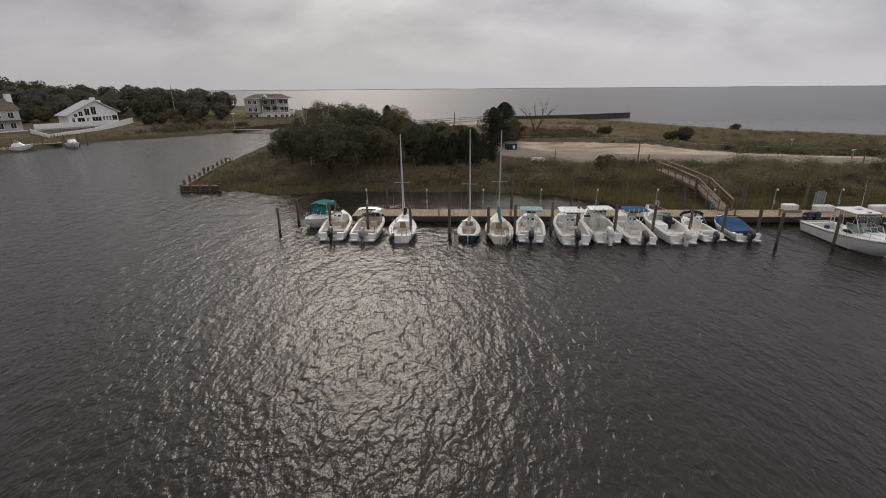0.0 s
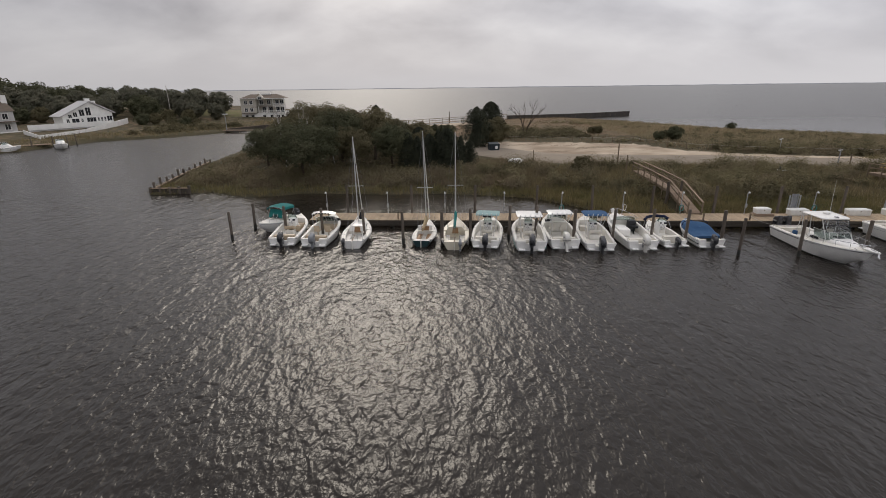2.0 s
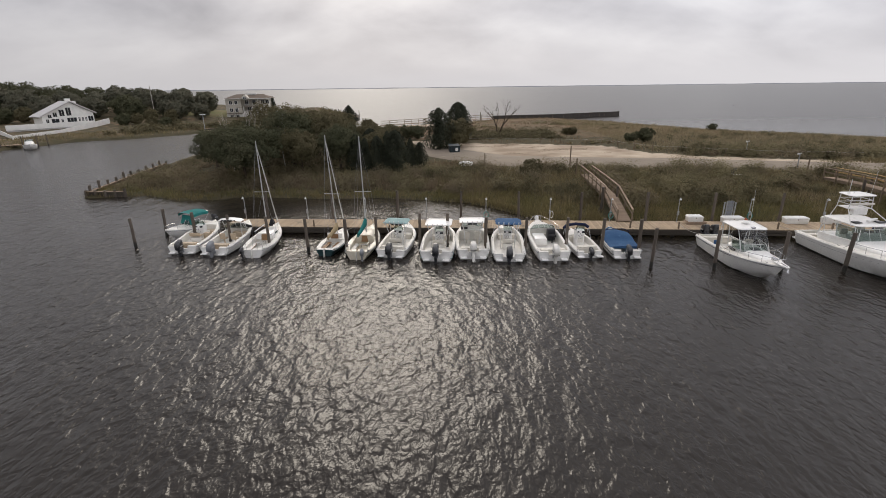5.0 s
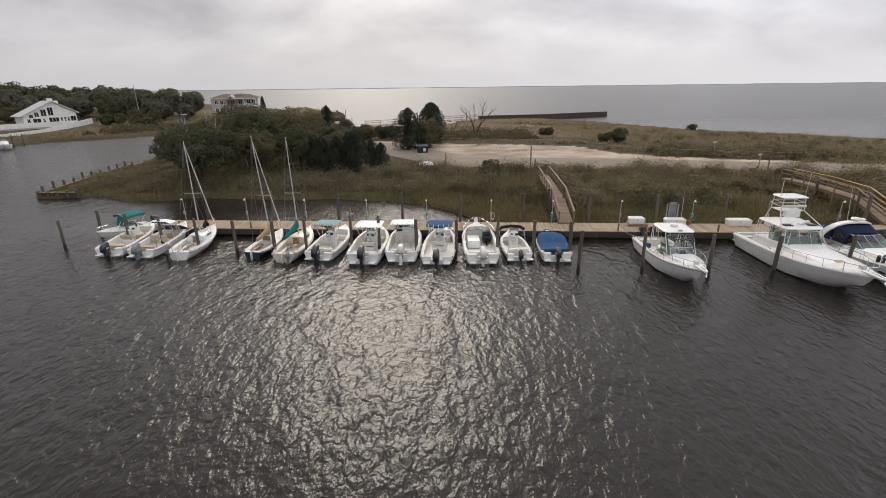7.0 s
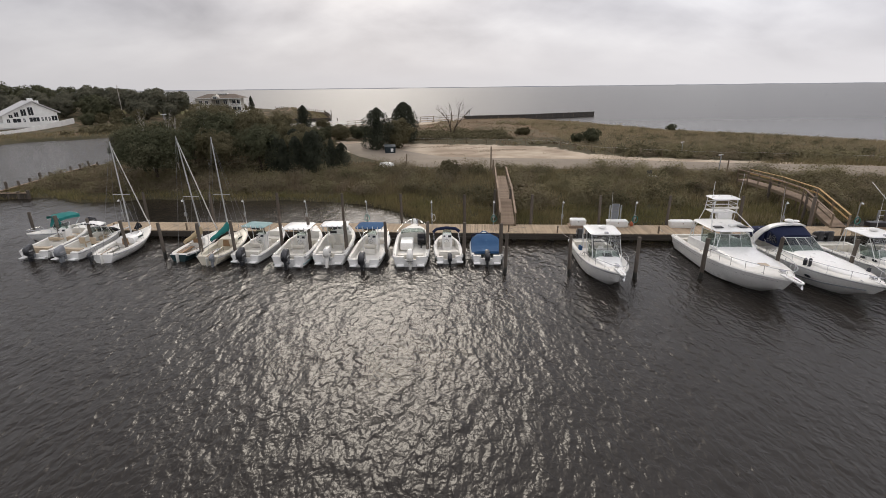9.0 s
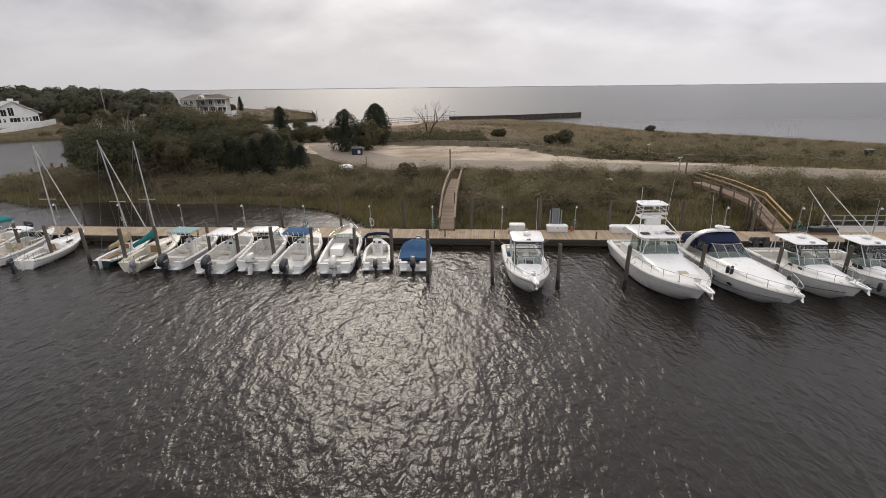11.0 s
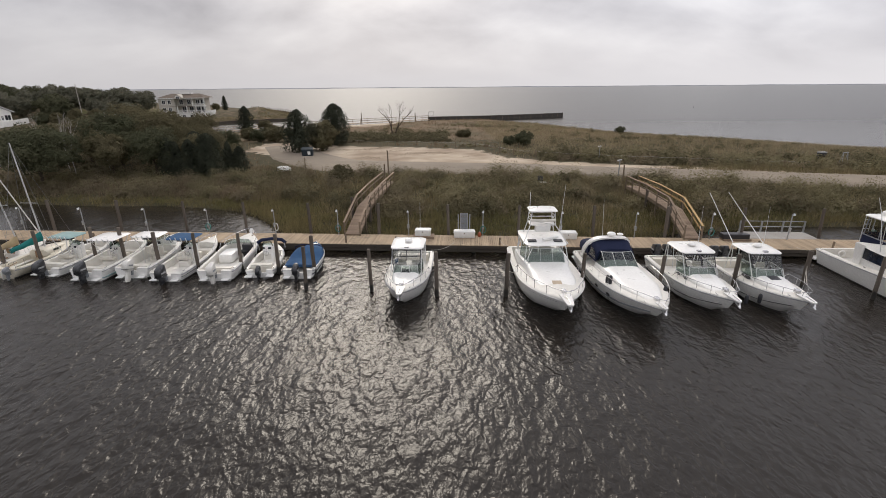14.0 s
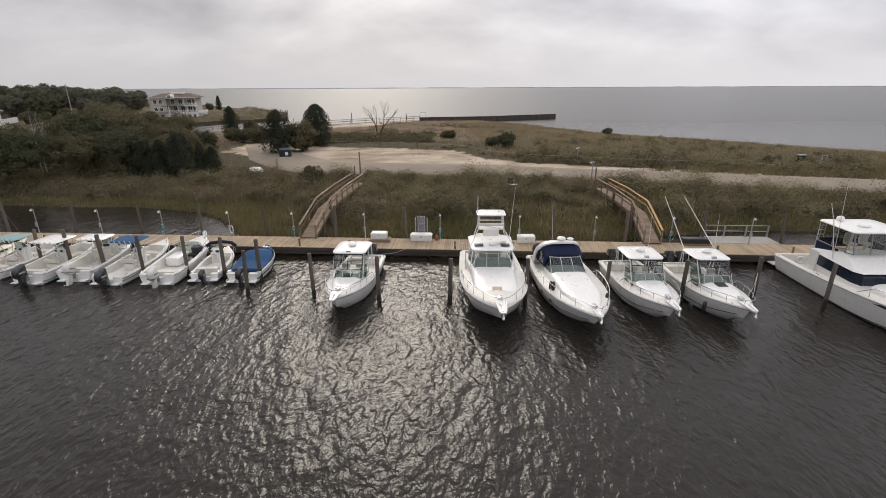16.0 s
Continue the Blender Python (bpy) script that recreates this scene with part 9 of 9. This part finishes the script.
def balcony(parent, x0, x1, y, z, deep=2.2, posts=3, high=2.7):
    b = new("balcony")
    b.parent = parent
    b.empty_display_size = 0.1
    plain(b, "floor", [((x0 + x1) / 2, y - deep / 2, z, x1 - x0, deep, 0.25)], "trim")
    plain(b, "top_rail", [((x0 + x1) / 2, y - deep + 0.06, z + 1.1, x1 - x0, 0.1, 0.1)], "trim")
    spec = []
    n = int((x1 - x0) / 0.28)
    for i in range(n + 1):
        spec.append((x0 + (x1 - x0) * i / n, y - deep + 0.06, z + 0.6, 0.08, 0.06, 0.95))
    plain(b, "balusters", spec, "trim")
    for i in range(posts):
        plain(b, "column", [(x0 + 0.12 + (x1 - x0 - 0.24) * i / max(posts - 1, 1), y - deep + 0.14, z + high / 2 + 0.1, 0.24, 0.24, high)], "trim")


def big_house():
    """Three storeys under a hipped brown roof, balconies on the water side."""
    h = thing("house", "three-storey beige and white house with balconies and brown hipped roof", "house", m=pose(-56.9, 182.0, 0.75, 0, 0, 9) @ Matrix.Diagonal((0.94, 1, 0.86, 1)))
    w = 8.2
    plain(h, "wall", [(0, 6, 1.3, 2 * w, 11.5, 2.9)], "siding", "white ground floor wall")
    plain(h, "wall", [(-w / 2 - 1.2, 5.9, 5.8, w - 2.4, 11.3, 6.1), (1.6, 7.0, 5.8, 2 * w - 6, 9.2, 6.1)], "beige", "beige shingled upper walls")
    prism(h, "roof", -w, w, 0.2, 11.8, 8.8, 10.5, "roof", "x", 0.4, "brown shingled hipped roof", hip=3.4)
    prism(h, "gable", -2.6, 1.0, -0.25, 4.0, 8.5, 10.3, "beige", "y", 0.25, "small front gable")
    plain(h, "fascia", [(0, -0.28, 8.75, 2 * w + 0.8, 0.1, 0.24)], "trim")
    plain(h, "roof_platform", [(0.5, 6, 10.6, 4.2, 2.4, 0.5)], "trim", "white rooftop platform")
    balcony(h, -1.8, w, 2.3, 2.75, 2.3, 4)
    balcony(h, 3.8, w, 2.3, 5.6, 2.3, 2, 3.0)
    plain(h, "porch_roof", [(-5.2, -0.35, 2.85, 5.8, 1.0, 0.2)], "roof")
    plain(h, "porch_roof", [(-0.5, 1.35, 5.35, 8.0, 2.2, 0.2)], "roof")
    for x in (-6.4, -4.2, 0.2, 3.0, 5.4, 7.2):
        window(h, x, 0.22, 1.3, 1.15, 1.5)
    for z in (4.2, 7.2):
        for x in (-6.3, -4.3):
            window(h, x, 0.23, z, 1.2, 1.4)
    window(h, -0.8, -0.52, 9.0, 1.3, 0.8)
    for x in (0.0, 2.6, 5.2, 7.0):
        window(h, x, 2.38, 4.15, 1.5, 2.1)
    for x in (-0.8, 2.0, 5.2, 7.0):
        window(h, x, 2.38, 7.2, 1.4, 1.7)
    plain(h, "deck", [(w + 0.7, 5, 2.6, 1.4, 7, 0.3), (w + 1.4, 5, 3.2, 0.12, 7, 1.0), (w + 0.7, 1.55, 3.2, 1.4, 0.12, 1.0)], "trim", "white side deck")
    plain(h, "deck_posts", [(w + 1.2, 1.8, 1.2, 0.25, 0.25, 2.6), (w + 1.2, 8.2, 1.2, 0.25, 0.25, 2.6)], "trim")


big_house()


def white_house():
    """A white gabled house with tall windows over a long stepped deck with solid parapets."""
    h = thing("house", "white gabled house with tall windows above a long white deck", "house", m=pose(-97.2, 147.6, 1.35, 0, 0, 58) @ Matrix.Diagonal((0.98, 0.62, 0.93, 1)))
    plain(h, "wall", [(0, 5, 1.7, 13.6, 9.5, 3.6)], "siding", "white lower wall")
    bm = B()
    prof = [(-6.8, 3.4), (6.8, 3.4), (6.8, 4.3), (1.0, 7.7), (-6.8, 3.7)]
    loft(bm, [[(x, 0.25, z) for x, z in prof], [(x, 9.75, z) for x, z in prof]])
    part("gable", bm, M["siding"], h, "white gable wall", False)
    for a, b in (((-7.6, 3.45), (1.05, 7.9)), ((1.05, 7.9), (7.6, 4.1))):
        bm = B()
        quad(bm, (a[0], -0.6, a[1] + 0.1), (b[0], -0.6, b[1] + 0.1), (b[0], 10.3, b[1] + 0.1), (a[0], 10.3, a[1] + 0.1), 0.3)
        part("roof", bm, M["light_roof"], h, "pale sloping roof", False)
    plain(h, "chimney", [(1.4, 3.0, 8.2, 1.3, 1.2, 1.3)], "siding")
    plain(h, "roof_gallery", [(1.9, 1.4, 7.7, 2.0, 1.6, 0.8)], "trim", "white rooftop lookout")
    for x, w, hh, z in ((-4.8, 1.0, 0.9, 3.65), (-3.4, 1.1, 1.3, 4.1), (-1.6, 1.4, 1.9, 4.6), (0.2, 1.4, 2.4, 4.9), (-5.6, 0.8, 1.2, 2.2), (-3.6, 2.0, 1.3, 2.2), (-1.8, 0.6, 1.2, 2.2), (0.7, 2.6, 1.4, 2.3), (2.7, 0.6, 1.2, 2.4), (3.6, 0.6, 1.2, 2.4), (4.5, 0.6, 1.2, 2.4), (5.8, 1.5, 1.5, 2.5)):
        window(h, x, 0.2, z, w, hh, 0, "trim", 2 if w > 2 else 1)
    d = plain(h, "deck", [(-4.4, -1.6, 0.7, 22.0, 3.6, 0.25)], "trim", "white upper deck")
    plain(d, "parapet", [(-5.6, -3.4, 1.1, 21.6, 0.2, 1.5)], "siding", "solid white upper parapet")
    # the wall between the parapets lies in shade, given here by grey colour
    plain(d, "skirt", [(-5.6, -3.2, -0.4, 21.2, 0.14, 1.8)], "light_roof", "skirting greyed for the shade below the deck")
    back = h.matrix_basis.inverted()
    corner = {"near": (-88.5, 116.5, 0.1, 1.75), "mid": (-88.0, 132.0, 0.5, 2.0), "far": (-90.5, 155.0, 1.9, 3.5), "inner": (-100.5, 127.0, 0.8, 2.3)}
    for p, q, lab in (("near", "mid", "long white lower parapet"), ("mid", "far", "white parapet climbing to the house"), ("near", "inner", "white end parapet")):
        (x1, y1, l1, h1), (x2, y2, l2, h2) = corner[p], corner[q]
        bm = B()
        quad(bm, *(back @ Vector(v) for v in ((x1, y1, l1), (x2, y2, l2), (x2, y2, h2), (x1, y1, h1))), 0.2)
        part("parapet", bm, M["siding"], d, lab, False)
    bm = B()
    quad(bm, *(back @ Vector(v) for v in ((-88.7, 116.8, 0.55), (-88.2, 132.0, 0.8), (-97.0, 137.0, 1.0), (-100.3, 127.0, 0.8))), 0.2)
    part("terrace", bm, M["light_roof"], d, "pale lower terrace", False)


white_house()


def grey_house():
    h = thing("house", "grey two-storey house with white trim and brick chimney", "house", m=pose(-112.0, 130.5, 1.2, 0, 0, 60) @ Matrix.Diagonal((1, 1, 0.92, 1)))
    plain(h, "wall", [(0, 5, 3.0, 12, 10, 6.0)], "light_roof", "grey clapboard wall")
    prism(h, "roof", -6, 6, 0, 10, 6.0, 9.2, "roof", "x", 0.4, "grey shingled roof")
    plain(h, "chimney", [(6.0, 4.0, 5.5, 1.2, 1.4, 10.0)], "siding")
    for z in (1.6, 4.6):
        for x in (-4, -1.5, 1.2, 4):
            window(h, x, -0.05, z, 1.3, 1.5)
    plain(h, "porch_roof", [(0, -0.9, 3.1, 12.4, 2.0, 0.2)], "roof")
    plain(h, "porch_floor", [(0, -0.9, 0.1, 12.4, 2.0, 0.25)], "trim")


grey_house()


for x, y, hgt in ((-84.5, 170, 11.0),):
    pole("flag_pole", "thin pale pole standing among the trees", x, y, hgt, 0.12, "dead", "pole")

# small quay and lamp before the big house, landing and boats below the white house
rail_fence("quay", "low timber quay below the big house", [(-53.5, 137.2), (-42.5, 136.0)], 0.75, 0.0, 2.2, "old_wood", ())
t = thing("quay_lamp", "pale lamp post on the timber quay", "lamp", m=pose(-52.6, 137.0, 0.8))
bm = B()
tube(bm, [(0, 0, 0), (0, 0, 4.2)], 0.09, 7)
part("post", bm, M["galv"], t)
bm = B()
box(bm, 0, 0, 4.3, 1.5, 0.35, 0.2, bevel=0.05)
part("lamp_head", bm, M["alu"], t)
rail_fence("landing", "grey timber landing stage below the white house", [(-90.5, 99.0), (-78.5, 106.5)], 0.75, 0.0, 2.5, "old_wood", ())
for x, y in ((-88, 98), (-84, 100.5), (-80, 103.2), (-77.2, 105.5), (-75.6, 107.5), (-76.2, 111)):
    mooring_pile(pose(x, y, 0), int(abs(x)), 0.95, (0, 0), "piles at the far landing", "grey timber pile at the far landing stage")
